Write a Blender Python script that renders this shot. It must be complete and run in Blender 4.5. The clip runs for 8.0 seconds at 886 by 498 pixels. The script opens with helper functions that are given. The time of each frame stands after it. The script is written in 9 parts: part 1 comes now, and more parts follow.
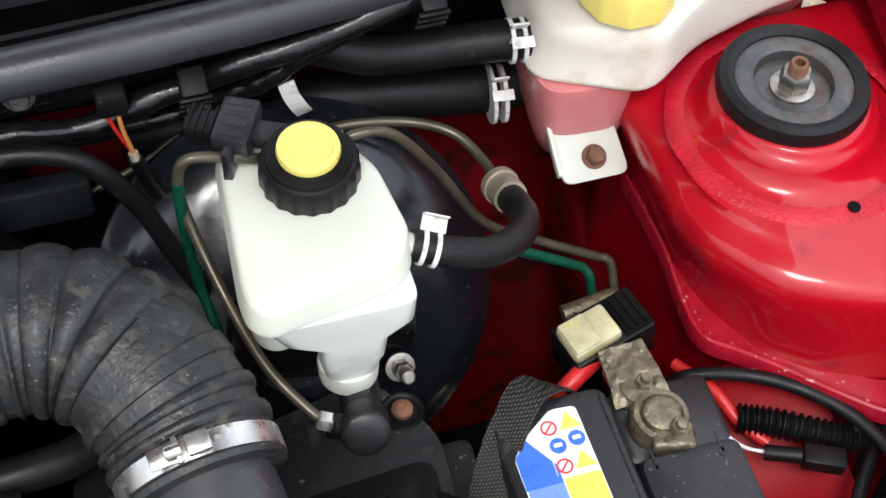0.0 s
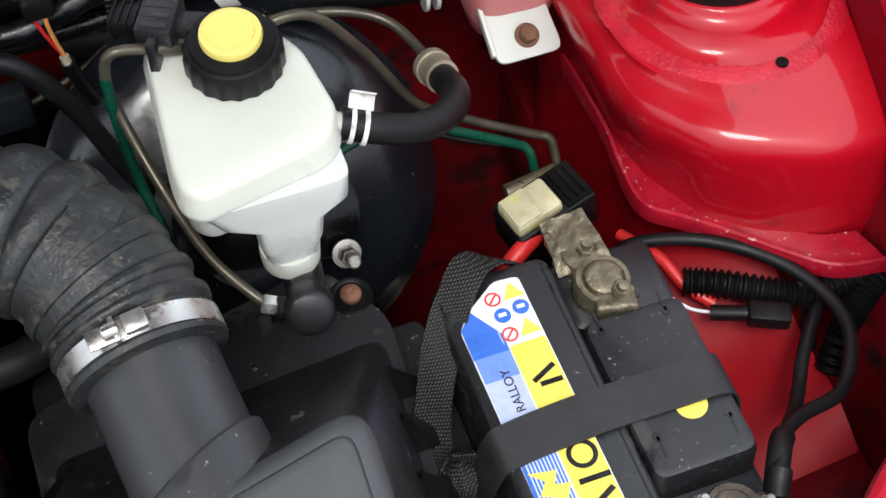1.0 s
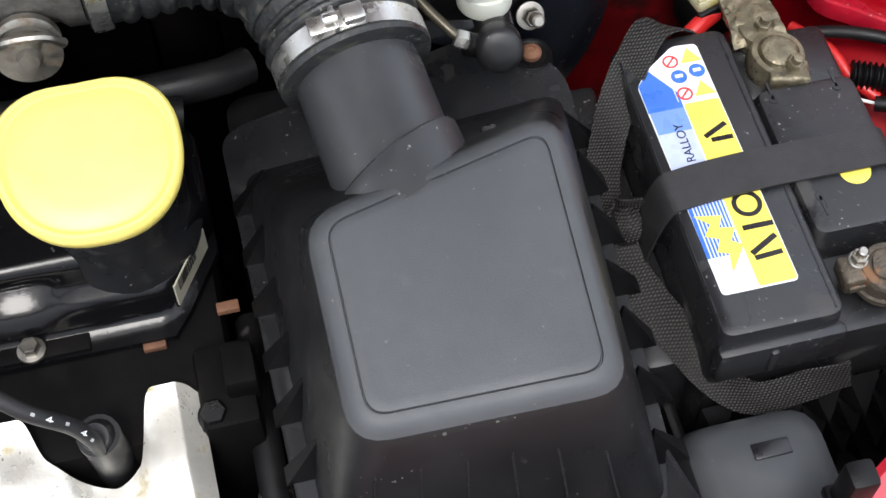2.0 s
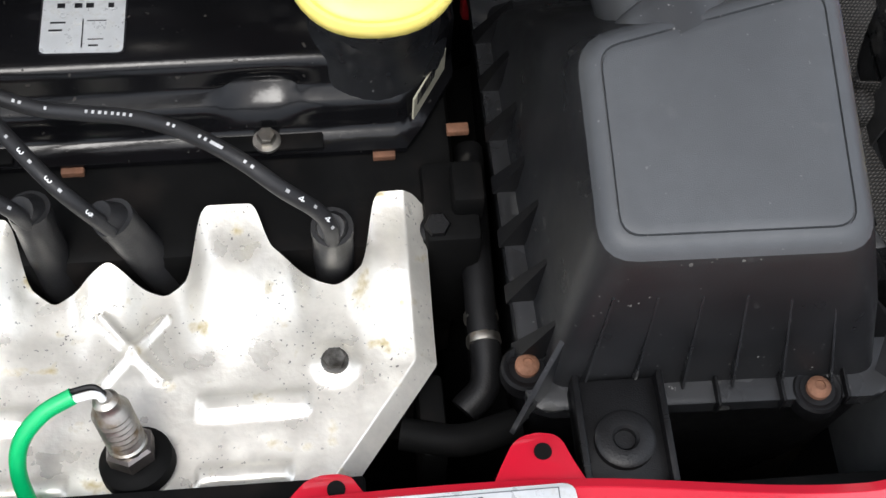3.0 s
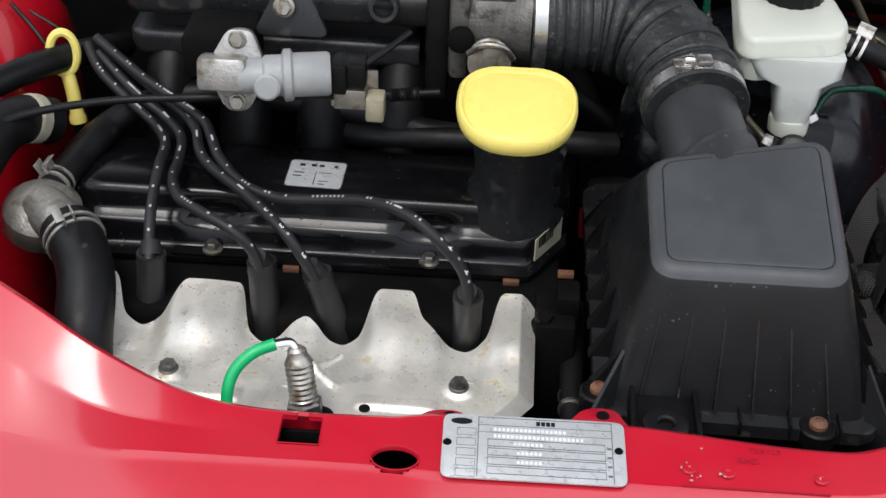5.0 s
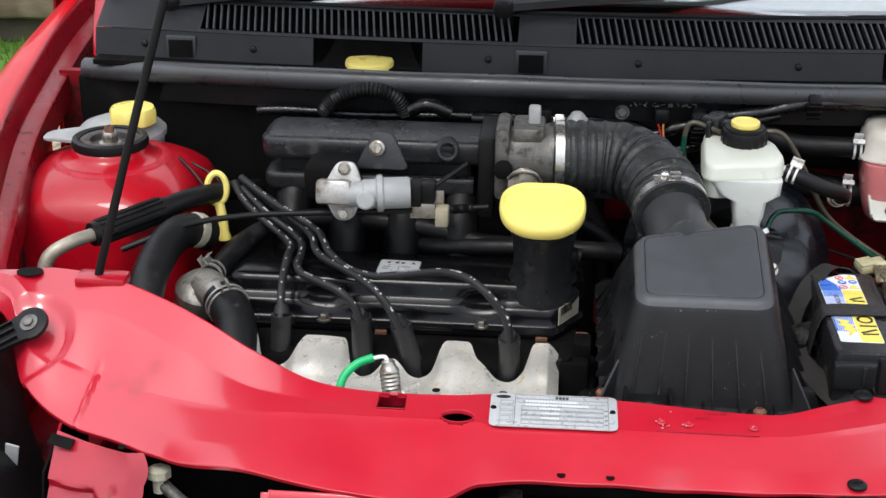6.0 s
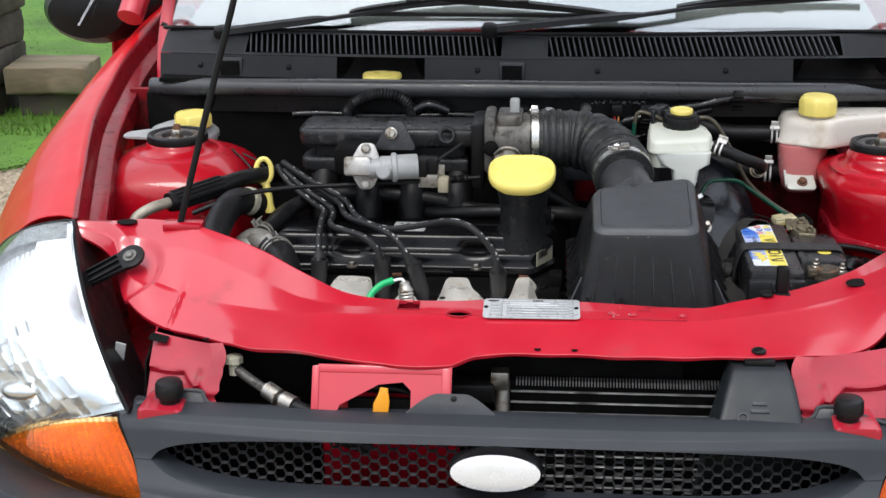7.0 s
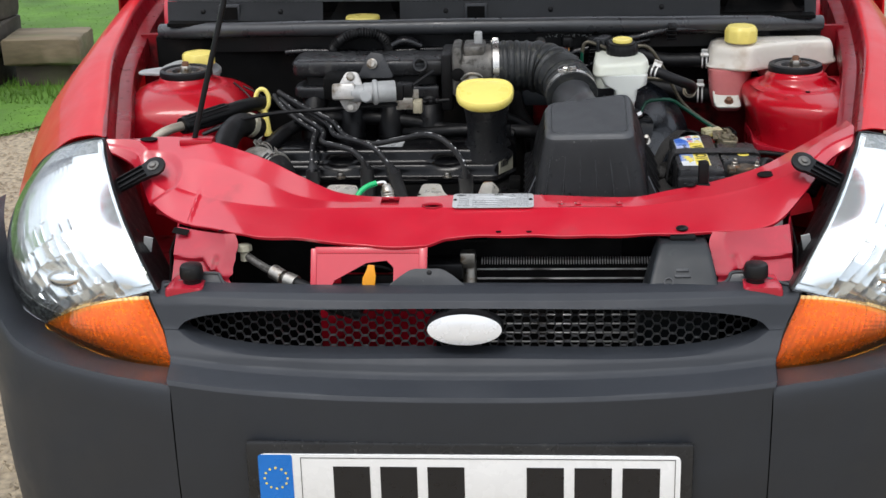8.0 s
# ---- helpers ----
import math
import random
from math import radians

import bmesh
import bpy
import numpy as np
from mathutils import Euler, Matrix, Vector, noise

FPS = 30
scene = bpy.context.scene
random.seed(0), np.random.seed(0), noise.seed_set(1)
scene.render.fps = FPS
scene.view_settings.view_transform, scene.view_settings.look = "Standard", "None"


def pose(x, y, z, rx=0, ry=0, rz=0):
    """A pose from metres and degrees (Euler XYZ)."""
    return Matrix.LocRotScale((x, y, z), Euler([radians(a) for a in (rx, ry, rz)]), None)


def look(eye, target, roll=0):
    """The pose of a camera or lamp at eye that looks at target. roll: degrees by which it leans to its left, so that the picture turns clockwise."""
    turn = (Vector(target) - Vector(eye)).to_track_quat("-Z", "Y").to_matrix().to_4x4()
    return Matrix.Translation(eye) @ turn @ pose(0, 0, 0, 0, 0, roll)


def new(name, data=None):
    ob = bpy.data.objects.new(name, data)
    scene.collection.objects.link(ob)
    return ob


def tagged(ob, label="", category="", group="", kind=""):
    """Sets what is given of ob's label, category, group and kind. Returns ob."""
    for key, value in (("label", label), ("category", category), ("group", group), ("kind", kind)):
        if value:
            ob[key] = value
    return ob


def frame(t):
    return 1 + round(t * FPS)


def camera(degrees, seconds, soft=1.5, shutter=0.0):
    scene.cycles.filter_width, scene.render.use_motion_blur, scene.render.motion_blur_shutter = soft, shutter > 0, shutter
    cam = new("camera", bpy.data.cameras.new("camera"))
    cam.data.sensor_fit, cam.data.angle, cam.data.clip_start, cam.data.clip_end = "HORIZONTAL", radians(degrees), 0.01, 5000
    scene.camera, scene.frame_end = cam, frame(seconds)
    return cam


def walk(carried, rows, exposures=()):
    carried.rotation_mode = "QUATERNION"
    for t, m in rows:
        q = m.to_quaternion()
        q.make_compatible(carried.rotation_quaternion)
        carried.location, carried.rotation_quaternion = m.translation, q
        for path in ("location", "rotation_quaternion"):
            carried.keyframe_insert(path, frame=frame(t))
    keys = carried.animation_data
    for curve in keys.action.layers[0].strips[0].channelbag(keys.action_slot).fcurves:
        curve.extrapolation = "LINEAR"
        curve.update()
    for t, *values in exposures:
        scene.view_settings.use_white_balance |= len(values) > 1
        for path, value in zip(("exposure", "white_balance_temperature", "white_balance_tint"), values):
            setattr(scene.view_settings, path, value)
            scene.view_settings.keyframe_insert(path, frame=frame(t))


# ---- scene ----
CLIP_SECONDS = 8.0
cam = camera(33.9, CLIP_SECONDS)
PATH = [
    (0, (0.135, 0.172, 1.41), (0.531, 1.275, -0.211), 3.6),
    (0.5, (0.162, 0.152, 1.409), (0.56, 1.243, -0.218), 1.0),
    (1, (0.158, 0.126, 1.397), (0.529, 1.178, -0.264), -0.6),
    (1.5, (0.128, 0.079, 1.384), (0.436, 1.107, -0.303), -1.2),
    (2, (0.079, 0.033, 1.375), (0.316, 1.054, -0.329), -0.4),
    (2.2, (0.058, 0.019, 1.369), (0.271, 1.033, -0.342), 0.5),
    (3.3, (-0.033, -0.02, 1.35), (0.114, 0.918, -0.411), 6.5),
    (3.5, (-0.033, -0.043, 1.339), (0.079, 0.944, -0.396), 5.4),
    (4, (-0.029, -0.119, 1.337), (0.011, 1.035, -0.296), 3.0),
    (4.5, (-0.011, -0.25, 1.338), (-0.051, 1.154, -0.086), 1.8),
    (5, (-0.007, -0.46, 1.336), (-0.068, 1.178, 0.19), 2.2),
    (5.2, (-0.002, -0.549, 1.354), (-0.074, 1.138, 0.284), 2.1),
    (6.3, (0.039, -1.046, 1.367), (-0.147, 0.809, 0.643), -0.1),
    (6.5, (0.045, -1.133, 1.369), (-0.144, 0.73, 0.666), -0.3),
    (7, (0.058, -1.35, 1.357), (-0.102, 0.53, 0.693), -0.6),
    (7.5, (0.067, -1.538, 1.353), (-0.061, 0.342, 0.682), -0.9),
    (8, (0.092, -1.681, 1.362), (-0.043, 0.192, 0.673), -1.6),
]
walk(cam, [(t, look(eye, target, roll)) for t, eye, target, roll in PATH], [(0, 1.18), (1.0, 1.04), (2.1, 1.28), (3.3, 1.02), (3.7, 0.90), (4.5, 0.62), (5.2, 0.66), (6.3, 0.88), (CLIP_SECONDS, 0.66)])

# ---------------------------------------------------------------- world and light
SUN_UP, SUN_TURN = radians(62), radians(200)
world = bpy.data.worlds.new("overcast_sky")
scene.world = world
world.use_nodes = True
wn, wl = world.node_tree.nodes, world.node_tree.links
wn.clear()
w_out, w_bg = wn.new("ShaderNodeOutputWorld"), wn.new("ShaderNodeBackground")
w_sky, w_mix = wn.new("ShaderNodeTexSky"), wn.new("ShaderNodeMix")
w_noise, w_ramp, w_co = wn.new("ShaderNodeTexNoise"), wn.new("ShaderNodeValToRGB"), wn.new("ShaderNodeTexCoord")
w_sky.sky_type, w_sky.sun_disc = "NISHITA", False
w_sky.sun_elevation, w_sky.sun_rotation = SUN_UP, SUN_TURN
w_sky.dust_density = 3.0
w_mix.data_type = "RGBA"
w_mix.inputs[0].default_value = 0.75
w_noise.inputs["Scale"].default_value, w_noise.inputs["Detail"].default_value = 2.2, 5.0
w_ramp.color_ramp.elements[0].position, w_ramp.color_ramp.elements[1].position = 0.35, 0.65
w_ramp.color_ramp.elements[0].color, w_ramp.color_ramp.elements[1].color = (5.2, 5.7, 6.5, 1), (8.8, 9.1, 9.5, 1)
wl.new(w_co.outputs["Generated"], w_noise.inputs["Vector"])
wl.new(w_noise.outputs["Fac"], w_ramp.inputs[0])
wl.new(w_sky.outputs[0], w_mix.inputs[6])
wl.new(w_ramp.outputs[0], w_mix.inputs[7])
# an overcast sky is brighter overhead than at the horizon
w_sep, w_rise, w_mul = wn.new("ShaderNodeSeparateXYZ"), wn.new("ShaderNodeMapRange"), wn.new("ShaderNodeMix")
w_rise.inputs[1].default_value, w_rise.inputs[2].default_value, w_rise.inputs[3].default_value, w_rise.inputs[4].default_value = 0.0, 1.0, 0.48, 1.50
w_mul.data_type, w_mul.blend_type = "RGBA", "MULTIPLY"
w_mul.inputs[0].default_value = 1.0
wl.new(w_co.outputs["Generated"], w_sep.inputs[0])
wl.new(w_sep.outputs["Z"], w_rise.inputs[0])
wl.new(w_mix.outputs[2], w_mul.inputs[6])
wl.new(w_rise.outputs[0], w_mul.inputs[7])
wl.new(w_mul.outputs[2], w_bg.inputs[0])
w_bg.inputs[1].default_value = 0.13
wl.new(w_bg.outputs[0], w_out.inputs[0])

sun = new("sun", bpy.data.lights.new("sun", "SUN"))
sun.data.energy, sun.data.angle, sun.data.color = 0.8, radians(16), (1.0, 0.98, 0.95)
sun_way = Vector((math.sin(SUN_TURN) * math.cos(SUN_UP), math.cos(SUN_TURN) * math.cos(SUN_UP), math.sin(SUN_UP)))
sun.matrix_world = look(sun_way * 20, (0, 0, 0))


# ---------------------------------------------------------------- materials
def surface(name, color, rough=0.5, metal=0.0, vary=0.12, scale=25.0, bump=0.0, bscale=400.0, coat=0.0, spec=0.5,
            dirt=None, dirt_amount=0.3, dirt_scale=18.0, per_piece=0.0, through_light=0.0, rough_vary=0.12, stretch=None, specks=None, coat_rough=0.06):
    """A procedural surface: base colour with coarse and fine variation, uneven gloss, fine relief and patches of dirt."""
    m = bpy.data.materials.new(name)
    m.use_nodes = True
    nodes, links = m.node_tree.nodes, m.node_tree.links
    b = nodes["Principled BSDF"]
    co = nodes.new("ShaderNodeTexCoord")
    vec = co.outputs["Object"]
    if stretch:
        mp = nodes.new("ShaderNodeMapping")
        mp.inputs["Scale"].default_value = stretch
        links.new(vec, mp.inputs["Vector"])
        vec = mp.outputs["Vector"]

    def grain(s, detail=4.0):
        n = nodes.new("ShaderNodeTexNoise")
        n.inputs["Scale"].default_value, n.inputs["Detail"].default_value = s, detail
        links.new(vec, n.inputs["Vector"])
        return n.outputs["Fac"]

    def blend(fac, a, c, kind="MIX"):
        x = nodes.new("ShaderNodeMix")
        x.data_type, x.blend_type = "RGBA", kind
        if isinstance(fac, float):
            x.inputs[0].default_value = fac
        else:
            links.new(fac, x.inputs[0])
        for slot, v in ((6, a), (7, c)):
            if isinstance(v, tuple):
                x.inputs[slot].default_value = (*v, 1)
            else:
                links.new(v, x.inputs[slot])
        return x.outputs[2]

    def band(fac, lo, hi, a=0.0, c=1.0):
        r = nodes.new("ShaderNodeMapRange")
        r.inputs[1].default_value, r.inputs[2].default_value, r.inputs[3].default_value, r.inputs[4].default_value = lo, hi, a, c
        links.new(fac, r.inputs[0])
        return r.outputs[0]

    lo = tuple(max(0.0, c * (1 - vary)) for c in color)
    hi = tuple(min(1.0, c * (1 + vary)) for c in color)
    col = blend(band(grain(scale), 0.3, 0.7), lo, hi)
    col = blend(band(grain(scale * 9, 2.0), 0.35, 0.65, 0.0, 0.35), col, tuple(c * (1 - vary) for c in color))
    if per_piece:
        info = nodes.new("ShaderNodeObjectInfo")
        col = blend(band(info.outputs["Random"], 0, 1, 0, per_piece), col, tuple(c * 0.45 for c in color))
    rough_out = band(grain(scale * 2.3), 0.3, 0.7, max(0.02, rough - rough_vary), min(1, rough + rough_vary))
    if dirt:
        d = band(grain(dirt_scale, 6.0), 0.62 - 0.25 * dirt_amount, 0.74 - 0.1 * dirt_amount)
        col = blend(d, col, dirt)
        r2 = nodes.new("ShaderNodeMix")
        links.new(d, r2.inputs[0])
        links.new(rough_out, r2.inputs[2])
        r2.inputs[3].default_value = 0.85
        rough_out = r2.outputs[0]
    if specks:
        # small scattered marks, in clusters: tone, share, fineness
        tone, share, fine = specks
        both = nodes.new("ShaderNodeMath")
        both.operation = "MULTIPLY"
        links.new(band(grain(fine, 2.0), 0.72 - share, 0.76 - share), both.inputs[0])
        links.new(band(grain(fine / 14), 0.42, 0.60), both.inputs[1])
        col = blend(both.outputs[0], col, tone)
    links.new(col, b.inputs["Base Color"])
    links.new(rough_out, b.inputs["Roughness"])
    b.inputs["Metallic"].default_value = metal
    b.inputs["Specular IOR Level"].default_value = spec
    b.inputs["Coat Weight"].default_value = coat
    b.inputs["Coat Roughness"].default_value = coat_rough
    if through_light:
        b.inputs["Subsurface Weight"].default_value = through_light
        b.inputs["Subsurface Radius"].default_value = (0.02, 0.02, 0.018)
        b.inputs["Subsurface Scale"].default_value = 1.0
    if bump:
        bp = nodes.new("ShaderNodeBump")
        bp.inputs["Strength"].default_value, bp.inputs["Distance"].default_value = bump, 0.001
        links.new(grain(bscale, 3.0), bp.inputs["Height"])
        links.new(bp.outputs[0], b.inputs["Normal"])
    return m


RED = surface("red_paint", (0.47, 0.004, 0.020), 0.45, vary=0.10, scale=6, bump=0.12, bscale=34, coat=1.0, coat_rough=0.12, spec=0.50, rough_vary=0.10, dirt=(0.34, 0.02, 0.03), dirt_amount=-0.15, dirt_scale=14)
# the panel's red, deepened for the shade round the strut towers
RED_TOWER = surface("shaded_tower_red_paint", (0.42, 0.003, 0.012), 0.34, vary=0.14, scale=8, bump=0.10, bscale=40, coat=0.55, spec=0.19, rough_vary=0.10, dirt=(0.24, 0.004, 0.010), dirt_amount=0.0, dirt_scale=40)
RED_GLOSS = surface("polished_red_paint", (0.50, 0.003, 0.008), 0.4, vary=0.08, scale=6, coat=0.40, spec=0.10, rough_vary=0.08)
RED_IN = surface("thin_red_paint", (0.38, 0.004, 0.016), 0.36, vary=0.16, scale=9, coat=0.8, coat_rough=0.15, spec=0.18, dirt=(0.14, 0.012, 0.016), dirt_amount=0.0, dirt_scale=70)
RED_DULL = surface("dusty_red_primer", (0.38, 0.010, 0.026), 0.42, vary=0.2, scale=16, coat=0.8, coat_rough=0.2, spec=0.3, dirt=(0.22, 0.07, 0.06), dirt_amount=0.0, dirt_scale=40)
# arch tops: the red is lowered to hold the shade there
RED_MATT = surface("shaded_arch_red_paint", (0.27, 0.003, 0.008), 0.45, vary=0.15, scale=12, spec=0.12)
# unseen bonnet underside, darkened so that reflections in the bay stay deep
LINING = surface("reflection_dimming_skin_paint", (0.050, 0.022, 0.024), 0.5, vary=0.15, scale=14, spec=0.2)
# body red lowered for the shade deep in the bay, plus grime
RED_LOW = surface("grimy_shaded_red_paint", (0.22, 0.003, 0.008), 0.5, vary=0.3, scale=14, spec=0.3, dirt=(0.020, 0.005, 0.005), dirt_amount=0.35, dirt_scale=30)
SEALER = surface("brushed_seam_sealer", (0.42, 0.006, 0.020), 0.45, vary=0.2, scale=60, bump=0.9, bscale=420, coat=0.15, spec=0.3)
BLACK = surface("black_plastic", (0.0055, 0.0055, 0.006), 0.38, vary=0.25, scale=18, bump=0.25, bscale=1500, spec=0.21)
BLACK_FINE = surface("grained_black_plastic", (0.0150, 0.0156, 0.0170), 0.30, vary=0.3, scale=12, bump=0.22, bscale=2200, spec=0.46, dirt=(0.045, 0.044, 0.042), dirt_amount=0.0, dirt_scale=40, specks=((0.20, 0.20, 0.19), 0.030, 330))
# paler black; on the air box lid it holds the light from above
BLACK_PALE = surface("pale_black_plastic", (0.052, 0.0555, 0.0600), 0.48, vary=0.14, scale=14, bump=0.20, bscale=2200, spec=0.46, dirt=(0.085, 0.087, 0.088), dirt_amount=-0.2, dirt_scale=30, specks=((0.13, 0.13, 0.13), -0.005, 260))
BLACK_SPIGOT = surface("smooth_dusty_black_plastic", (0.038, 0.040, 0.043), 0.36, vary=0.2, scale=14, bump=0.15, bscale=1800, spec=0.48, dirt=(0.060, 0.060, 0.058), dirt_amount=-0.05, dirt_scale=36, specks=((0.22, 0.22, 0.21), 0.02, 300))
# the lid's plastic again, darkened for the shaded case walls, with dust
BLACK_WALL = surface("dusty_shaded_black_plastic", (0.012, 0.0124, 0.0135), 0.36, vary=0.3, scale=14, bump=0.20, bscale=2200, spec=0.32, dirt=(0.030, 0.030, 0.029), dirt_amount=-0.2, dirt_scale=60, specks=((0.16, 0.16, 0.15), 0.020, 300))
BLACK_GLOSS = surface("gloss_black_paint", (0.0042, 0.0042, 0.0048), 0.18, vary=0.3, scale=14, bump=0.06, bscale=250, spec=0.24, rough_vary=0.06, dirt=(0.05, 0.045, 0.04), dirt_amount=-0.25, dirt_scale=200)
RUBBER = surface("rubber", (0.0065, 0.0065, 0.007), 0.45, vary=0.3, scale=22, bump=0.2, bscale=900, spec=0.27, dirt=(0.035, 0.033, 0.030), dirt_amount=-0.15, dirt_scale=120)
HOSE_DUSTY = surface("dusty_ribbed_rubber", (0.0195, 0.0215, 0.0225), 0.46, vary=0.45, scale=34, bump=0.7, bscale=300, spec=0.48, dirt=(0.062, 0.062, 0.048), dirt_amount=0.22, dirt_scale=120, specks=((0.17, 0.17, 0.14), 0.06, 520))
BOOT_RUBBER = surface("matt_grey_black_rubber", (0.015, 0.015, 0.016), 0.52, vary=0.25, scale=22, bump=0.2, bscale=900, spec=0.36)
BUMPER = surface("dark_grey_bumper_plastic", (0.0215, 0.0245, 0.0300), 0.50, vary=0.08, scale=5, bump=0.3, bscale=2600, spec=0.42)
# grimy near-black, lowered to carry the deep shade between parts and in holes
DARK = surface("grimy_shade_black", (0.0040, 0.0040, 0.0040), 0.7, vary=0.4, scale=14, bump=0.4, bscale=120, spec=0.08, dirt=(0.012, 0.010, 0.009), dirt_amount=0.35)
# rubber lightened to stand for the sky's reflection along the seal
SEAL = surface("sky_sheen_seal_rubber", (0.034, 0.036, 0.039), 0.34, vary=0.2, scale=20, bump=0.2, bscale=900, spec=0.62)
TAPE = surface("shiny_black_tape", (0.006, 0.006, 0.007), 0.26, vary=0.3, scale=40, bump=0.9, bscale=90)
STEEL = surface("bright_steel", (0.62, 0.61, 0.58), 0.30, metal=0.92, vary=0.14, scale=60, dirt=(0.30, 0.27, 0.22), dirt_amount=0.0, dirt_scale=120)
STEEL_DULL = surface("dull_zinc_steel", (0.42, 0.40, 0.36), 0.42, metal=1.0, vary=0.25, scale=60, dirt=(0.20, 0.15, 0.10), dirt_amount=0.4, dirt_scale=90)
SHIELD = surface("stained_heat_shield_steel", (0.82, 0.79, 0.715), 0.36, metal=0.55, vary=0.16, scale=26, bump=0.22, bscale=240, spec=0.8, rough_vary=0.14, dirt=(0.50, 0.42, 0.24), dirt_amount=-0.04, dirt_scale=60, specks=((0.10, 0.09, 0.08), 0.045, 420))
ALU = surface("cast_aluminium", (0.46, 0.45, 0.43), 0.42, metal=0.8, vary=0.2, scale=45, bump=0.5, bscale=500, dirt=(0.2, 0.17, 0.13), dirt_amount=0.3, dirt_scale=60)
ALU_GRIMY = surface("grimy_cast_alloy", (0.15, 0.145, 0.135), 0.5, metal=0.7, vary=0.35, scale=60, bump=0.5, bscale=500, dirt=(0.03, 0.027, 0.022), dirt_amount=0.3, dirt_scale=70)
RUST = surface("rusty_steel", (0.20, 0.095, 0.055), 0.75, metal=0.3, vary=0.35, scale=80, bump=0.5, bscale=600)
CORRODED = surface("corroded_brass_clamp", (0.175, 0.150, 0.098), 0.42, metal=0.55, vary=0.45, scale=110, bump=0.9, bscale=330, dirt=(0.30, 0.26, 0.18), dirt_amount=0.1, dirt_scale=130, specks=((0.030, 0.024, 0.016), 0.10, 260))
CLIP_STEEL = surface("dull_clip_steel", (0.40, 0.385, 0.35), 0.45, metal=0.6, vary=0.25, scale=60, dirt=(0.14, 0.11, 0.08), dirt_amount=0.25, dirt_scale=120)
PIPE = surface("olive_brake_pipe", (0.11, 0.098, 0.072), 0.40, metal=0.6, vary=0.3, scale=50)
GREEN_PIPE = surface("green_coated_pipe", (0.002, 0.065, 0.036), 0.35, vary=0.2, scale=40)
GREEN_WIRE = surface("bright_green_sleeve", (0.0, 0.42, 0.13), 0.4, vary=0.12, scale=60)
WHITE_TANK = surface("milky_white_plastic", (0.615, 0.635, 0.555), 0.38, vary=0.05, scale=12, through_light=0.35)
TANK = surface("clouded_tank_plastic", (0.66, 0.62, 0.55), 0.36, vary=0.06, scale=14, through_light=0.35, dirt=(0.45, 0.36, 0.27), dirt_amount=0.12)
LOWER_TANK = surface("greyish_clear_plastic", (0.62, 0.645, 0.61), 0.3, vary=0.06, scale=14, through_light=0.3)
PINK_TANK = surface("pink_coolant_in_plastic", (0.62, 0.20, 0.20), 0.34, vary=0.08, scale=14, through_light=0.35)
YELLOW = surface("yellow_plastic", (0.84, 0.70, 0.18), 0.34, vary=0.06, scale=15, bump=0.06, bscale=600, through_light=0.1)
ORANGE_TAG = surface("orange_plastic", (0.75, 0.30, 0.01), 0.45, vary=0.1, scale=40)
GREYP = surface("grey_plastic", (0.34, 0.35, 0.35), 0.5, vary=0.15, scale=40, dirt=(0.2, 0.18, 0.15), dirt_amount=0.25)
CREAM = surface("cream_plastic", (0.40, 0.38, 0.29), 0.5, vary=0.15, scale=60, dirt=(0.24, 0.22, 0.15), dirt_amount=0.1, dirt_scale=120)
WHITE_CLIP = surface("white_painted_clip", (0.72, 0.71, 0.68), 0.45, vary=0.12, scale=60, dirt=(0.35, 0.3, 0.25), dirt_amount=0.25, dirt_scale=120)
LABEL_WHITE = surface("white_label", (0.78, 0.80, 0.80), 0.35, vary=0.05, scale=40)
LABEL_BLUE = surface("blue_label", (0.05, 0.16, 0.60), 0.3, vary=0.12, scale=40)
LABEL_YELLOW = surface("yellow_label", (0.82, 0.67, 0.11), 0.32, vary=0.05, scale=40)
LABEL_BLACK = surface("black_print", (0.01, 0.01, 0.012), 0.35, vary=0.1, scale=40)
LABEL_GREY = surface("grey_print", (0.42, 0.43, 0.42), 0.4, vary=0.1, scale=60)
LABEL_RED = surface("red_print", (0.70, 0.04, 0.04), 0.35, vary=0.1, scale=40)
SILVER_LABEL = surface("silver_foil_label", (0.56, 0.575, 0.58), 0.34, metal=0.35, vary=0.08, scale=80, dirt=(0.5, 0.5, 0.48), dirt_amount=0.2, dirt_scale=200)
PRINT_WHITE = surface("white_print", (0.75, 0.76, 0.76), 0.5, vary=0.1, scale=100)
COPPER = surface("copper_orange_wire", (0.62, 0.25, 0.07), 0.4, vary=0.2, scale=100)
RED_WIRE = surface("red_wire", (0.55, 0.02, 0.02), 0.4, vary=0.15, scale=60)
FIN = surface("condenser_fin_metal", (0.40, 0.40, 0.40), 0.40, metal=0.6, vary=0.3, scale=60, dirt=(0.10, 0.095, 0.09), dirt_amount=0.3)
REFLECTOR = surface("satin_reflector", (0.80, 0.83, 0.84), 0.15, metal=0.80, vary=0.03, scale=20, rough_vary=0.06)
CHROME = surface("chrome", (0.86, 0.87, 0.88), 0.07, metal=1.0, vary=0.02, scale=20, rough_vary=0.03)
PLATE_WHITE = surface("reflective_white_plate", (0.80, 0.80, 0.79), 0.28, vary=0.03, scale=20)
PLATE_BLUE = surface("plate_blue", (0.01, 0.16, 0.55), 0.3, vary=0.06, scale=20)
TIMBER = surface("weathered_dark_timber", (0.060, 0.050, 0.038), 0.85, vary=0.45, scale=9, bump=0.9, bscale=60, stretch=(0.25, 1, 1), dirt=(0.10, 0.11, 0.05), dirt_amount=0.3, dirt_scale=5)
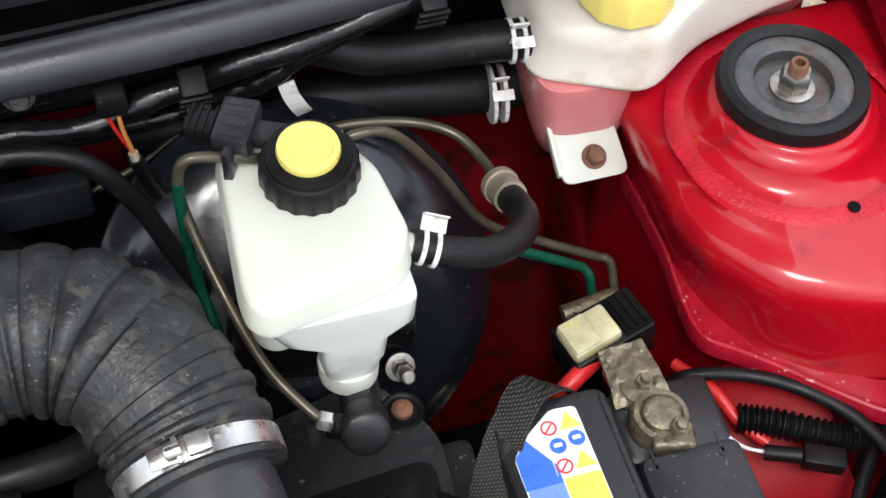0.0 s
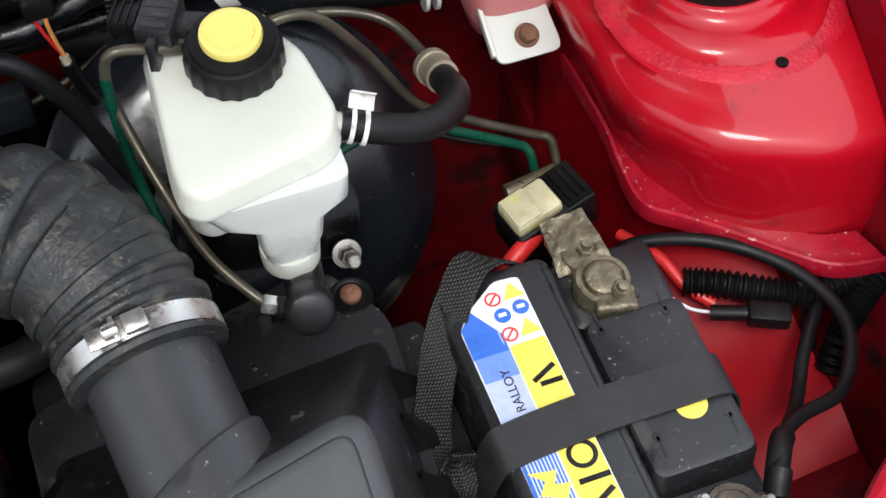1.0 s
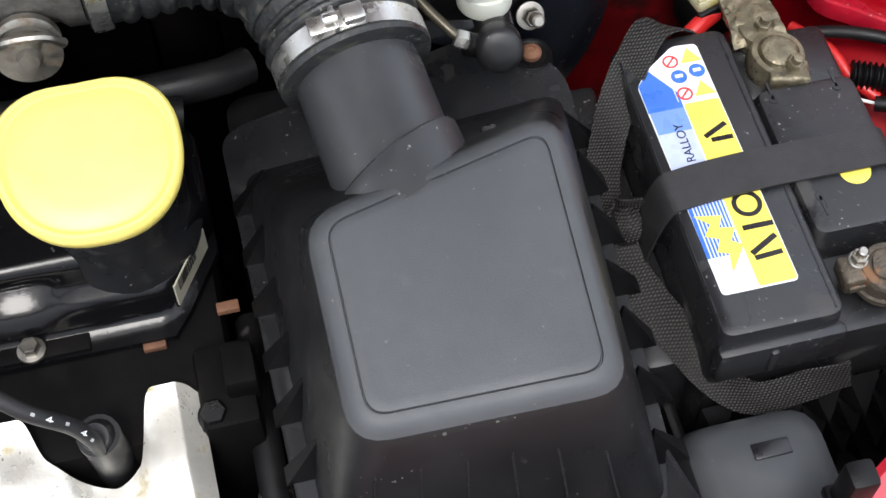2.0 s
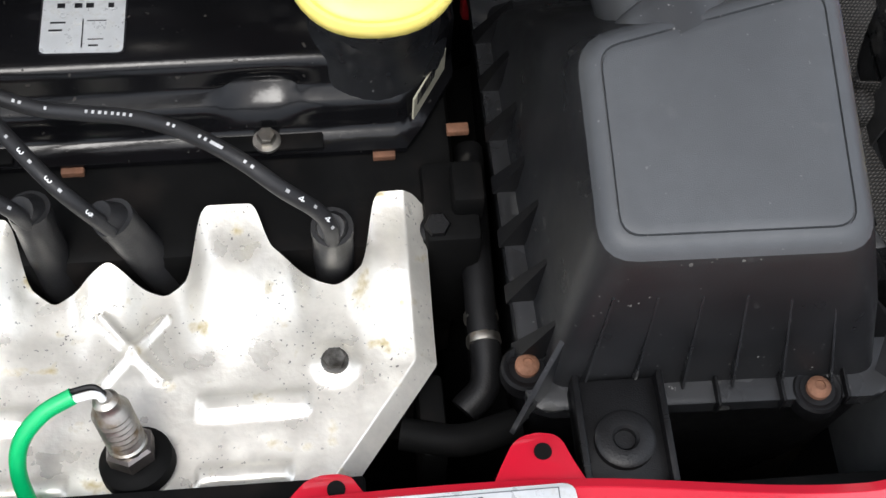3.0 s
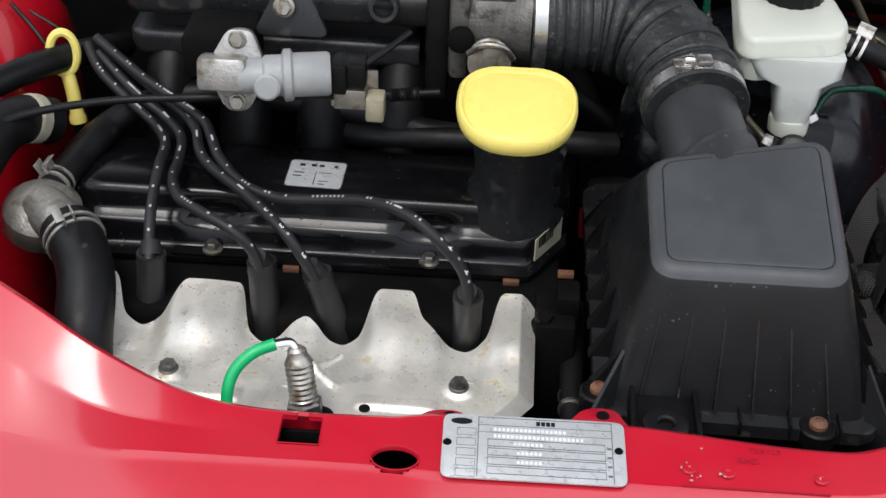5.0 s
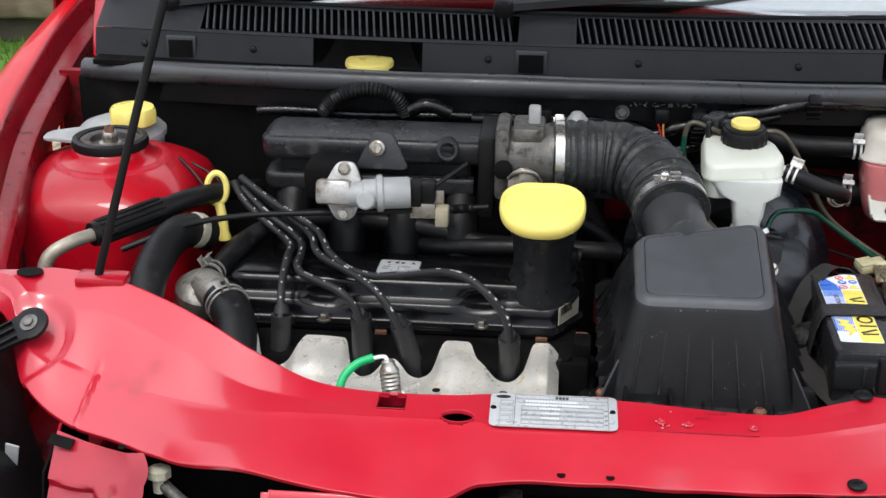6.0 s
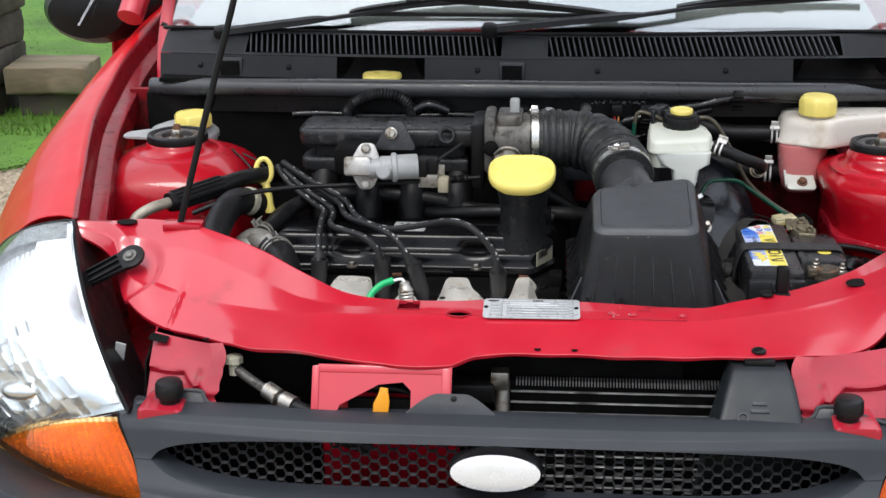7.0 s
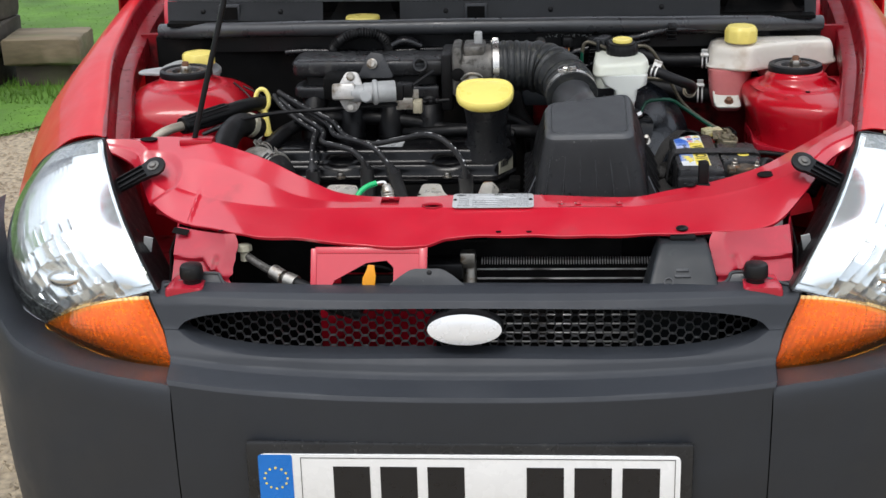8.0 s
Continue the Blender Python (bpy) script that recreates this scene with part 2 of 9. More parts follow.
TIMBER_LIGHT = surface("weathered_pale_timber", (0.14, 0.11, 0.068), 0.85, vary=0.45, scale=9, bump=0.9, bscale=60, stretch=(0.25, 1, 1), dirt=(0.10, 0.12, 0.05), dirt_amount=0.3, dirt_scale=5)
TRIM = surface("grey_black_cowl_plastic", (0.034, 0.0365, 0.0405), 0.44, vary=0.14, scale=8, bump=0.3, bscale=1800, spec=0.50)
INTERIOR = surface("grey_dashboard_plastic", (0.14, 0.15, 0.145), 0.7, vary=0.15, scale=8, bump=0.3, bscale=900)


def woven(name, dark, light, period):
    """Crossing threads of a woven band."""
    m = bpy.data.materials.new(name)
    m.use_nodes = True
    nodes, links = m.node_tree.nodes, m.node_tree.links
    p = nodes["Principled BSDF"]
    co, mix, ramp, bp = nodes.new("ShaderNodeTexCoord"), nodes.new("ShaderNodeMath"), nodes.new("ShaderNodeValToRGB"), nodes.new("ShaderNodeBump")
    mix.operation = "MULTIPLY"
    for k, turn in enumerate(((0, 0, 45), (0, 90, -45))):
        mp, wave = nodes.new("ShaderNodeMapping"), nodes.new("ShaderNodeTexWave")
        mp.inputs["Rotation"].default_value = [radians(v) for v in turn]
        wave.inputs["Scale"].default_value, wave.inputs["Distortion"].default_value = 0.314 / period, 1.2
        links.new(co.outputs["Object"], mp.inputs["Vector"])
        links.new(mp.outputs[0], wave.inputs["Vector"])
        links.new(wave.outputs["Fac"], mix.inputs[k])
    ramp.color_ramp.elements[0].color, ramp.color_ramp.elements[1].color = (*dark, 1), (*light, 1)
    links.new(mix.outputs[0], ramp.inputs[0])
    links.new(ramp.outputs[0], p.inputs["Base Color"])
    bp.inputs["Strength"].default_value, bp.inputs["Distance"].default_value = 0.8, 0.0006
    links.new(mix.outputs[0], bp.inputs["Height"])
    links.new(bp.outputs[0], p.inputs["Normal"])
    p.inputs["Roughness"].default_value, p.inputs["Specular IOR Level"].default_value = 0.6, 0.35
    return m


WEBBING = woven("woven_webbing", (0.005, 0.005, 0.005), (0.085, 0.080, 0.074), 0.0017)


def glassy(name, color, rough=0.03, ior=1.45):
    m = bpy.data.materials.new(name)
    m.use_nodes = True
    b = m.node_tree.nodes["Principled BSDF"]
    b.inputs["Base Color"].default_value = (*color, 1)
    b.inputs["Roughness"].default_value, b.inputs["IOR"].default_value = rough, ior
    b.inputs["Transmission Weight"].default_value = 1.0
    return m


GLASS = glassy("windscreen_glass", (0.90, 0.96, 0.95), ior=2.6)
LENS = glassy("clear_lens", (0.95, 0.97, 0.98), 0.04)
AMBER = glassy("amber_lens", (1.0, 0.41, 0.02), 0.05)


# ---------------------------------------------------------------- building helpers
def thing(name, at, label, category, group="", kind=""):
    ob = new(name)
    ob.empty_display_size = 0.02
    ob.matrix_basis = Matrix.Translation(at)
    return tagged(ob, label, category, group, kind)


def finish(name, bm, material, sharp=38):
    me = bpy.data.meshes.new(name)
    bmesh.ops.recalc_face_normals(bm, faces=bm.faces)
    for f in bm.faces:
        f.smooth = True
    bm.to_mesh(me)
    bm.free()
    me.set_sharp_from_angle(angle=radians(sharp))
    for m in material if isinstance(material, (list, tuple)) else [material]:
        me.materials.append(m)
    return me


def part(name, bm, material, parent, label="", sharp=38, kind=""):
    """One mesh object under a thing or a part, its points in world places."""
    ob = new(name, finish(name, bm, material, sharp))
    ob.parent = parent
    ob.matrix_parent_inverse = parent.matrix_basis.inverted() if parent.type == "EMPTY" else Matrix()
    return tagged(ob, label, kind=kind)


def solid(name, bm, material, label, category, group="", kind="", sharp=38):
    """A thing of one mesh, or a piece of the setting."""
    return tagged(new(name, finish(name, bm, material, sharp)), label, category, group, kind)


def B():
    return bmesh.new()


def box(bm, x0, x1, y0, y1, z0, z1, bevel=0.0, m=None, seg=2):
    """An upright box, its edges rounded, set by the pose m if one is given."""
    c = Matrix.Translation(((x0 + x1) / 2, (y0 + y1) / 2, (z0 + z1) / 2)) @ Matrix.Diagonal((x1 - x0, y1 - y0, z1 - z0, 1))
    made = bmesh.ops.create_cube(bm, size=1.0, matrix=(m or Matrix()) @ c)["verts"]
    if bevel:
        edges = list({e for v in made for e in v.link_edges})
        bmesh.ops.bevel(bm, geom=edges, offset=bevel, segments=seg, profile=0.5, affect="EDGES", clamp_overlap=True)
    return bm


def rings(bm, loops, closed=True, caps=True, closed_v=False):
    """Joins loops of equally many points into a skin."""
    rows = [[bm.verts.new(p) for p in loop] for loop in loops]
    n = len(rows[0])
    pairs = list(zip(rows, rows[1:])) + ([(rows[-1], rows[0])] if closed_v else [])
    for a, b in pairs:
        for i in range(n if closed else n - 1):
            j = (i + 1) % n
            quad = []
            for v in (a[i], a[j], b[j], b[i]):
                if v not in quad:
                    quad.append(v)
            bm.faces.new(quad)
    if caps and closed and not closed_v:
        bm.faces.new(rows[0][::-1])
        bm.faces.new(rows[-1])
    return rows


def smooth_line(points, steps=6):
    """A curve through the points."""
    p = [Vector(q) for q in points]
    if len(p) < 3:
        return [p[0].lerp(p[1], i / steps) for i in range(steps + 1)]
    p = [2 * p[0] - p[1]] + p + [2 * p[-1] - p[-2]]
    out = []
    for a, b, c, d in zip(p, p[1:], p[2:], p[3:]):
        for i in range(steps):
            t = i / steps
            out.append(0.5 * (2 * b + (c - a) * t + (2 * a - 5 * b + 4 * c - d) * t * t + (3 * b - a - 3 * c + d) * t ** 3))
    return out + [p[-2]]


def tube(bm, points, radius, seg=10, steps=6, caps=True, smooth=True):
    """A round hose or wire along points. radius: a number, or a function of the share of the way."""
    line = smooth_line(points, steps) if smooth else [Vector(q) for q in points]
    n = len(line)
    ahead = [(line[min(i + 1, n - 1)] - line[max(i - 1, 0)]).normalized() for i in range(n)]
    side = ahead[0].orthogonal().normalized()
    loops = []
    for i in range(n):
        side = (side - ahead[i] * side.dot(ahead[i])).normalized()
        up = ahead[i].cross(side)
        r = radius(i / (n - 1)) if callable(radius) else radius
        loops.append([line[i] + r * (math.cos(a) * side + math.sin(a) * up) for a in (2 * math.pi * k / seg for k in range(seg))])
    rings(bm, loops, caps=caps)
    return bm


def axis_pose(at, ahead, roll=0.0):
    """A pose whose z axis points along ahead."""
    return Matrix.Translation(at) @ Vector(ahead).to_track_quat("Z", "Y").to_matrix().to_4x4() @ Matrix.Rotation(radians(roll), 4, "Z")


def lathe(bm, m, profile, seg=24, sx=1.0, sy=1.0, caps=True):
    """A turned solid: pairs of radius and height along the z axis of m."""
    loops = [[m @ Vector((sx * r * math.cos(a), sy * r * math.sin(a), h)) for a in (2 * math.pi * k / seg for k in range(seg))] for r, h in profile]
    rings(bm, loops, caps=caps)
    return bm


def hexagon(bm, m, across, height, z=0.0):
    lathe(bm, m, [(across * 0.5, z), (across * 0.577, z + 0.12 * height), (across * 0.577, z + 0.85 * height), (across * 0.5, z + height)], 6)
    return bm


def prism(bm, outline, m, thick, bevel=0.0):
    """A flat outline given thickness along the z axis of m."""
    lo = [bm.verts.new(m @ Vector((x, y, 0))) for x, y in outline]
    hi = [bm.verts.new(m @ Vector((x, y, thick))) for x, y in outline]
    n = len(outline)
    made = [bm.faces.new(lo[::-1]), bm.faces.new(hi)]
    made += [bm.faces.new((lo[i], lo[(i + 1) % n], hi[(i + 1) % n], hi[i])) for i in range(n)]
    if bevel:
        bmesh.ops.bevel(bm, geom=list({e for f in made for e in f.edges}), offset=bevel, segments=2, profile=0.5, affect="EDGES", clamp_overlap=True)
    return bm


def sheet(bm, nu, nv, place, thick=0.0):
    """A skin over the unit square, place(u, v) being its points, with thickness below it if given."""
    rows = [[bm.verts.new(place(i / nu, j / nv)) for i in range(nu + 1)] for j in range(nv + 1)]
    faces = []
    for j in range(nv):
        for i in range(nu):
            faces.append(bm.faces.new((rows[j][i], rows[j][i + 1], rows[j + 1][i + 1], rows[j + 1][i])))
    if thick:
        bmesh.ops.recalc_face_normals(bm, faces=faces)
        bmesh.ops.solidify(bm, geom=faces, thickness=thick)
    return bm


def rounded(points, r, steps=4):
    """An outline with its corners rounded by about r."""
    out = []
    n = len(points)
    for i in range(n):
        a, b, c = (Vector(points[(i + k) % n]) for k in (-1, 0, 1))
        p, q = b + (a - b).normalized() * min(r, (a - b).length * 0.45), b + (c - b).normalized() * min(r, (c - b).length * 0.45)
        out += [tuple((1 - t) ** 2 * p + 2 * t * (1 - t) * b + t * t * q) for t in (k / steps for k in range(steps + 1))]
    return out


def table(rows, x):
    """Values between the rows of a table, smoothly."""
    xs = [r[0] for r in rows]
    k = max(0, min(len(xs) - 2, sum(1 for v in xs[1:-1] if x > v)))
    t = max(0.0, min(1.0, (x - xs[k]) / (xs[k + 1] - xs[k])))
    return [a + (b - a) * t for a, b in zip(rows[k][1:], rows[k + 1][1:])]


def smooth_table(rows, x):
    pts = [tuple(r) for r in rows]
    k = max(0, min(len(pts) - 2, sum(1 for v in pts[1:-1] if x > v[0])))
    a, b, c, d = pts[max(k - 1, 0)], pts[k], pts[k + 1], pts[min(k + 2, len(pts) - 1)]
    h = c[0] - b[0]
    t = max(0.0, min(1.0, (x - b[0]) / h))
    out = []
    for i in range(1, len(b)):
        m0 = (c[i] - a[i]) / max(1e-6, c[0] - a[0]) * h
        m1 = (d[i] - b[i]) / max(1e-6, d[0] - b[0]) * h
        out.append((2 * t**3 - 3 * t**2 + 1) * b[i] + (t**3 - 2 * t**2 + t) * m0 + (-2 * t**3 + 3 * t**2) * c[i] + (t**3 - t**2) * m1)
    return out


def words(text, m, size, material, parent, name="lettering", thick=0.0002, align="CENTER"):
    """Raised or printed letters, lying in the plane of m."""
    cu = bpy.data.curves.new(name, "FONT")
    cu.body, cu.size, cu.align_x, cu.align_y, cu.extrude = text, size, align, "CENTER", thick
    ob = bpy.data.objects.new(name, cu)
    me = bpy.data.meshes.new_from_object(ob)
    bpy.data.objects.remove(ob)
    me.transform(m)
    me.materials.append(material)
    made = new(name, me)
    made.parent = parent
    made.matrix_parent_inverse = parent.matrix_basis.inverted() if parent.type == "EMPTY" else Matrix()
    return made


def bolt(at, ahead, across, height, material, parent, name="bolt", washer=1.6, roll=0.0, label=""):
    bm = B()
    m = axis_pose(at, ahead, roll)
    if washer:
        lathe(bm, m, [(across * 0.5 * washer, -0.001), (across * 0.5 * washer, 0.0008), (across * 0.45 * washer, 0.0014)], 20)
    hexagon(bm, m, across, height, 0.001)
    return part(name, bm, material, parent, label)



# ---------------------------------------------------------------- ground and garden
def nose(x):
    """How far the car's front curves back at the distance x from its middle line."""
    a = abs(x)
    return 0.55 * a**3 + 9.0 * max(0.0, a - 0.60) ** 2


def grass_edge(x):
    return 3.30 + 1.2 * (x + 1.72) + 0.06 * math.sin(5 * x) + 0.03 * math.sin(13 * x)


GRAVEL = surface("pale_gravel", (0.30, 0.245, 0.165), 0.9, vary=0.5, scale=60, bump=1.0, bscale=90, dirt=(0.16, 0.13, 0.10), dirt_amount=0.4, dirt_scale=120)
LAWN = surface("lawn_soil", (0.062, 0.145, 0.010), 0.95, vary=0.35, scale=3, bump=1.0, bscale=120, dirt=(0.055, 0.15, 0.012), dirt_amount=0.3, dirt_scale=2)
BLADE = surface("grass_blade", (0.075, 0.170, 0.012), 0.6, vary=0.3, scale=5, dirt=(0.13, 0.20, 0.03), dirt_amount=0.3, dirt_scale=3)

ground = B()
sheet(ground, 2, 2, lambda u, v: ((u - 0.5) * 800, (v - 0.5) * 800, 0.0))
solid("ground", ground, GRAVEL, "pale gravel drive with small loose stones", "gravel drive", kind="structure")
lawn = B()
xs = [-400, -60] + [-6 + 0.25 * i for i in range(25)] + [2, 60, 400]
for a, b in zip(xs, xs[1:]):
    ca, cb = max(-4.0, min(0.4, a)), max(-4.0, min(0.4, b))
    q = [lawn.verts.new(p) for p in ((a, grass_edge(ca), 0.012), (b, grass_edge(cb), 0.012), (b, 400, 0.012), (a, 400, 0.012))]
    lawn.faces.new(q)
bmesh.ops.remove_doubles(lawn, verts=lawn.verts, dist=1e-4)
solid("lawn", lawn, LAWN, "bright green mown lawn behind the car", "lawn", kind="structure")

rng = random.Random(5)
blades = []
faces = []
for i in range(60000):
    x = -1.2 - 3.4 * rng.random() ** 1.2
    y = grass_edge(max(-4.0, x)) + 6.5 * rng.random() ** 1.6 - 0.05
    h, lean, turn = rng.uniform(0.006, 0.018), rng.uniform(-0.012, 0.012), rng.uniform(0, 6.28)
    tall = 4.0 if -2.9 < x < -1.6 and abs(y - 4.1) < 0.5 else 1.0
    h *= rng.uniform(1, tall)
    dx, dy = 0.004 * math.cos(turn), 0.004 * math.sin(turn)
    n = len(blades)
    blades += [(x - dx, y - dy, 0.01), (x + dx, y + dy, 0.01), (x + lean, y + lean * 0.5, h)]
    faces.append((n, n + 1, n + 2))
me = bpy.data.meshes.new("grass_blades")
me.from_pydata(blades, [], faces)
me.materials.append(BLADE)
tagged(new("grass_blades", me), "short green grass blades with longer tufts by the timbers", "grass", kind="stuff")

pebbles, faces = [], []
for i in range(9000):
    x, y = rng.uniform(-2.6, -0.75), rng.uniform(0.2, 3.5)
    if y > grass_edge(x) + 0.1:
        continue
    r = rng.uniform(0.004, 0.013)
    n = len(pebbles)
    a = rng.uniform(0, 6.28)
    pebbles += [(x + r * math.cos(a + k * 1.57) * rng.uniform(0.7, 1.3), y + r * math.sin(a + k * 1.57) * rng.uniform(0.7, 1.3), 0.0005) for k in range(4)]
    pebbles.append((x, y, r * rng.uniform(0.5, 0.9)))
    faces += [(n + k, n + (k + 1) % 4, n + 4) for k in range(4)]
me = bpy.data.meshes.new("loose_stones")
me.from_pydata(pebbles, [], faces)
me.materials.append(GRAVEL)
tagged(new("loose_stones", me), "small pale loose stones of the gravel drive", "gravel", kind="stuff")


def sleeper(at, length, wide, high, turn, material, label):
    """A sawn timber with split, uneven edges."""
    bm = B()
    r = random.Random(int(at[0] * 100) + int(at[2] * 100))
    box(bm, -length / 2, length / 2, -wide / 2, wide / 2, 0, high, 0.012)
    bmesh.ops.subdivide_edges(bm, edges=[e for e in bm.edges if e.calc_length() > 0.1], cuts=5)
    for v in bm.verts:
        v.co += Vector((r.uniform(-1, 1), r.uniform(-1, 1), r.uniform(-0.6, 0.6))) * 0.004
    bmesh.ops.transform(bm, matrix=pose(*at, 0, 0, turn), verts=bm.verts)
    return solid("timber_sleeper", bm, material, label, "timber", "stacked timbers")


for k, (x, turn, text) in enumerate(((-2.14, 84, "dark weathered timber sleeper lying on the lawn"), (-2.13, 87, "dark weathered timber sleeper on top of another"), (-2.14, 83, "dark weathered timber sleeper in the middle of a stack"),
                                     (-2.12, 86, "dark weathered timber sleeper high in a stack"), (-2.14, 85, "dark weathered timber sleeper on top of the stack"))):
    sleeper((x - 0.06, 4.00, 0.1275 * k), 0.36, 0.26, 0.125, turn, TIMBER, text)
sleeper((-1.90, 4.00, 0.0), 0.22, 0.20, 0.100, 4, TIMBER, "short dark timber block under a plank")
sleeper((-1.885, 3.98, 0.102), 0.31, 0.24, 0.105, 2, TIMBER_LIGHT, "pale weathered timber laid as a bench")

# ---------------------------------------------------------------- car body
car = thing("red_car", (0, 0.6, 0.25), "glossy red painted small car with its bonnet propped open", "car")

# front panel: rear edge, crown, fold and front lip by the distance from the middle
# x, rear y, rear z, middle y, middle z, fold y, fold z, lip y, lip z
PANEL = [
    (-0.530, 0.290, 0.808, 0.284, 0.808, 0.278, 0.804, 0.270, 0.798),
    (-0.480, 0.300, 0.805, 0.280, 0.805, 0.268, 0.793, 0.256, 0.776),
    (-0.445, 0.305, 0.806, 0.255, 0.788, 0.218, 0.772, 0.192, 0.746),
    (-0.390, 0.290, 0.806, 0.250, 0.788, 0.200, 0.753, 0.150, 0.727),
    (-0.340, 0.272, 0.798, 0.230, 0.780, 0.180, 0.747, 0.128, 0.726),
    (-0.290, 0.245, 0.789, 0.205, 0.768, 0.168, 0.744, 0.106, 0.724),
    (-0.240, 0.222, 0.772, 0.190, 0.752, 0.160, 0.743, 0.102, 0.724),
    (-0.190, 0.212, 0.752, 0.185, 0.745, 0.160, 0.743, 0.090, 0.722),
    (-0.140, 0.205, 0.747, 0.182, 0.745, 0.160, 0.743, 0.078, 0.720),
    (-0.060, 0.206, 0.746, 0.182, 0.745, 0.160, 0.743, 0.078, 0.720),
    (-0.030, 0.211, 0.746, 0.182, 0.745, 0.158, 0.743, 0.100, 0.723),
    (0.080, 0.211, 0.746, 0.182, 0.745, 0.158, 0.743, 0.106, 0.723),
    (0.215, 0.199, 0.746, 0.182, 0.745, 0.160, 0.743, 0.108, 0.723),
    (0.260, 0.212, 0.750, 0.195, 0.747, 0.172, 0.744, 0.110, 0.723),
    (0.325, 0.240, 0.754, 0.222, 0.751, 0.196, 0.746, 0.118, 0.724),
    (0.395, 0.286, 0.760, 0.262, 0.757, 0.228, 0.752, 0.140, 0.726),
    (0.445, 0.330, 0.770, 0.285, 0.772, 0.245, 0.767, 0.205, 0.746),
    (0.490, 0.360, 0.785, 0.315, 0.792, 0.284, 0.790, 0.268, 0.776),
    (0.530, 0.390, 0.800, 0.335, 0.806, 0.292, 0.806, 0.280, 0.798),
]


def panel_point(x, v):
    ry, rz, my, mz, fy, fz, ly, lz = smooth_table(PANEL, x)
    stops = [(0.0, ry + 0.003, rz - 0.020), (0.08, ry + 0.001, rz - 0.003), (0.14, ry - 0.004, rz), (0.36, my, mz),
             (0.565, fy + 0.0025, fz + 0.0004), (0.585, fy - 0.0025, fz - 0.0014), (0.945, ly + 0.0006, lz + 0.0003), (0.96, ly, lz - 0.0006), (1.0, ly + 0.0012, lz - 0.004)]
    y, z = table(stops, v)
    # pressed hollow with a firm edge round the lamp bracket's bolt, and a short folded rib in front of it
    if x < -0.36:
        d = ((x + 0.448) ** 2 + (y - 0.228) ** 2) ** 0.5
        k = max(0.0, min(1.0, (0.043 - d) / 0.013))
        z -= 0.0075 * k * k * (3 - 2 * k)
        along = max(0.0, min(1.0, (y - 0.140) / 0.070))
        z += 0.0036 * math.sin(math.pi * along) * max(0.0, 1 - abs(x + 0.384 - 0.008 * along) / 0.0040)
    # knocks and ripples along the lip
    if v > 0.8:
        z += (v - 0.8) * 5 * (0.0010 * math.sin(31 * x) + 0.0007 * math.sin(83 * x + 1) + 0.0012 * math.exp(-((x + 0.30) / 0.012) ** 2))
    return x, y, z


HOLES = [(-0.1125, 0.1868, 0.0120, 0.0118, "square"), (-0.1125, 0.1995, 0.0034, 0.0022, "square"), (-0.054, 0.1685, 0.0135, 0.0098, "round")]
bm = B()
nu, nv = 636, 110
verts = [[bm.verts.new(panel_point(-0.53 + 1.06 * i / nu, j / nv)) for i in range(nu + 1)] for j in range(nv + 1)]


def in_hole(x, y):
    for hx, hy, a, b, kind in HOLES:
        if kind == "square" and abs(x - hx) < a and abs(y - hy) < b:
            return True
        if kind == "round" and ((x - hx) / (1.08 * a)) ** 2 + ((y - hy) / (1.08 * b)) ** 2 < 1:
            return True
    return False


for j in range(nv):
    for i in range(nu):
        q = (verts[j][i], verts[j][i + 1], verts[j + 1][i + 1], verts[j + 1][i])
        c = (q[0].co + q[2].co) / 2
        if 0.12 < j / nv < 0.58 and in_hole(c.x, c.y):
            continue
        bm.faces.new(q)
bmesh.ops.recalc_face_normals(bm, faces=bm.faces)
bmesh.ops.solidify(bm, geom=list(bm.faces), thickness=0.0018)
front_panel = part("front_panel", bm, RED, car, "glossy red front cross panel with punched holes", sharp=9)


def dark_rim(name, outline, at, parent, wide=0.19):
    """The turned edge of a punched hole."""
    bm = B()
    loops = [[Vector((at[0] + x * k, at[1] + y * k, at[2] + h)) for x, y in outline] for k, h in ((1 + wide, 0.0003), (1 + wide * 0.85, 0.0008), (1.02, 0.0008), (0.99, 0.0002), (0.985, -0.003))]
    rings(bm, loops, caps=False)
    return part(name, bm, RED, parent)


dark_rim("hole_rim", rounded([(-0.0122, -0.0120), (0.0122, -0.0120), (0.0122, 0.0120), (0.0036, 0.0120), (0.0036, 0.0148), (-0.0036, 0.0148), (-0.0036, 0.0120), (-0.0122, 0.0120)], 0.0012), (-0.1125, 0.1868, 0.7452), front_panel, 0.05)
dark_rim("hole_rim", [(0.0137 * math.cos(a), 0.0100 * math.sin(a)) for a in (k * math.pi / 16 for k in range(32))], (-0.054, 0.1685, 0.7444), front_panel, 0.07)

# added dark plates, so the holes look into shade
bm = B()
box(bm, -0.200, 0.020, 0.128, 0.1985, 0.706, 0.709, 0.001)
box(bm, -0.200, 0.020, 0.1985, 0.2015, 0.706, 0.733, 0.001)
part("inner_member", bm, DARK, front_panel, "dark backing added under the panel's holes")
# tabs on the rear edge of the front panel
for at, wide, deep in (((0.068, 0.208, 0.7365), 0.034, 0.0310), ((-0.028, 0.209, 0.7365), 0.030, 0.0155)):
    bm = B()
    out = rounded([(-wide / 2 - 0.010, -0.006), (wide / 2 + 0.008, -0.006), (wide * 0.46, deep * 0.55), (wide * 0.34, deep), (-wide * 0.22, deep), (-wide * 0.46, deep * 0.55)], 0.008)
    m = Matrix.Translation(at) @ Matrix.Rotation(radians(-12), 4, "X")
    prism(bm, out, m, 0.002, 0.0005)
    part("tab", bm, RED, front_panel)

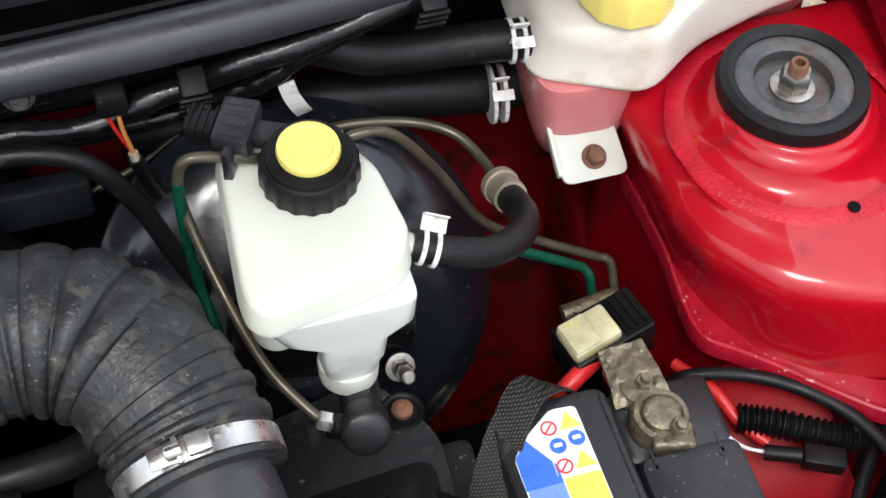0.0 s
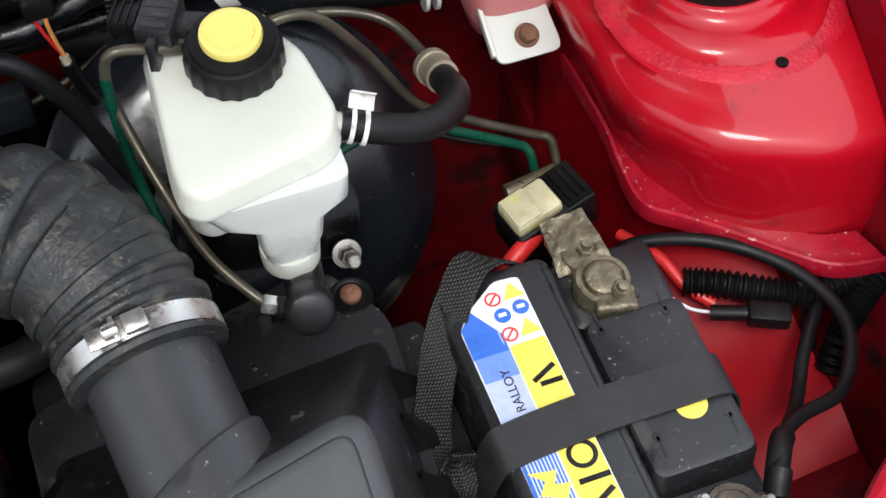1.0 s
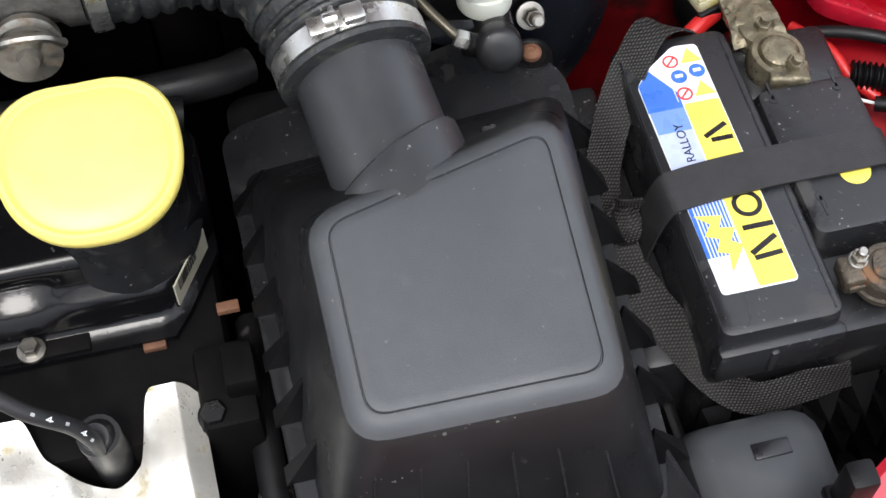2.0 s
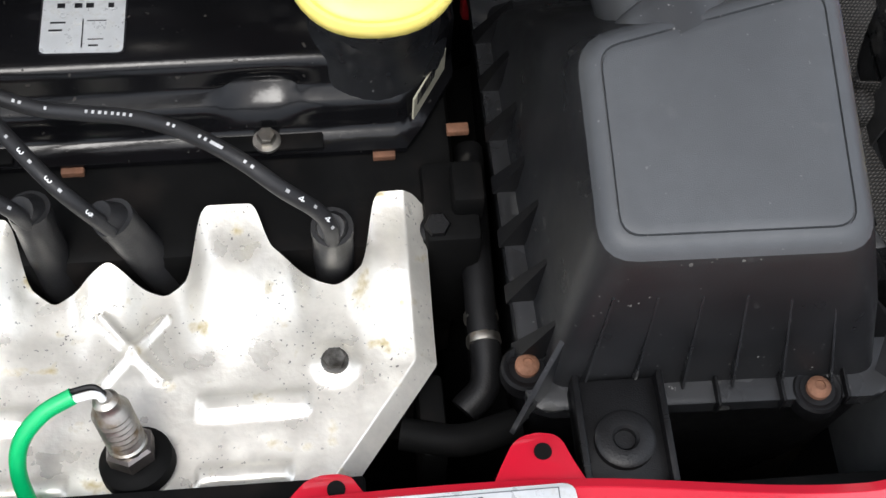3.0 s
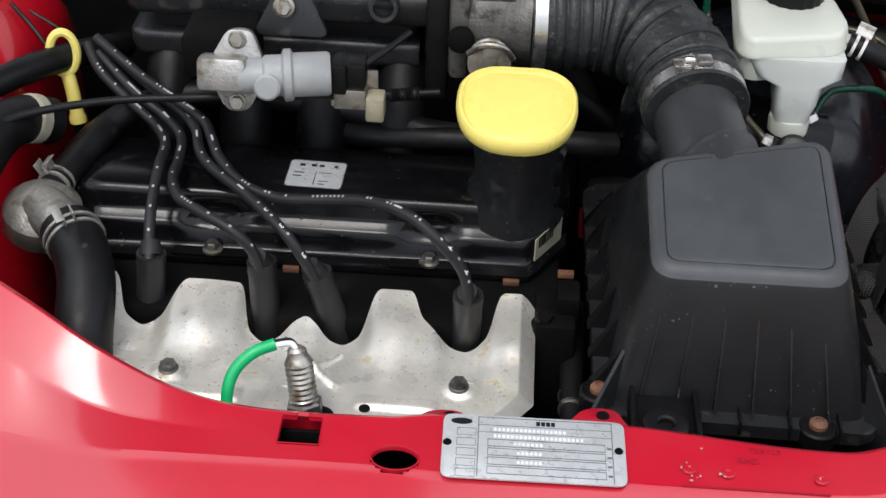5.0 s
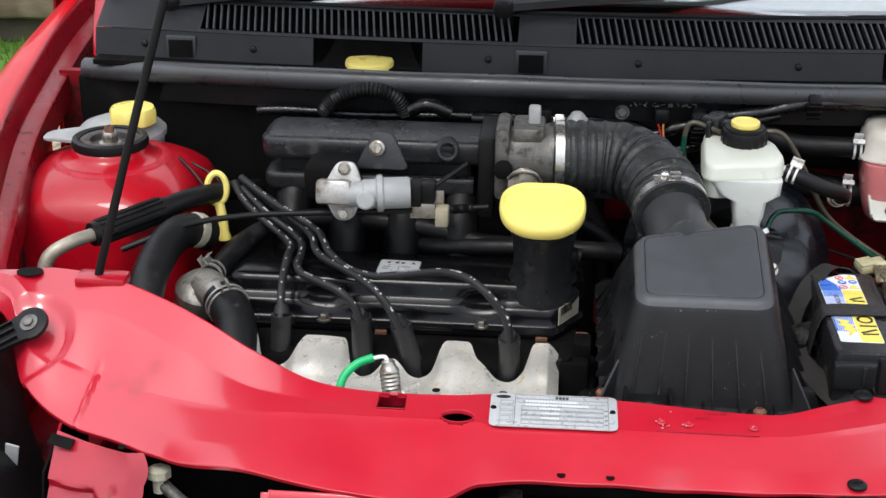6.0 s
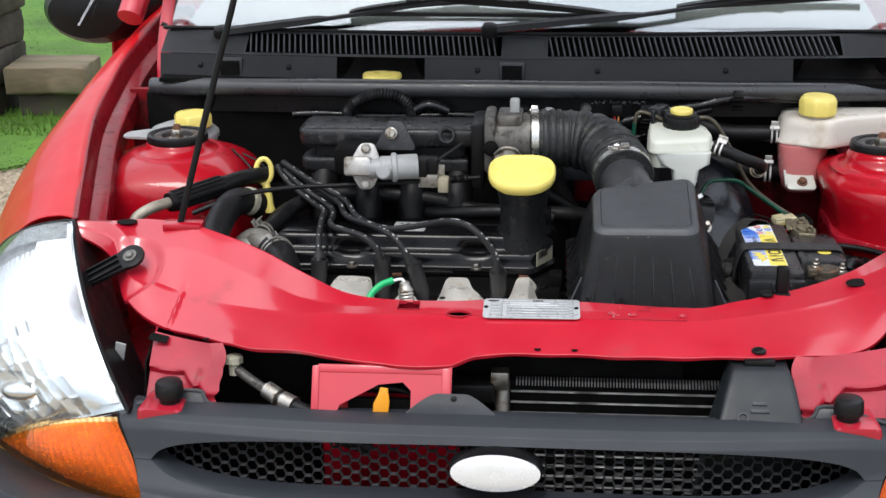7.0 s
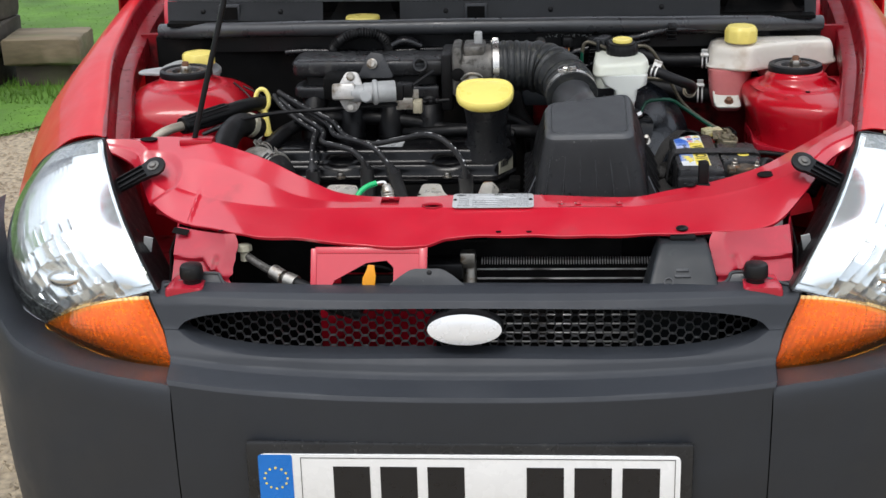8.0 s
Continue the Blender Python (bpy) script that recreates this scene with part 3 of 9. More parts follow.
# middle lock bracket under the panel
bm = B()
m = Matrix.Translation((-0.126, 0.082, 0.7165)) @ Matrix.Rotation(radians(62), 4, "X")
outer = [(-0.082, -0.062), (-0.075, 0.0), (0.071, 0.0), (0.070, -0.062)]
inner = [(-0.057, -0.062), (-0.050, -0.044), (-0.008, -0.021), (0.018, -0.018), (0.027, -0.027), (0.027, -0.062)]
outline = [outer[1], outer[2], outer[3], inner[5], inner[4], inner[3], inner[2], inner[1], inner[0], outer[0]]
prism(bm, outline, m, 0.002)
for x0, x1 in ((-0.081, -0.073), (0.060, 0.070)):
    box(bm, x0, x1, -0.062, -0.002, 0.001, 0.0036, 0.0012, m=m)
box(bm, -0.074, 0.064, -0.009, -0.001, 0.001, 0.0030, 0.0009, m=m)
part("lock_bracket", bm, RED, car, "red sheet bracket with a triangular opening")
bm = B()
box(bm, -0.205, -0.050, 0.112, 0.116, 0.50, 0.668, 0.001)
part("lock_plate", bm, RED_IN, car, "red plate behind the grille")

# side brackets below the panel
for s in (-1, 1):
    bm = B()
    def pressed(u, v, s=s):
        """A box-shaped pressing with a hollow field and a stepped edge."""
        soft = lambda d: max(0.0, min(1.0, d / 0.09))  # noqa: E731
        step = 0.34 + 0.03 * math.sin(5 * u) + 0.20 * max(0.0, min(1.0, (u - 0.52) / 0.16))
        hollow = 0.9 * soft(v - step) * soft(0.80 - u) + 0.5 * min(soft(v - 0.62), soft(u - 0.62)) + 0.25 * math.exp(-((u - 0.72) / 0.03) ** 2) * soft(v - 0.3)
        wide = 0.020 if s > 0 else 0.0
        return s * (0.404 + wide - (0.090 + wide + 0.005 * math.sin(9 * v) + 0.004 * soft(v - 0.30) - 0.010 * soft(v - 0.58)) * u), 0.116 + 0.032 * max(0.0, 1 - 1.2 * u) * (1 - v) ** 2 - 0.046 * v + 0.011 * min(1.0, hollow) - 0.004 * math.sin(3 * u) + 0.03 * max(0.0, 0.06 - u) / 0.06, 0.724 - 0.080 * v
    sheet(bm, 48, 40, pressed, 0.002)
    rings(bm, [[Vector((s * (0.372 + x), 0.072 + y, z)) for x, y in rounded([(-0.026 * k, -0.026), (0.026 * k, -0.026), (0.022 * k, 0.030), (-0.022 * k, 0.030)], 0.008)] for z, k in ((0.650, 1.05), (0.668, 1.0), (0.672, 0.94), (0.673, 0.85))])
    part("side_bracket", bm, RED_DULL, car, "dusty red pressed side bracket")
    bm = B()
    sheet(bm, 4, 8, lambda u, v, s=s: (s * ((0.425 if s > 0 else 0.404) + 0.002 * u), 0.115 + 0.14 * u - 0.04 * v, 0.700 + 0.035 * u - 0.12 * v), 0.002)
    part("side_web", bm, DARK, car)


# strut towers
TABLE_TOP = [(-0.074, 0.085), (-0.075, -0.015), (-0.068, -0.050), (-0.042, -0.087), (-0.012, -0.103), (0.026, -0.117), (0.090, -0.115), (0.126, -0.10), (0.126, 0.105), (-0.06, 0.105)]
TABLE_FOOT = [(-0.061, 0.085), (-0.061, -0.015), (-0.055, -0.048), (-0.037, -0.085), (-0.012, -0.106), (0.024, -0.122), (0.090, -0.122), (0.126, -0.106), (0.126, 0.105), (-0.06, 0.105)]


def reach(poly, a, soft=2.2):
    """How far the outline lies from the middle in the direction a, its corners softened."""
    got = 0.0
    for k in range(7):
        c, n = math.cos(a + radians(soft * (k - 3))), math.sin(a + radians(soft * (k - 3)))
        for (x0, y0), (x1, y1) in zip(poly, poly[1:] + poly[:1]):
            dx, dy = x1 - x0, y1 - y0
            det = c * dy - n * dx
            if abs(det) < 1e-9:
                continue
            r, u = (x0 * dy - y0 * dx) / det, (x0 * n - y0 * c) / det
            if r > 0 and -1e-6 <= u <= 1 + 1e-6:
                got += r / 7
                break
    return got


def tower(s):
    cx, cy = (0.494, 0.615) if s > 0 else (0.480, 0.592)
    # height, half width, half length, squareness, shift in y
    turret = [(0.7965, 0.0580, 0.0600, 0, 0), (0.7985, 0.0545, 0.0560, 0, 0), (0.8010, 0.0520, 0.0530, 0, 0), (0.8070, 0.0490, 0.0495, 0, 0), (0.8100, 0.0480, 0.0485, 0, 0), (0.8125, 0.0450, 0.0455, 0, 0), (0.8140, 0.0430, 0.0430, 0, 0), (0.826, 0.0425, 0.0425, 0, 0), (0.828, 0.040, 0.040, 0, 0), (0.828, 0.030, 0.030, 0, 0)]
    # the turret stands a little behind the middle of its table
    ox, oy = (0.0050, 0.0100) if s > 0 else (0.0, 0.0)
    turret = turret[:7] + [(0.8155, 0.0425, 0.0425, 0, 0), (0.8170, 0.040, 0.040, 0, 0), (0.8170, 0.030, 0.030, 0, 0)]
    if s < 0:
        turret = [(0.8155, 0.0530, 0.0540, 0, 0), (0.8180, 0.0470, 0.0475, 0, 0), (0.8225, 0.0440, 0.0440, 0, 0), (0.826, 0.0425, 0.0425, 0, 0), (0.828, 0.040, 0.040, 0, 0), (0.828, 0.030, 0.030, 0, 0)]
    rows = [(0.560, 0.112, 0.118, 0.9, -0.004), (0.690, 0.109, 0.114, 0.9, -0.002), (0.755, 0.107, 0.112, 0.85, 0), (0.774, 0.104, 0.109, 0.8, 0), (0.786, 0.099, 0.104, 0.65, 0), (0.796, 0.0905, 0.095, 0.45, 0), (0.804, 0.0805, 0.085, 0.25, 0), (0.8095, 0.0705, 0.074, 0.1, 0), (0.8130, 0.0600, 0.062, 0, 0)]
    bm = B()
    loops = []
    if s > 0:
        # height, share of the upper outline, size, roundness
        for z, up, k, rd in ((0.560, 0, 1, 0), (0.705, 0, 1, 0), (0.722, 0.02, 1, 0), (0.745, 0.5, 1, 0), (0.766, 0.97, 1, 0), (0.7735, 1, 0.995, 0), (0.7790, 1, 0.977, 0), (0.7830, 1, 0.948, 0), (0.7858, 1, 0.905, 0.03), (0.7885, 1, 0.85, 0.15), (0.7910, 1, 0.80, 0.45), (0.7938, 1, 0.75, 0.85)):
            loop = []
            for i in range(112):
                a = 2 * math.pi * i / 112
                r = k * (reach(TABLE_FOOT, a, 0.8) * (1 - up) + reach(TABLE_TOP, a) * up) * (1 - rd) + 0.066 * rd
                loop.append(Vector((cx + r * math.cos(a), cy + r * math.sin(a), z)))
            loops.append(loop)
        rows = []
    for z, a, b, sq, dy in rows + turret:
        e = 2 / (2 + 3 * sq)
        loop = []
        for k in range(112):
            t = 2 * math.pi * k / 112
            c, n = math.cos(t), math.sin(t)
            wide = 1.20 if c > 0 and z < 0.7885 else 1.0
            loop.append(Vector((s * (cx + ox + wide * a * math.copysign(abs(c) ** e, c)), cy + oy + dy + b * math.copysign(abs(n) ** e, n), z)))
        loops.append(loop)
    rings(bm, loops, caps=False)
    t = part("strut_tower", bm, RED_TOWER, car, "glossy red suspension strut tower", sharp=60)
    # brushed sealer bead round the turret
    bm = B()
    r = random.Random(3)
    loops = []
    for k in range(330):
        a = radians(20) + 2 * math.pi * k / 330
        w = 0.0115 + 0.0008 * math.sin(k * 0.19) + r.uniform(-0.0003, 0.0003)
        ra, rb = (0.0672, 0.0680) if s > 0 else (0.0600, 0.0635)
        loop = []
        for q in range(5):
            d = (q / 4 - 0.5) * w
            rise_up = 0.0012 * math.sin(math.pi * q / 4) + (0.0004 if (k + 2 * q) % 5 < 2 else 0) + r.uniform(0, 0.0002)
            loop.append(Vector((s * (cx + ox * 1.45 + (ra + d) * math.cos(a)), cy + oy * 0.8 + (rb + d) * math.sin(a), (0.7952 if s > 0 else 0.8125) - 0.26 * d + rise_up)))
        loops.append(loop)
    rings(bm, loops, closed=False, caps=False, closed_v=True)
    part("sealer_bead", bm, SEALER, t, "brushed red seam sealer")
    return t


tower_right, tower_left = tower(1), tower(-1)
CHIPPED = surface("chipped_red_flange_paint", (0.36, 0.006, 0.02), 0.35, vary=0.2, scale=60, coat=0.4, dirt=(0.62, 0.36, 0.34), dirt_amount=-0.12, dirt_scale=260)
for s, t in ((1, tower_right), (-1, tower_left)):
    bm = B()
    run = [(0.424, 0.672), (0.424, 0.654), (0.424, 0.607), (0.4215, 0.578), (0.4215, 0.552), (0.4265, 0.538), (0.441, 0.526), (0.466, 0.504), (0.487, 0.484), (0.513, 0.464), (0.545, 0.458)] if s > 0 else [(0.397, 0.585), (0.400, 0.573), (0.414, 0.549), (0.425, 0.528), (0.448, 0.512), (0.470, 0.493)]
    loops = []
    for p in smooth_line(run, 5):
        # the flange runs in towards the tower's middle
        to = Vector((0.500 - p.x, 0.600 - p.y, 0))
        out = to.normalized()
        side = [(0.005, 0.7060), (0.005, 0.7145), (0.0060, 0.7175), (0.0080, 0.7180), (0.0095, 0.7150), (0.012, 0.7145), (0.016, 0.7150), (0.032, 0.7150)] if s > 0 else [(0.0, 0.7080), (0.0, 0.7165), (0.0012, 0.720), (0.0035, 0.7205), (0.0055, 0.7165), (0.008, 0.7145), (0.014, 0.7160)]
        if s < 0:
            side += [(to.length * 0.22, 0.718), (to.length * 0.42, 0.735)]
        loops.append([Vector((s * (p.x + out.x * o), p.y + out.y * o, h)) for o, h in side])
    rings(bm, loops, closed=False, caps=False)
    part("tower_flange", bm, CHIPPED, t, "red flange with speckled worn paint", sharp=30)
# a flat dark disc stands for the shade in the drain hole
bm = B()
lathe(bm, Matrix.Translation((0.5065, 0.5572, 0.7968)), [(0.0036, 0), (0.0036, 0.0012)], 14)
part("drain_hole", bm, DARK, tower_right, "small dark round hole")
for x, y, z in ((0.542, 0.552, 0.7874), (0.487, 0.543, 0.7880)):
    bm = B()
    lathe(bm, axis_pose((x, y, z), (0, -0.16, 1)), [(0.0050, -0.001), (0.0046, 0.0006), (0.0036, 0.0006), (0.0032, -0.0004)], 20, caps=False)
    part("pressed_ring", bm, RED_TOWER, tower_right)


def strut_mount(s):
    at = Vector((0.4975, 0.6290, 0.8140) if s > 0 else (-0.480, 0.592, 0.8245))
    th = thing("strut_top_mount", at, "round black rubber strut mount with a rusty centre nut", "strut mount", "strut mounts")
    bm = B()
    lathe(bm, Matrix.Translation(at), [(0.033, -0.002), (0.0415, 0.0), (0.043, 0.006), (0.0415, 0.012), (0.037, 0.0135), (0.033, 0.012), (0.033, 0.002)], 40)
    part("rubber_ring", bm, RUBBER, th)
    bm = B()
    lathe(bm, Matrix.Translation(at), [(0.0335, 0.004), (0.0335, 0.0105), (0.026, 0.0115), (0.0225, 0.010), (0.021, 0.003), (0.012, 0.002)], 36)
    part("steel_cup", bm, surface("worn_black_steel", (0.10, 0.10, 0.10), 0.4, metal=0.6, vary=0.4, scale=70, dirt=(0.10, 0.06, 0.04), dirt_amount=0.5, dirt_scale=70), th, "worn steel cup with rust spots")
    bm = B()
    lathe(bm, Matrix.Translation(at), [(0.0125, 0.002), (0.0125, 0.006), (0.009, 0.007)], 24)
    hexagon(bm, Matrix.Translation(at), 0.016, 0.012, 0.006)
    part("nut", bm, STEEL_DULL, th)
    bm = B()
    lathe(bm, Matrix.Translation(at), [(0.0055, 0.015), (0.0055, 0.023), (0.0048, 0.0245), (0.003, 0.0245), (0.003, 0.019)], 16)
    part("threaded_stud", bm, RUST, th)


strut_mount(1)
strut_mount(-1)


# wings
def wing(s):
    # share of the way back: five to seven points across
    rows = [
        [(0.528, 0.284, 0.8115), (0.552, 0.292, 0.812), (0.590, 0.306, 0.800), (0.632, 0.328, 0.767), (0.668, 0.352, 0.725), (0.694, 0.376, 0.681), (0.715, 0.40, 0.62), (0.73, 0.42, 0.50)],
        [(0.560, 0.42, 0.833), (0.572, 0.42, 0.835), (0.605, 0.43, 0.825), (0.648, 0.44, 0.792), (0.694, 0.455, 0.738), (0.722, 0.465, 0.688), (0.748, 0.475, 0.62), (0.765, 0.48, 0.50)],
        [(0.595, 0.58, 0.858), (0.607, 0.58, 0.860), (0.635, 0.58, 0.851), (0.672, 0.58, 0.820), (0.716, 0.58, 0.765), (0.750, 0.58, 0.700), (0.775, 0.58, 0.63), (0.79, 0.58, 0.55)],
        [(0.617, 0.74, 0.874), (0.629, 0.74, 0.876), (0.654, 0.74, 0.866), (0.688, 0.74, 0.830), (0.728, 0.74, 0.775), (0.765, 0.74, 0.71), (0.79, 0.74, 0.65), (0.80, 0.74, 0.57)],
        [(0.636, 0.92, 0.888), (0.648, 0.92, 0.889), (0.670, 0.92, 0.876), (0.702, 0.92, 0.838), (0.742, 0.92, 0.785), (0.778, 0.92, 0.72), (0.80, 0.92, 0.65), (0.80, 0.92, 0.50)],
        [(0.655, 1.25, 0.905), (0.667, 1.25, 0.906), (0.690, 1.25, 0.890), (0.72, 1.25, 0.85), (0.757, 1.25, 0.80), (0.79, 1.25, 0.74), (0.80, 1.25, 0.65), (0.80, 1.25, 0.30)],
    ]
    cols = [smooth_line([r[c] for r in rows], 6) for c in range(8)]
    loops = []
    for k in range(len(cols[0])):
        loops.append([Vector((s * p.x, p.y, p.z)) for p in smooth_line([c[k] for c in cols], 4)])
    bm = B()
    rings(bm, loops, closed=False, caps=False)
    bmesh.ops.recalc_face_normals(bm, faces=bm.faces)
    bmesh.ops.solidify(bm, geom=list(bm.faces), thickness=0.0016)
    w = part("wing", bm, RED_GLOSS, car, "glossy red front wing", sharp=60)
    # gutter along the wing's inner edge
    bm = B()
    edge = cols[0]
    loops = []
    for p in edge:
        loops.append([Vector((s * (p.x - dx), p.y, p.z + dz)) for dx, dz in ((-0.004, 0.0006), (0.002, 0.0), (0.005, -0.003), (0.009, -0.020), (0.012, -0.024), (0.030, -0.0255), (0.033, -0.027), (0.035, -0.060))])
    rings(bm, loops, closed=False, caps=False)
    bmesh.ops.solidify(bm, geom=list(bm.faces), thickness=0.0015)
    part("wing_gutter", bm, RED_IN, w, "red painted gutter flange", sharp=40)
    return w


wing_left, wing_right = wing(-1), wing(1)

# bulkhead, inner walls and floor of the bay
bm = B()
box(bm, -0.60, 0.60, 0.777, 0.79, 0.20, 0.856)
part("bulkhead", bm, RED_LOW, car, "grimy red painted bulkhead, darkened for shade")
# black sheets added where the bulkhead lies too dark to show red
for x0, x1, y0, z0, z1 in ((-0.57, 0.03, 0.755, 0.24, 0.858), (0.031, 0.56, 0.758, 0.768, 0.858), (0.031, 0.078, 0.757, 0.24, 0.767), (0.079, 0.165, 0.759, 0.24, 0.690)):
    bm = B()
    box(bm, x0, x1, y0, 0.775, z0, z1, 0.006)
    part("sound_mat", bm, DARK, car, "black sheet added to darken the bulkhead")
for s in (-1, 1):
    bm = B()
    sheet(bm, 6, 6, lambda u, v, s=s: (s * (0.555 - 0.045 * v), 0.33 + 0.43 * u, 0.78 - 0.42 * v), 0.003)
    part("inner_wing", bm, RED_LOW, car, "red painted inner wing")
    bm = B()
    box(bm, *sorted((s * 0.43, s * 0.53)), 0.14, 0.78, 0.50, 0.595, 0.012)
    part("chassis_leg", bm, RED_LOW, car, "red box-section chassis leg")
for s in (-1, 1):
    bm = B()
    sheet(bm, 10, 12, lambda u, v, s=s: (s * (0.424 + 0.070 * u), 0.385 + 0.155 * v, 0.644 + 0.036 * v + 0.016 * u + 0.005 * math.sin(9 * v)), 0.002)
    a = part("arch_top", bm, RED_MATT, car, "red wheel arch top")
    if s > 0:
        bm = B()
        lathe(bm, Matrix.Translation((0.471, 0.430, 0.6612)), [(0.005, 0), (0.005, 0.002), (0.003, 0.004)], 14)
        part("arch_stud", bm, DARK, a)
bm = B()
box(bm, -0.56, 0.56, 0.16, 0.78, 0.20, 0.23)
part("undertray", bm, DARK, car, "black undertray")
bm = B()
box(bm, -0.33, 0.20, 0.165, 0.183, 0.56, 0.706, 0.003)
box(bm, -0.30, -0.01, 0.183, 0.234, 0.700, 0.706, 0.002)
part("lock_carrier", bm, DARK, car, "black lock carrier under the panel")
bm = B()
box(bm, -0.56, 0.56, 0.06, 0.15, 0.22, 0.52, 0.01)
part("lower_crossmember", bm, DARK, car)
bm = B()
box(bm, -0.70, 0.70, 0.90, 2.9, 0.22, 0.30, 0.01)
for s in (-1, 1):
    sheet(bm, 8, 4, lambda u, v, s=s: (s * (0.80 - 0.03 * v), 1.25 + 1.7 * u, 0.28 + 0.62 * v), 0.004)
sheet(bm, 6, 4, lambda u, v: (-0.8 + 1.6 * u, 2.95, 0.28 + 0.7 * v), 0.004)
part("body_side", bm, RED_GLOSS, car, "red body sides and floor")
bm = B()
sheet(bm, 10, 10, lambda u, v: ((u - 0.5) * (1.16 - 0.1 * v), 1.48 + 1.4 * v, 1.33 + 0.05 * math.sin(math.pi * (0.15 + 0.7 * v)) + 0.03 * math.sin(math.pi * u)), 0.004)
part("roof", bm, RED_GLOSS, car, "red roof panel")
for s in (-1, 1):
    bm = B()
    sheet(bm, 10, 6, lambda u, v, s=s: (s * (0.770 - 0.195 * v), 1.06 + 0.44 * v + (1.88 - 0.52 * v) * u, 0.900 + 0.440 * v + 0.02 * math.sin(math.pi * u) * v), 0.004)
    pane = part("side_window", bm, GLASS, car, "plain side glass")
    pane.visible_shadow = False
bm = B()
sheet(bm, 10, 6, lambda u, v: ((u - 0.5) * (1.56 - 0.48 * v), 2.95 - 0.07 * v, 0.975 + 0.385 * v), 0.004)
part("tailgate", bm, RED_GLOSS, car, "plain red tailgate")
for s in (-1, 1):
    bm = B()
    tube(bm, [(s * 0.665, 1.02, 0.92), (s * 0.645, 1.12, 1.02), (s * 0.60, 1.33, 1.21), (s * 0.575, 1.50, 1.335)], 0.022, 12)
    part("windscreen_pillar", bm, RED, car, "red windscreen pillar")

# open bonnet with its hinge arms
bonnet = thing("bonnet", (0, 0.86, 0.93), "red bonnet propped up steeply over the engine", "bonnet")
OPEN = Matrix.Translation((0, 0.83, 1.075)) @ Matrix.Rotation(radians(-54), 4, "X")


def bonnet_point(u, v):
    half = 0.585 - 0.10 * v**2 - 0.08 * v**6
    x = (2 * u - 1) * half
    return OPEN @ Vector((x, -0.02 - 0.80 * v + 0.10 * v * (x / 0.6) ** 2, 0.045 * (1 - (x / 0.62) ** 2) * (1 - 0.3 * v) - 0.09 * v**2.2))


bm = B()
sheet(bm, 24, 20, bonnet_point, 0.0015)
part("outer_skin", bm, RED_GLOSS, bonnet)
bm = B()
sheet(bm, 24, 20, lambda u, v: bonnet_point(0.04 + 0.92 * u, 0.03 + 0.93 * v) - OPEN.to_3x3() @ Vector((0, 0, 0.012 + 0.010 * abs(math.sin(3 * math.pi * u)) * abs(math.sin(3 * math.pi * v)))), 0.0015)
part("inner_skin", bm, LINING, bonnet, "unseen pressed inner skin, darkened to dim reflections")
for s in (-1, 1):
    bm = B()
    arm = smooth_line([(s * 0.556, 0.812, 0.868), (s * 0.556, 0.818, 0.890), (s * 0.556, 0.838, 0.93), (s * 0.55, 0.862, 0.99), (s * 0.54, 0.850, 1.06), (s * 0.53, 0.815, 1.13)], 6)
    rings(bm, [[p + Vector((0.010 * math.cos(t), 0.0055 * math.sin(t), 0.002 * math.sin(t))) for t in (k * math.pi / 6 for k in range(12))] for p in arm])
    part("hinge_arm", bm, RED, bonnet, "curved red hinge arm")

# ---------------------------------------------------------------- cowl, windscreen, wipers
# the whole scuttle, from cowl to windscreen
SCUTTLE = Matrix.Translation((0.0016, -0.0378, 0.0380)) @ Matrix.Scale(0.972, 4)
cowl = thing("cowl_panel", (0, 0.80, 0.86), "long grey-black plastic cowl panel with a slatted air intake", "cowl")


def crown(x):
    """The cowl and windscreen bow backwards to the sides."""
    return 0.10 * x * x / 0.3 * 0.3


WELLS = [(-0.285, -0.148), (0.40, 0.545)]
bm = B()


def cowl_front(x, v):
    return Vector((x, 0.795 + crown(x) + 0.010 * v, 0.864 + 0.036 * v))


def skip_x(x):
    return any(a < x < b for a, b in WELLS)


grid = [[bm.verts.new(cowl_front(-0.565 + 1.13 * i / 226, j / 4)) for i in range(227)] for j in range(5)]
for j in range(4):
    for i in range(226):
        x = -0.565 + 1.13 * (i + 0.5) / 226
        if not skip_x(x):
            bm.faces.new((grid[j][i], grid[j][i + 1], grid[j + 1][i + 1], grid[j + 1][i]))
bmesh.ops.solidify(bm, geom=list(bm.faces), thickness=0.003)
part("front_face", bm, TRIM, cowl)
# sloping top, with the slatted openings cut through
bm = B()
SLOTS = [(-0.430, -0.035), (0.035, 0.475)]


def cowl_top(x, v):
    return Vector((x, 0.806 + crown(x) + 0.053 * v, 0.9005 + 0.0265 * v))


grid = [[bm.verts.new(cowl_top(-0.565 + 1.13 * i / 226, j / 10)) for i in range(227)] for j in range(11)]
for j in range(10):
    for i in range(226):
        x = -0.565 + 1.13 * (i + 0.5) / 226
        if 1 <= j <= 8 and any(a < x < b for a, b in SLOTS):
            continue
        bm.faces.new((grid[j][i], grid[j][i + 1], grid[j + 1][i + 1], grid[j + 1][i]))
bmesh.ops.solidify(bm, geom=list(bm.faces), thickness=0.003)
part("top_face", bm, TRIM, cowl)
bm = B()
box(bm, 0, 0.0024, -0.0235, 0.0235, -0.006, 0.0015, 0.0004, seg=1)
slat_mesh = finish("slat", bm, TRIM)
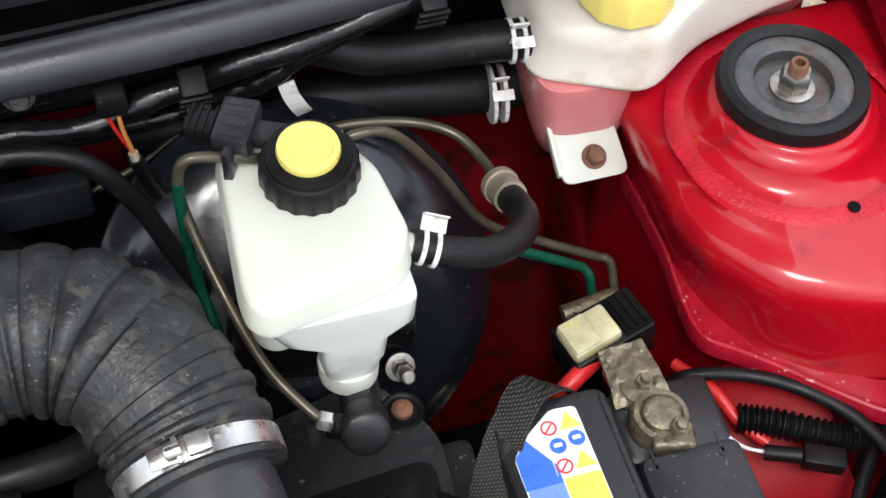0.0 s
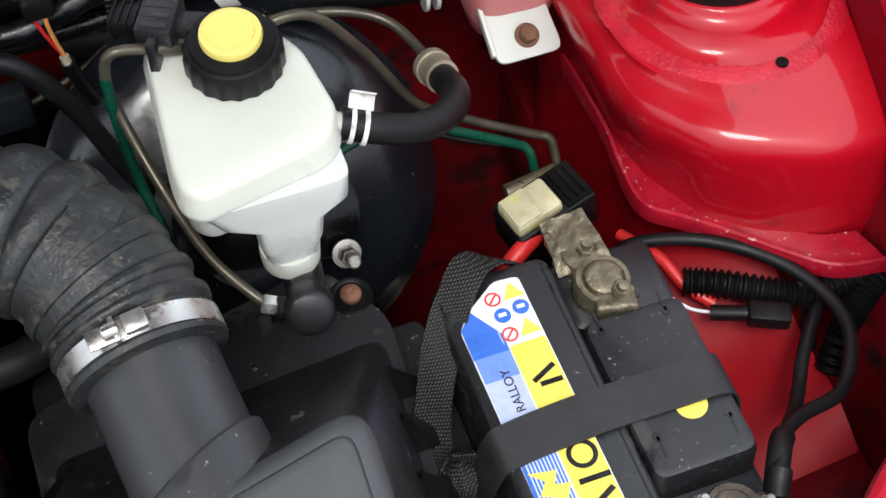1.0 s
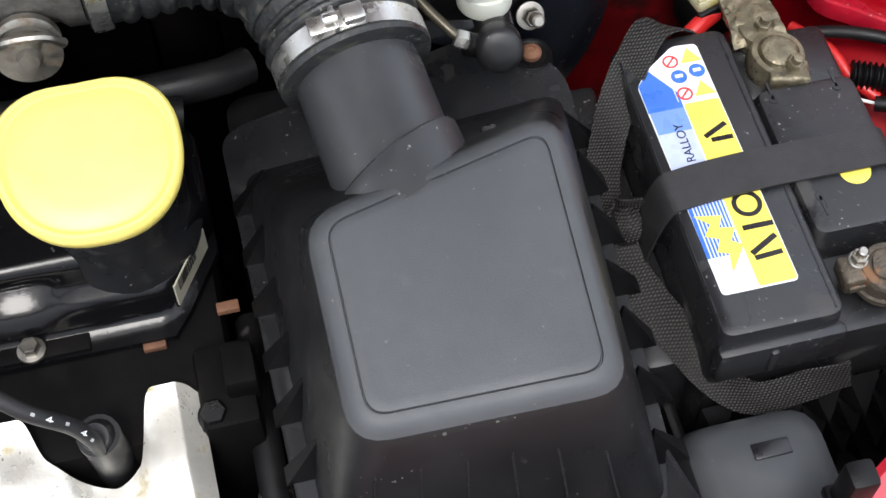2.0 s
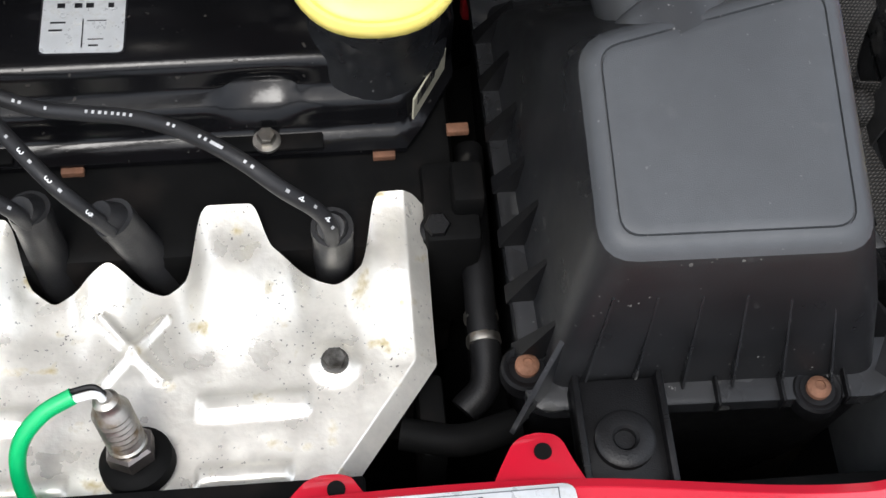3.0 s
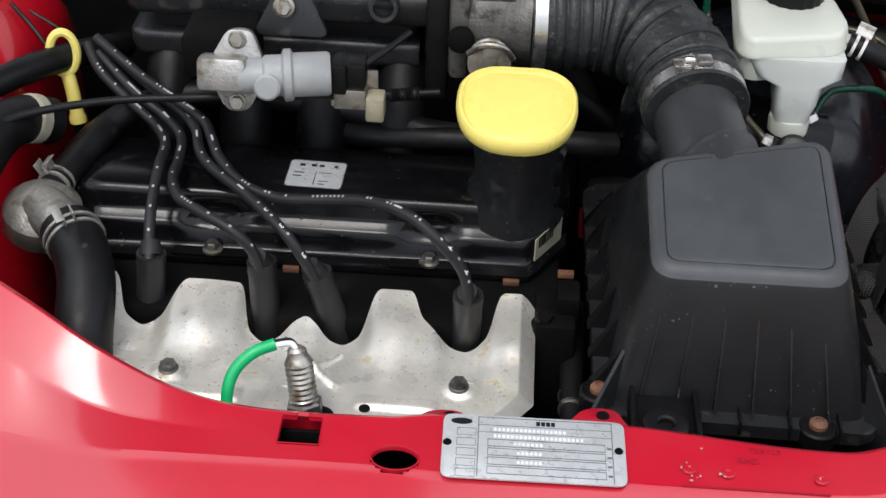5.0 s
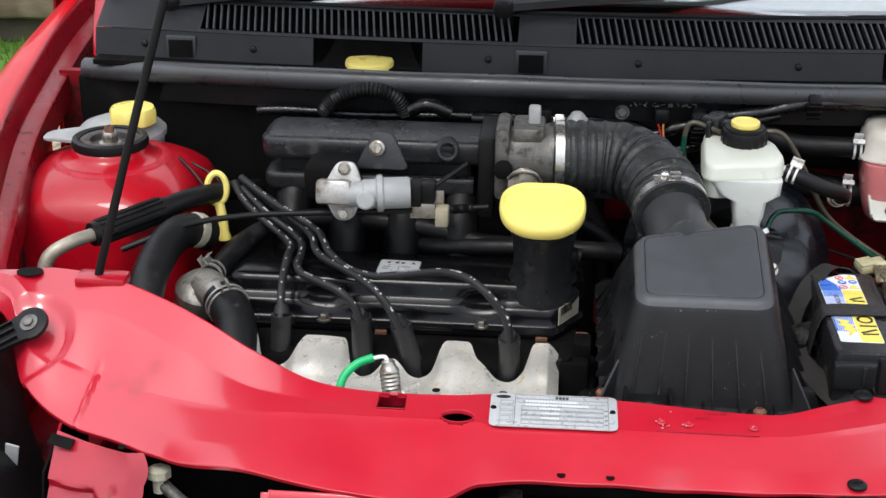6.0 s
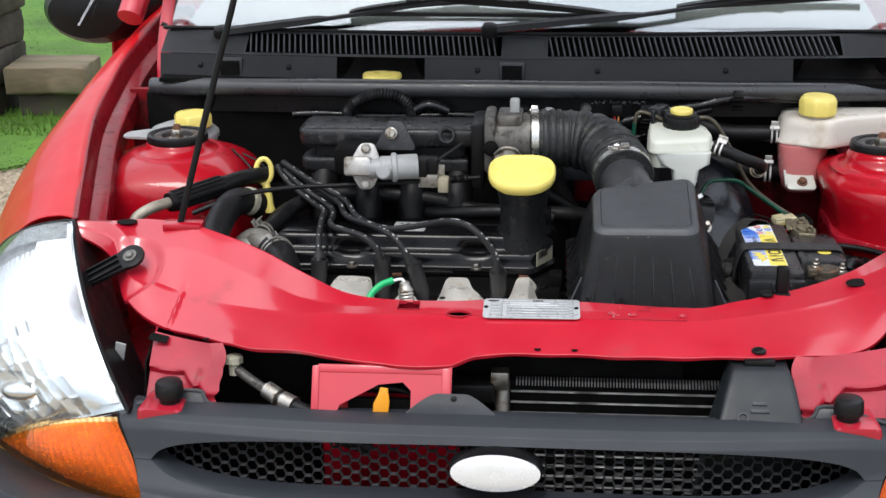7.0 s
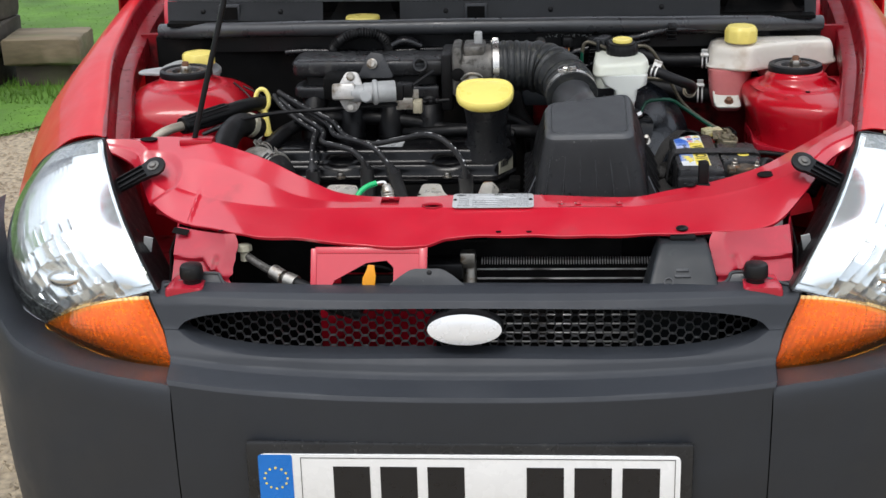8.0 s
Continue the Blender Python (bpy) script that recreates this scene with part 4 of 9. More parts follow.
for a, b in SLOTS:
    n = int((b - a) / 0.0088)
    for k in range(n):
        x = a + 0.004 + k * 0.0088
        ob = new("slat", slat_mesh)
        ob.parent = cowl
        ob.matrix_parent_inverse = cowl.matrix_basis.inverted()
        ob.matrix_basis = Matrix.Translation(cowl_top(x, 0.5)) @ Matrix.Rotation(radians(26.6), 4, "X") @ Matrix.Rotation(radians(8), 4, "Z")
bm = B()
box(bm, -0.56, 0.56, 0.80, 0.90, 0.862, 0.868)
box(bm, -0.56, 0.56, 0.885, 0.90, 0.866, 0.93)
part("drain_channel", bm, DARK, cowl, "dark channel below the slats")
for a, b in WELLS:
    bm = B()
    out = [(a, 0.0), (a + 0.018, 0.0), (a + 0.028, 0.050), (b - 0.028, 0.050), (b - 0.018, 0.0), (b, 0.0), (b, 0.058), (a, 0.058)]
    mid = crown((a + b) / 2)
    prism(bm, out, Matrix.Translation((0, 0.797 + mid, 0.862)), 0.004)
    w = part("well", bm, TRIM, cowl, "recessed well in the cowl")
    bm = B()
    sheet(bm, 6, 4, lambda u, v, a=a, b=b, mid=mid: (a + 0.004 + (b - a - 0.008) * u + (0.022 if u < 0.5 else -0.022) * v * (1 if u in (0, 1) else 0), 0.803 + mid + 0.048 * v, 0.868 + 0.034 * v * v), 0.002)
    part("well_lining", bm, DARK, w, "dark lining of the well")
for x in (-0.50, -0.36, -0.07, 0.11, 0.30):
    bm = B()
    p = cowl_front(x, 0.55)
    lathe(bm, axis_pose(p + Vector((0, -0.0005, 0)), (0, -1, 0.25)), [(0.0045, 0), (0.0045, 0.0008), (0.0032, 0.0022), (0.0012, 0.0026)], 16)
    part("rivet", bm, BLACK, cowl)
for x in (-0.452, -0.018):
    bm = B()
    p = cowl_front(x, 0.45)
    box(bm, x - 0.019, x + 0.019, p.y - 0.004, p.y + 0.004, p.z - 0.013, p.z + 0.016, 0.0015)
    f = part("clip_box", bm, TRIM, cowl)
    # a dark block on the clip's face stands for shade in a recess
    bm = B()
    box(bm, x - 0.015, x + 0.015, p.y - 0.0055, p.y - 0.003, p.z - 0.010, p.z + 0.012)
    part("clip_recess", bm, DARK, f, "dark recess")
# filler cap in the well
bm = B()
at = (-0.2165, 0.815, 0.860)
lathe(bm, Matrix.Translation(at), [(0.030, 0), (0.030, 0.012), (0.0285, 0.0145), (0.012, 0.016)], 32)
washer_cap = solid("washer_filler_cap", bm, YELLOW, "yellow washer filler cap in the cowl's well", "filler cap")

# rubber seal along the bulkhead, on a black scuttle panel
def seal_line(x):
    y = 0.686 + 0.25 * x * x
    return Vector((x, y, 0.8815 - 0.23 * (y - 0.686)))


bm = B()
tube(bm, [seal_line(-0.56 + 0.112 * k) for k in range(11)], lambda t: 0.0132 + 0.0004 * math.sin(31 * t), 18, 8)
seal = solid("bulkhead_seal", bm, SEAL, "thick black rubber seal along the bulkhead's edge", "seal")
bm = B()
sheet(bm, 40, 4, lambda u, v: seal_line(-0.56 + 1.12 * u) + Vector((0, 0.018 + 0.004 * v, -0.045 * (1 - v) + 0.004)), 0.004)
scuttle_panel = part("scuttle_panel", bm, BLACK, car, "black panel under the bulkhead seal")
bm = B()
rr = random.Random(8)
for k in range(46):
    x = 0.100 + 0.078 * rr.random()
    p = seal_line(x) + Vector((0, 0.0130, -0.0205 + rr.uniform(-0.0022, 0.0022)))
    box(bm, -0.0016 * rr.random() - 0.0003, 0.0008, -0.0004, 0.0004, -0.0006 * rr.random() - 0.0002, 0.0003, m=Matrix.Translation(p) @ Matrix.Rotation(rr.uniform(-0.6, 0.6), 4, "Y"))
part("scuffs", bm, LABEL_GREY, scuttle_panel, "pale scuffs on black", kind="stuff")

screen = thing("windscreen", (0, 0.87, 0.93), "raked windscreen glass reflecting a bright sky", "windscreen")


def screen_point(u, v):
    x = (2 * u - 1) * (0.575 - 0.035 * v)
    return Vector((x, 0.862 + crown(x) * 1.3 + 0.64 * v, 0.926 + 0.42 * v - 0.02 * v * v))


bm = B()
sheet(bm, 24, 12, screen_point, 0.005)
glass = part("pane", bm, GLASS, screen)
glass.visible_shadow = False
bm = B()
tube(bm, [screen_point(u, 0.0) + Vector((0, -0.002, 0.001)) for u in (0, 0.1, 0.3, 0.5, 0.7, 0.9, 1)], 0.004, 6)
for u in (0.0, 1.0):
    tube(bm, [screen_point(u, v) for v in (0, 0.3, 0.6, 1)], 0.008, 6)
part("rubber_edge", bm, RUBBER, screen)
bm = B()
sheet(bm, 20, 8, lambda u, v: ((2 * u - 1) * 0.55, 0.90 + crown((2 * u - 1) * 0.55) + 0.42 * v, 0.915 + 0.035 * math.sin(math.pi * v * 0.6)), 0.004)
box(bm, 0.10, 0.50, 1.18, 1.30, 0.93, 1.02, 0.02)
box(bm, -0.52, 0.52, 1.30, 1.32, 0.45, 0.95, 0.01)
dashboard = solid("dashboard", bm, INTERIOR, "dark plastic dashboard behind the windscreen", "dashboard")
bm = B()
for x in (-0.32, 0.32):
    box(bm, x - 0.24, x + 0.24, 1.75, 1.87, 0.45, 1.05, 0.05)
    box(bm, x - 0.12, x + 0.12, 1.79, 1.86, 1.06, 1.20, 0.03)
solid("cabin_seats", bm, surface("dark_seat_cloth", (0.04, 0.042, 0.05), 0.9, vary=0.2, scale=30), "dark cloth seats inside the car", "seats")


def wiper(pivot, elbow, top, blade_from, blade_to):
    """A flat arm, bent once, holding a bridged blade frame by its middle."""
    th = thing("windscreen_wiper", pivot, "black windscreen wiper lying along the foot of the glass", "wiper", "wipers")
    bm = B()
    line = smooth_line([pivot, Vector(pivot).lerp(Vector(elbow), 0.5), elbow, Vector(elbow).lerp(Vector(top), 0.6), top], 4)
    loops = []
    for k, c in enumerate(line):
        t = k / (len(line) - 1)
        w, h = (0.0085, 0.0060) if t < 0.45 else (0.0045, 0.0035)
        loops.append([c + Vector(o) for o in ((0, -w, -h * 0.4), (0, w, -h * 0.4 + w * 0.5), (0, w * 0.6, h + w * 0.3), (0, -w * 0.6, h))])
    rings(bm, loops)
    part("arm", bm, BLACK, th)
    a, b, top = Vector(blade_from), Vector(blade_to), Vector(top)
    mid = (a + b) / 2
    up = top - mid
    bm = B()
    loops = []
    for k in range(25):
        t = k / 24
        c = a.lerp(b, t) + up * (1 - abs(2 * t - 1)) ** 0.75
        h = 0.0030 + 0.0035 * (1 - abs(2 * t - 1))
        loops.append([c + Vector(o) for o in ((0, -0.005, -h), (0, 0.005, -h + 0.002), (0, 0.005, h + 0.002), (0, -0.005, h))])
    rings(bm, loops)
    box(bm, top.x - 0.030, top.x + 0.030, top.y - 0.007, top.y + 0.007, top.z - 0.004, top.z + 0.006, 0.003)
    frame_bar = part("blade_frame", bm, BLACK, th)
    for t in (0.30, 0.42, 0.58, 0.70):
        c = a.lerp(b, t) + up * (1 - abs(2 * t - 1)) ** 0.75
        bm = B()
        box(bm, c.x - 0.012, c.x + 0.012, c.y - 0.0055, c.y + 0.0055, c.z + 0.003, c.z + 0.0075, 0.001)
        part("frame_rivet", bm, BLACK, frame_bar)
    bm = B()
    loops = []
    for k in range(13):
        c = a.lerp(b, k / 12)
        loops.append([c + Vector(o) for o in ((0, -0.003, -0.003), (0, 0.003, -0.001), (0, 0.003, 0.003), (0, -0.003, 0.002))])
    rings(bm, loops)
    part("rubber_blade", bm, RUBBER, th)
    bm = B()
    lathe(bm, axis_pose(pivot, (0, -0.4, 1)), [(0.012, -0.03), (0.013, 0.004), (0.010, 0.010), (0.005, 0.012)], 16)
    part("pivot_cap", bm, BLACK, th)
    return th


wiper_left = wiper((-0.055, 0.857, 0.933), (0.179, 0.887, 0.9516), (0.372, 0.934, 0.973), (0.231, 0.908, 0.960), (0.520, 0.948, 0.972))
wiper_right = wiper((-0.475, 0.871, 0.924), (-0.306, 0.885, 0.9440), (-0.1035, 0.913, 0.9705), (-0.276, 0.897, 0.951), (0.142, 0.889, 0.951))
for ob in (cowl, washer_cap, screen, dashboard, wiper_left, wiper_right):
    ob.matrix_basis = SCUTTLE @ ob.matrix_basis

# door mirror
mirror = thing("door_mirror", (-0.70, 1.20, 0.86), "black plastic door mirror housing beside the windscreen", "mirror")
bm = B()
m = Matrix.Translation((-0.772, 1.20, 0.905)) @ Matrix.Rotation(radians(-8), 4, "Z") @ Matrix.Rotation(radians(90), 4, "X")
lathe(bm, m, [(0.02, 0.075), (0.06, 0.062), (0.080, 0.03), (0.084, -0.02), (0.082, -0.05)], 32, 1.2, 0.74)
housing = part("housing", bm, BLACK, mirror)
bm = B()
lathe(bm, m, [(0.078, -0.0505), (0.078, -0.052)], 32, 1.2, 0.74)
part("glass", bm, CHROME, housing)
bm = B()
tube(bm, [(-0.72, 1.22, 0.885), (-0.68, 1.24, 0.88), (-0.62, 1.27, 0.875)], 0.02, 10)
part("foot", bm, BLACK, mirror)

# ---------------------------------------------------------------- bumper, grille, plate
bumper = thing("front_bumper", (0, 0.0, 0.22), "dark grey textured plastic front bumper with a wide oval grille opening", "bumper")
FACE = [(0.20, -0.030), (0.34, -0.070), (0.45, -0.080), (0.545, -0.0805), (0.572, -0.0800), (0.5775, -0.0765), (0.5835, -0.040), (0.588, -0.031), (0.598, -0.026), (0.612, -0.014), (0.630, -0.004), (0.660, 0.006), (0.669, 0.012), (0.6755, 0.024), (0.676, 0.050)]


def face_y(x, z):
    return nose(x) + table(FACE, z - rise(x) * max(0.0, min(1.0, (0.625 - z) / 0.025)))[0]


def rise(x):
    """The crease climbs a little towards the corners."""
    return 0.008 * min(1.4, (x / 0.36) ** 2)


def half(z):
    """Half the width of the middle section, wider beside the indicators."""
    return 0.374 + 0.050 * max(0.0, min(1.0, (z - 0.574) / 0.108))


def opening(x):
    a = abs(x) / 0.376
    return 0.0 if a >= 1 else 0.0280 * (1 - a**4.5) ** 0.5


def MID(x):
    """Height of the grille opening's middle line."""
    return 0.633 - 0.008 * (x / 0.38) ** 2


def top_drop(x):
    return 0.011 * (abs(x) / 0.42) ** 2


def centre_low(u, v):
    side = 2 * u - 1
    x = side * 0.400
    z1 = MID(x) - opening(x)
    if v > 0.94:
        x = side * half(z1)
        return Vector((x, face_y(x, z1) + 0.035 * (v - 0.94) / 0.06, z1 + 0.0015))
    z = table([(0.0, 0.20), (0.35, 0.565), (0.55, 0.5775), (0.75, 0.5840), (0.82, 0.592), (0.94, max(0.600, z1))], v)[0]
    z += rise(x) * max(0.0, min(1.0, (0.94 - v) / 0.2)) * min(1.0, v / 0.35)
    x = side * half(z)
    return Vector((x, face_y(x, z), z))


def centre_high(u, v):
    side = 2 * u - 1
    x = side * 0.400
    z0 = MID(x) + opening(x)
    if v < 0.12:
        x = side * half(z0)
        return Vector((x, face_y(x, z0) + 0.030 * (1 - v / 0.12), z0 - 0.001))
    z = z0 + (0.676 - z0) * (v - 0.12) / 0.88
    x = side * half(z)
    y = face_y(x, z)
    return Vector((x, y, z - top_drop(x) * (z - z0) / 0.05))


bm = B()
sheet(bm, 120, 64, centre_low)
sheet(bm, 120, 24, centre_high)
for s in (-1, 1):
    # turned-in edge beside the indicator
    sheet(bm, 3, 20, lambda u, v, s=s: Vector((s * (half(0.573 + 0.10 * v) + 0.001), face_y(0.40, 0.573 + 0.10 * v) + 0.03 * u, 0.573 + 0.10 * v - top_drop(0.4) * v)))
sheet(bm, 60, 3, lambda u, v: Vector((-0.43 + 0.86 * u, nose(-0.43 + 0.86 * u) + 0.05 + 0.018 * v, 0.676 - top_drop(-0.43 + 0.86 * u) - 0.004 * v)))
centre = part("centre_section", bm, BUMPER, bumper, sharp=32)
ZTOP = [(0.374, 0.5770), (0.396, 0.5790), (0.48, 0.581), (0.587, 0.592), (0.640, 0.625), (0.695, 0.680), (0.74, 0.690)]
# how the face lies back between the foot and the upper edge of a corner
ROLL = [(0.0, -0.030), (0.37, -0.068), (0.66, -0.079), (0.90, -0.0815), (0.965, -0.0795), (0.99, -0.0765), (1.0, -0.0735)]
for s in (-1, 1):
    bm = B()

    def corner(u, v, s=s):
        x = 0.3755 + 0.367 * u**0.85
        z = 0.20 + (smooth_table(ZTOP, x)[0] - 0.20) * v**0.75
        away = smooth_table(ROLL, v**0.75)[0]
        return Vector((s * x, nose(x) + away, z))

    sheet(bm, 80, 64, corner)
    sheet(bm, 80, 3, lambda u, v, s=s: corner(u, 1.0, s) + Vector((0, 0.10 * v, 0.003 * math.sin(math.pi * min(1, 1.5 * v)) - 0.012 * v)))
    part("corner_section", bm, BUMPER, bumper, sharp=32)
for x, w, way in ((-0.358, 0.046, 1), (-0.055, 0.052, 0), (0.362, 0.046, -1)):
    # the middle tab is a low arch; the outer ones sweep up to a flat top and fall off steeply
    bm = B()
    if way:
        out = [(-w, 0.0), (-w * 0.72, 0.004), (-w * 0.42, 0.0085), (-w * 0.16, 0.0140), (w * 0.02, 0.0165), (w * 0.40, 0.0170), (w * 0.58, 0.0155), (w * 0.63, 0.010), (w * 0.74, 0.004), (w, 0.0)]
        out = out if way > 0 else [(-a, b) for a, b in out][::-1]
    else:
        out = rounded([(-w, 0.0), (w, 0.0), (w * 0.62, 0.016), (w * 0.36, 0.024), (-w * 0.36, 0.024), (-w * 0.62, 0.016)], 0.006)
    seat = Matrix.Translation((x, nose(x) + 0.052, 0.672 - top_drop(x))) @ Matrix.Rotation(radians(60), 4, "X")
    prism(bm, out, seat, 0.004, 0.001)
    tab = part("fixing_tab", bm, BLACK_SPIGOT, bumper)
    if way:
        bm = B()
        tube(bm, [seat @ Vector((a, b, 0.004)) for a, b in out], 0.0022, 8, 3)
        part("turned_edge", bm, BLACK_SPIGOT, tab)
bm = B()
lathe(bm, axis_pose((-0.052, 0.060, 0.6890), (0, -1, 0.6)), [(0.004, -0.002), (0.004, 0.002), (0.002, 0.003)], 12)
part("fixing_clip", bm, BLACK, bumper)

# honeycomb in the opening
R, PX, PZ = 0.0069, 0.01035, 0.0143
bm = B()
rings(bm, [[Vector((r * math.cos(k * math.pi / 3), dy, r * math.sin(k * math.pi / 3) * PZ / (R * 3**0.5))) for k in range(6)] for r, dy in ((R, 0.0012), (R * 0.965, 0), (R * 0.905, 0.0010), (R * 0.90, 0.006), (R, 0.006))], caps=False, closed_v=True)
cell_mesh = finish("grille_cell", bm, surface("grey_grille_plastic", (0.045, 0.046, 0.048), 0.40, vary=0.25, scale=30, bump=0.2, bscale=900, spec=0.5), 20)
for col in range(-37, 38):
    for row in range(-3, 4):
        cx, cz = col * PX, MID(0.2) + (row + 0.5 * (col % 2)) * PZ
        if abs(cx) > 0.378 or abs(cz - MID(cx)) > opening(cx) + 0.004:
            continue
        ob = new("grille_cell", cell_mesh)
        ob.parent = centre
        ob.matrix_basis = Matrix.Translation((cx, nose(cx) + 0.020, cz))
bm = B()
badge_m = axis_pose((-0.004, -0.012, 0.642), (0, -1, 0.10))
lathe(bm, badge_m, [(0.0485, -0.02), (0.0485, 0.002), (0.046, 0.005), (0.042, 0.0045)], 48, 1, 0.44)
badge = part("badge_rim", bm, BLACK, bumper, "black rim of an oval badge")
bm = B()
lathe(bm, badge_m, [(0.0465, 0.003), (0.0465, 0.006), (0.030, 0.0085), (0.012, 0.009)], 48, 1, 0.43)
part("badge_face", bm, surface("bright_silver_enamel", (0.82, 0.83, 0.84), 0.25, metal=0.3, vary=0.03, scale=20), badge, "plain bright silver oval face")

plate = thing("number_plate", (0, -0.085, 0.39), "white number plate with a blue band, its characters plain bars", "number plate")
bm = B()
box(bm, -0.278, 0.278, -0.0825, -0.074, 0.378, 0.518, 0.004)
part("plate_recess", bm, BLACK_FINE, plate, "black backing panel")
bm = B()
prism(bm, rounded([(-0.262, 0.0), (0.262, 0.0), (0.262, 0.111), (-0.262, 0.111)], 0.008), Matrix.Translation((0.0, -0.0832, 0.392)) @ Matrix.Rotation(radians(90), 4, "X"), 0.003, 0.0006)
board = part("board", bm, PLATE_WHITE, plate)
bm = B()
prism(bm, rounded([(-0.262, 0.0), (-0.219, 0.0), (-0.219, 0.111), (-0.262, 0.111)], 0.004), Matrix.Translation((0.0, -0.0863, 0.392)) @ Matrix.Rotation(radians(90), 4, "X"), 0.0004)
part("blue_band", bm, PLATE_BLUE, board)
bm = B()
for k in range(12):
    a = k * math.pi / 6
    lathe(bm, axis_pose((-0.2405 + 0.0145 * math.cos(a), -0.0868, 0.470 + 0.0145 * math.sin(a)), (0, -1, 0)), [(0.0017, 0), (0.0017, 0.0003)], 5)
part("star_ring", bm, LABEL_YELLOW, board)
bm = B()
for a, b, c, d in ((-0.208, 0.255, 0.4985, 0.4992), (-0.208, 0.255, 0.3958, 0.3965), (-0.2087, -0.208, 0.3958, 0.4992), (0.255, 0.2557, 0.3958, 0.4992)):
    box(bm, a, b, -0.0868, -0.0862, c, d)
part("border_line", bm, LABEL_BLACK, board)
for x in (-0.145, -0.086, -0.027, 0.096, 0.155, 0.214):
    bm = B()
    box(bm, x - 0.023, x + 0.023, -0.0868, -0.0862, 0.408, 0.487)
    part("character_bar", bm, LABEL_BLACK, board)


# ---------------------------------------------------------------- headlamps and indicators
def patch(a, b, c, d, bulge, ab=(0, 0, 0), bc=(0, 0, 0), cd=(0, 0, 0), da=(0, 0, 0)):
    """A bowed four-sided skin a-b-c-d; each edge swells by its own vector."""
    a, b, c, d, bulge, ab, bc, cd, da = (Vector(v) for v in (a, b, c, d, bulge, ab, bc, cd, da))

    def at(u, v):
        # u runs a to d, v runs a to b
        p = a * (1 - u) * (1 - v) + d * u * (1 - v) + b * (1 - u) * v + c * u * v
        hu, hv = 4 * u * (1 - u), 4 * v * (1 - v)
        return p + ab * hv * (1 - u) + cd * hv * u + bc * hu * v + da * hu * (1 - v) + bulge * hu * hv
    return at


RIM_GREY = surface("grey_bezel_plastic", (0.15, 0.16, 0.15), 0.25, metal=0.55, vary=0.12, scale=40)


def headlamp(s):
    S = lambda p: (s * p[0], p[1], p[2])  # noqa: E731
    th = thing("headlamp", S((0.54, 0.2, 0.60)), "large clear teardrop headlamp with a bright reflector", "headlamp", "headlamps")
    a, b, c, d = S((0.4085, 0.050, 0.668)), S((0.529, 0.275, 0.810)), S((0.690, 0.372, 0.681)), S((0.590, 0.124, 0.592))
    at = patch(a, b, c, d, S((0.012, -0.055, 0.022)), S((0.006, -0.02, 0.010)), S((0.022, -0.006, 0.024)), S((0.022, -0.045, -0.010)), S((0.004, -0.008, 0.004)))
    bm = B()
    sheet(bm, 28, 28, at, 0.0025)
    lens = part("lens", bm, LENS, th, sharp=60)
    lens.visible_shadow = False
    # pale fluted band along the inner edge, behind the lens
    bm = B()
    sheet(bm, 4, 90, lambda u, v: at(0.02 + 0.17 * u, 0.05 + 0.90 * v) + Vector((0, 0.006 + 0.0012 * math.sin(v * 2 * math.pi * 45), -0.003)), 0.001)
    part("fluted_band", bm, REFLECTOR, th, "pale fluted band", sharp=10)
    bm = B()
    px, pz = 0.556, 0.672
    c0 = min((at(i / 40, k / 40) for i in range(41) for k in range(41)), key=lambda p: (abs(p.x) - px) ** 2 + (p.z - pz) ** 2)
    cut_rng = random.Random(21)
    tilts = {(i, j): (cut_rng.uniform(-1, 1), cut_rng.uniform(-1, 1)) for i in range(-1, 19) for j in range(-1, 13)}

    def bowl_back(u, v):
        """A bright housing, its deep face cut into leaning facets, with fine flutes above."""
        h = (4 * u * (1 - u)) ** 0.5 * (4 * v * (1 - v)) ** 0.5
        p = at(u, v)
        y = 0.008 + 0.020 * h
        i, j = int(u * 16 + 0.35 * v), int(v * 9)
        fu, fv = (u * 16 + 0.35 * v) % 1 - 0.5, (v * 9) % 1 - 0.5
        a, b = tilts[(i, j)]
        inner = max(0.0, min(1.0, (u - 0.20) / 0.04)) * max(0.0, min(1.0, (0.80 - v) / 0.04))
        y += h * inner * (0.0068 - 0.0036 * max(0.0, min(1.0, (v - 0.45) / 0.1))) * (a * fu + b * fv - 0.7 * (fu * fu + fv * fv))
        y += 0.0012 * (1 - max(0.0, min(1.0, (0.82 - v) / 0.04))) * math.sin(2 * math.pi * 30 * u)
        d2 = ((p.x - c0.x) / 0.040) ** 2 + ((p.z - c0.z) / 0.026) ** 2
        y += 0.010 * h * max(0.0, 1 - d2)
        return p + Vector((s * -0.010 * h, y, -0.006 * h))

    sheet(bm, 160, 108, bowl_back, 0.001)
    part("reflector_housing", bm, REFLECTOR, th, "bright reflector housing cut into facets", sharp=14)
    # darker fluted rim along the outer edge
    bm = B()
    sheet(bm, 6, 150, lambda u, v: at(0.80 + 0.185 * u + 0.05 * (1 - u) * math.sin(math.pi * v), 0.02 + 0.96 * v) + Vector((0, 0.007 + 0.0014 * math.sin(v * 2 * math.pi * 60) * min(1.0, 3 * (1 - v)), -0.002)), 0.001)
    part("outer_rim", bm, RIM_GREY, th, "grey fluted outer rim", sharp=10)
    bm = B()
    sheet(bm, 60, 4, lambda u, v: at(0.04 + 0.92 * u, 0.90 + 0.085 * v) + Vector((0, 0.0065, -0.002)), 0.001)
    part("upper_rim", bm, RIM_GREY, th, "grey upper rim", sharp=20)
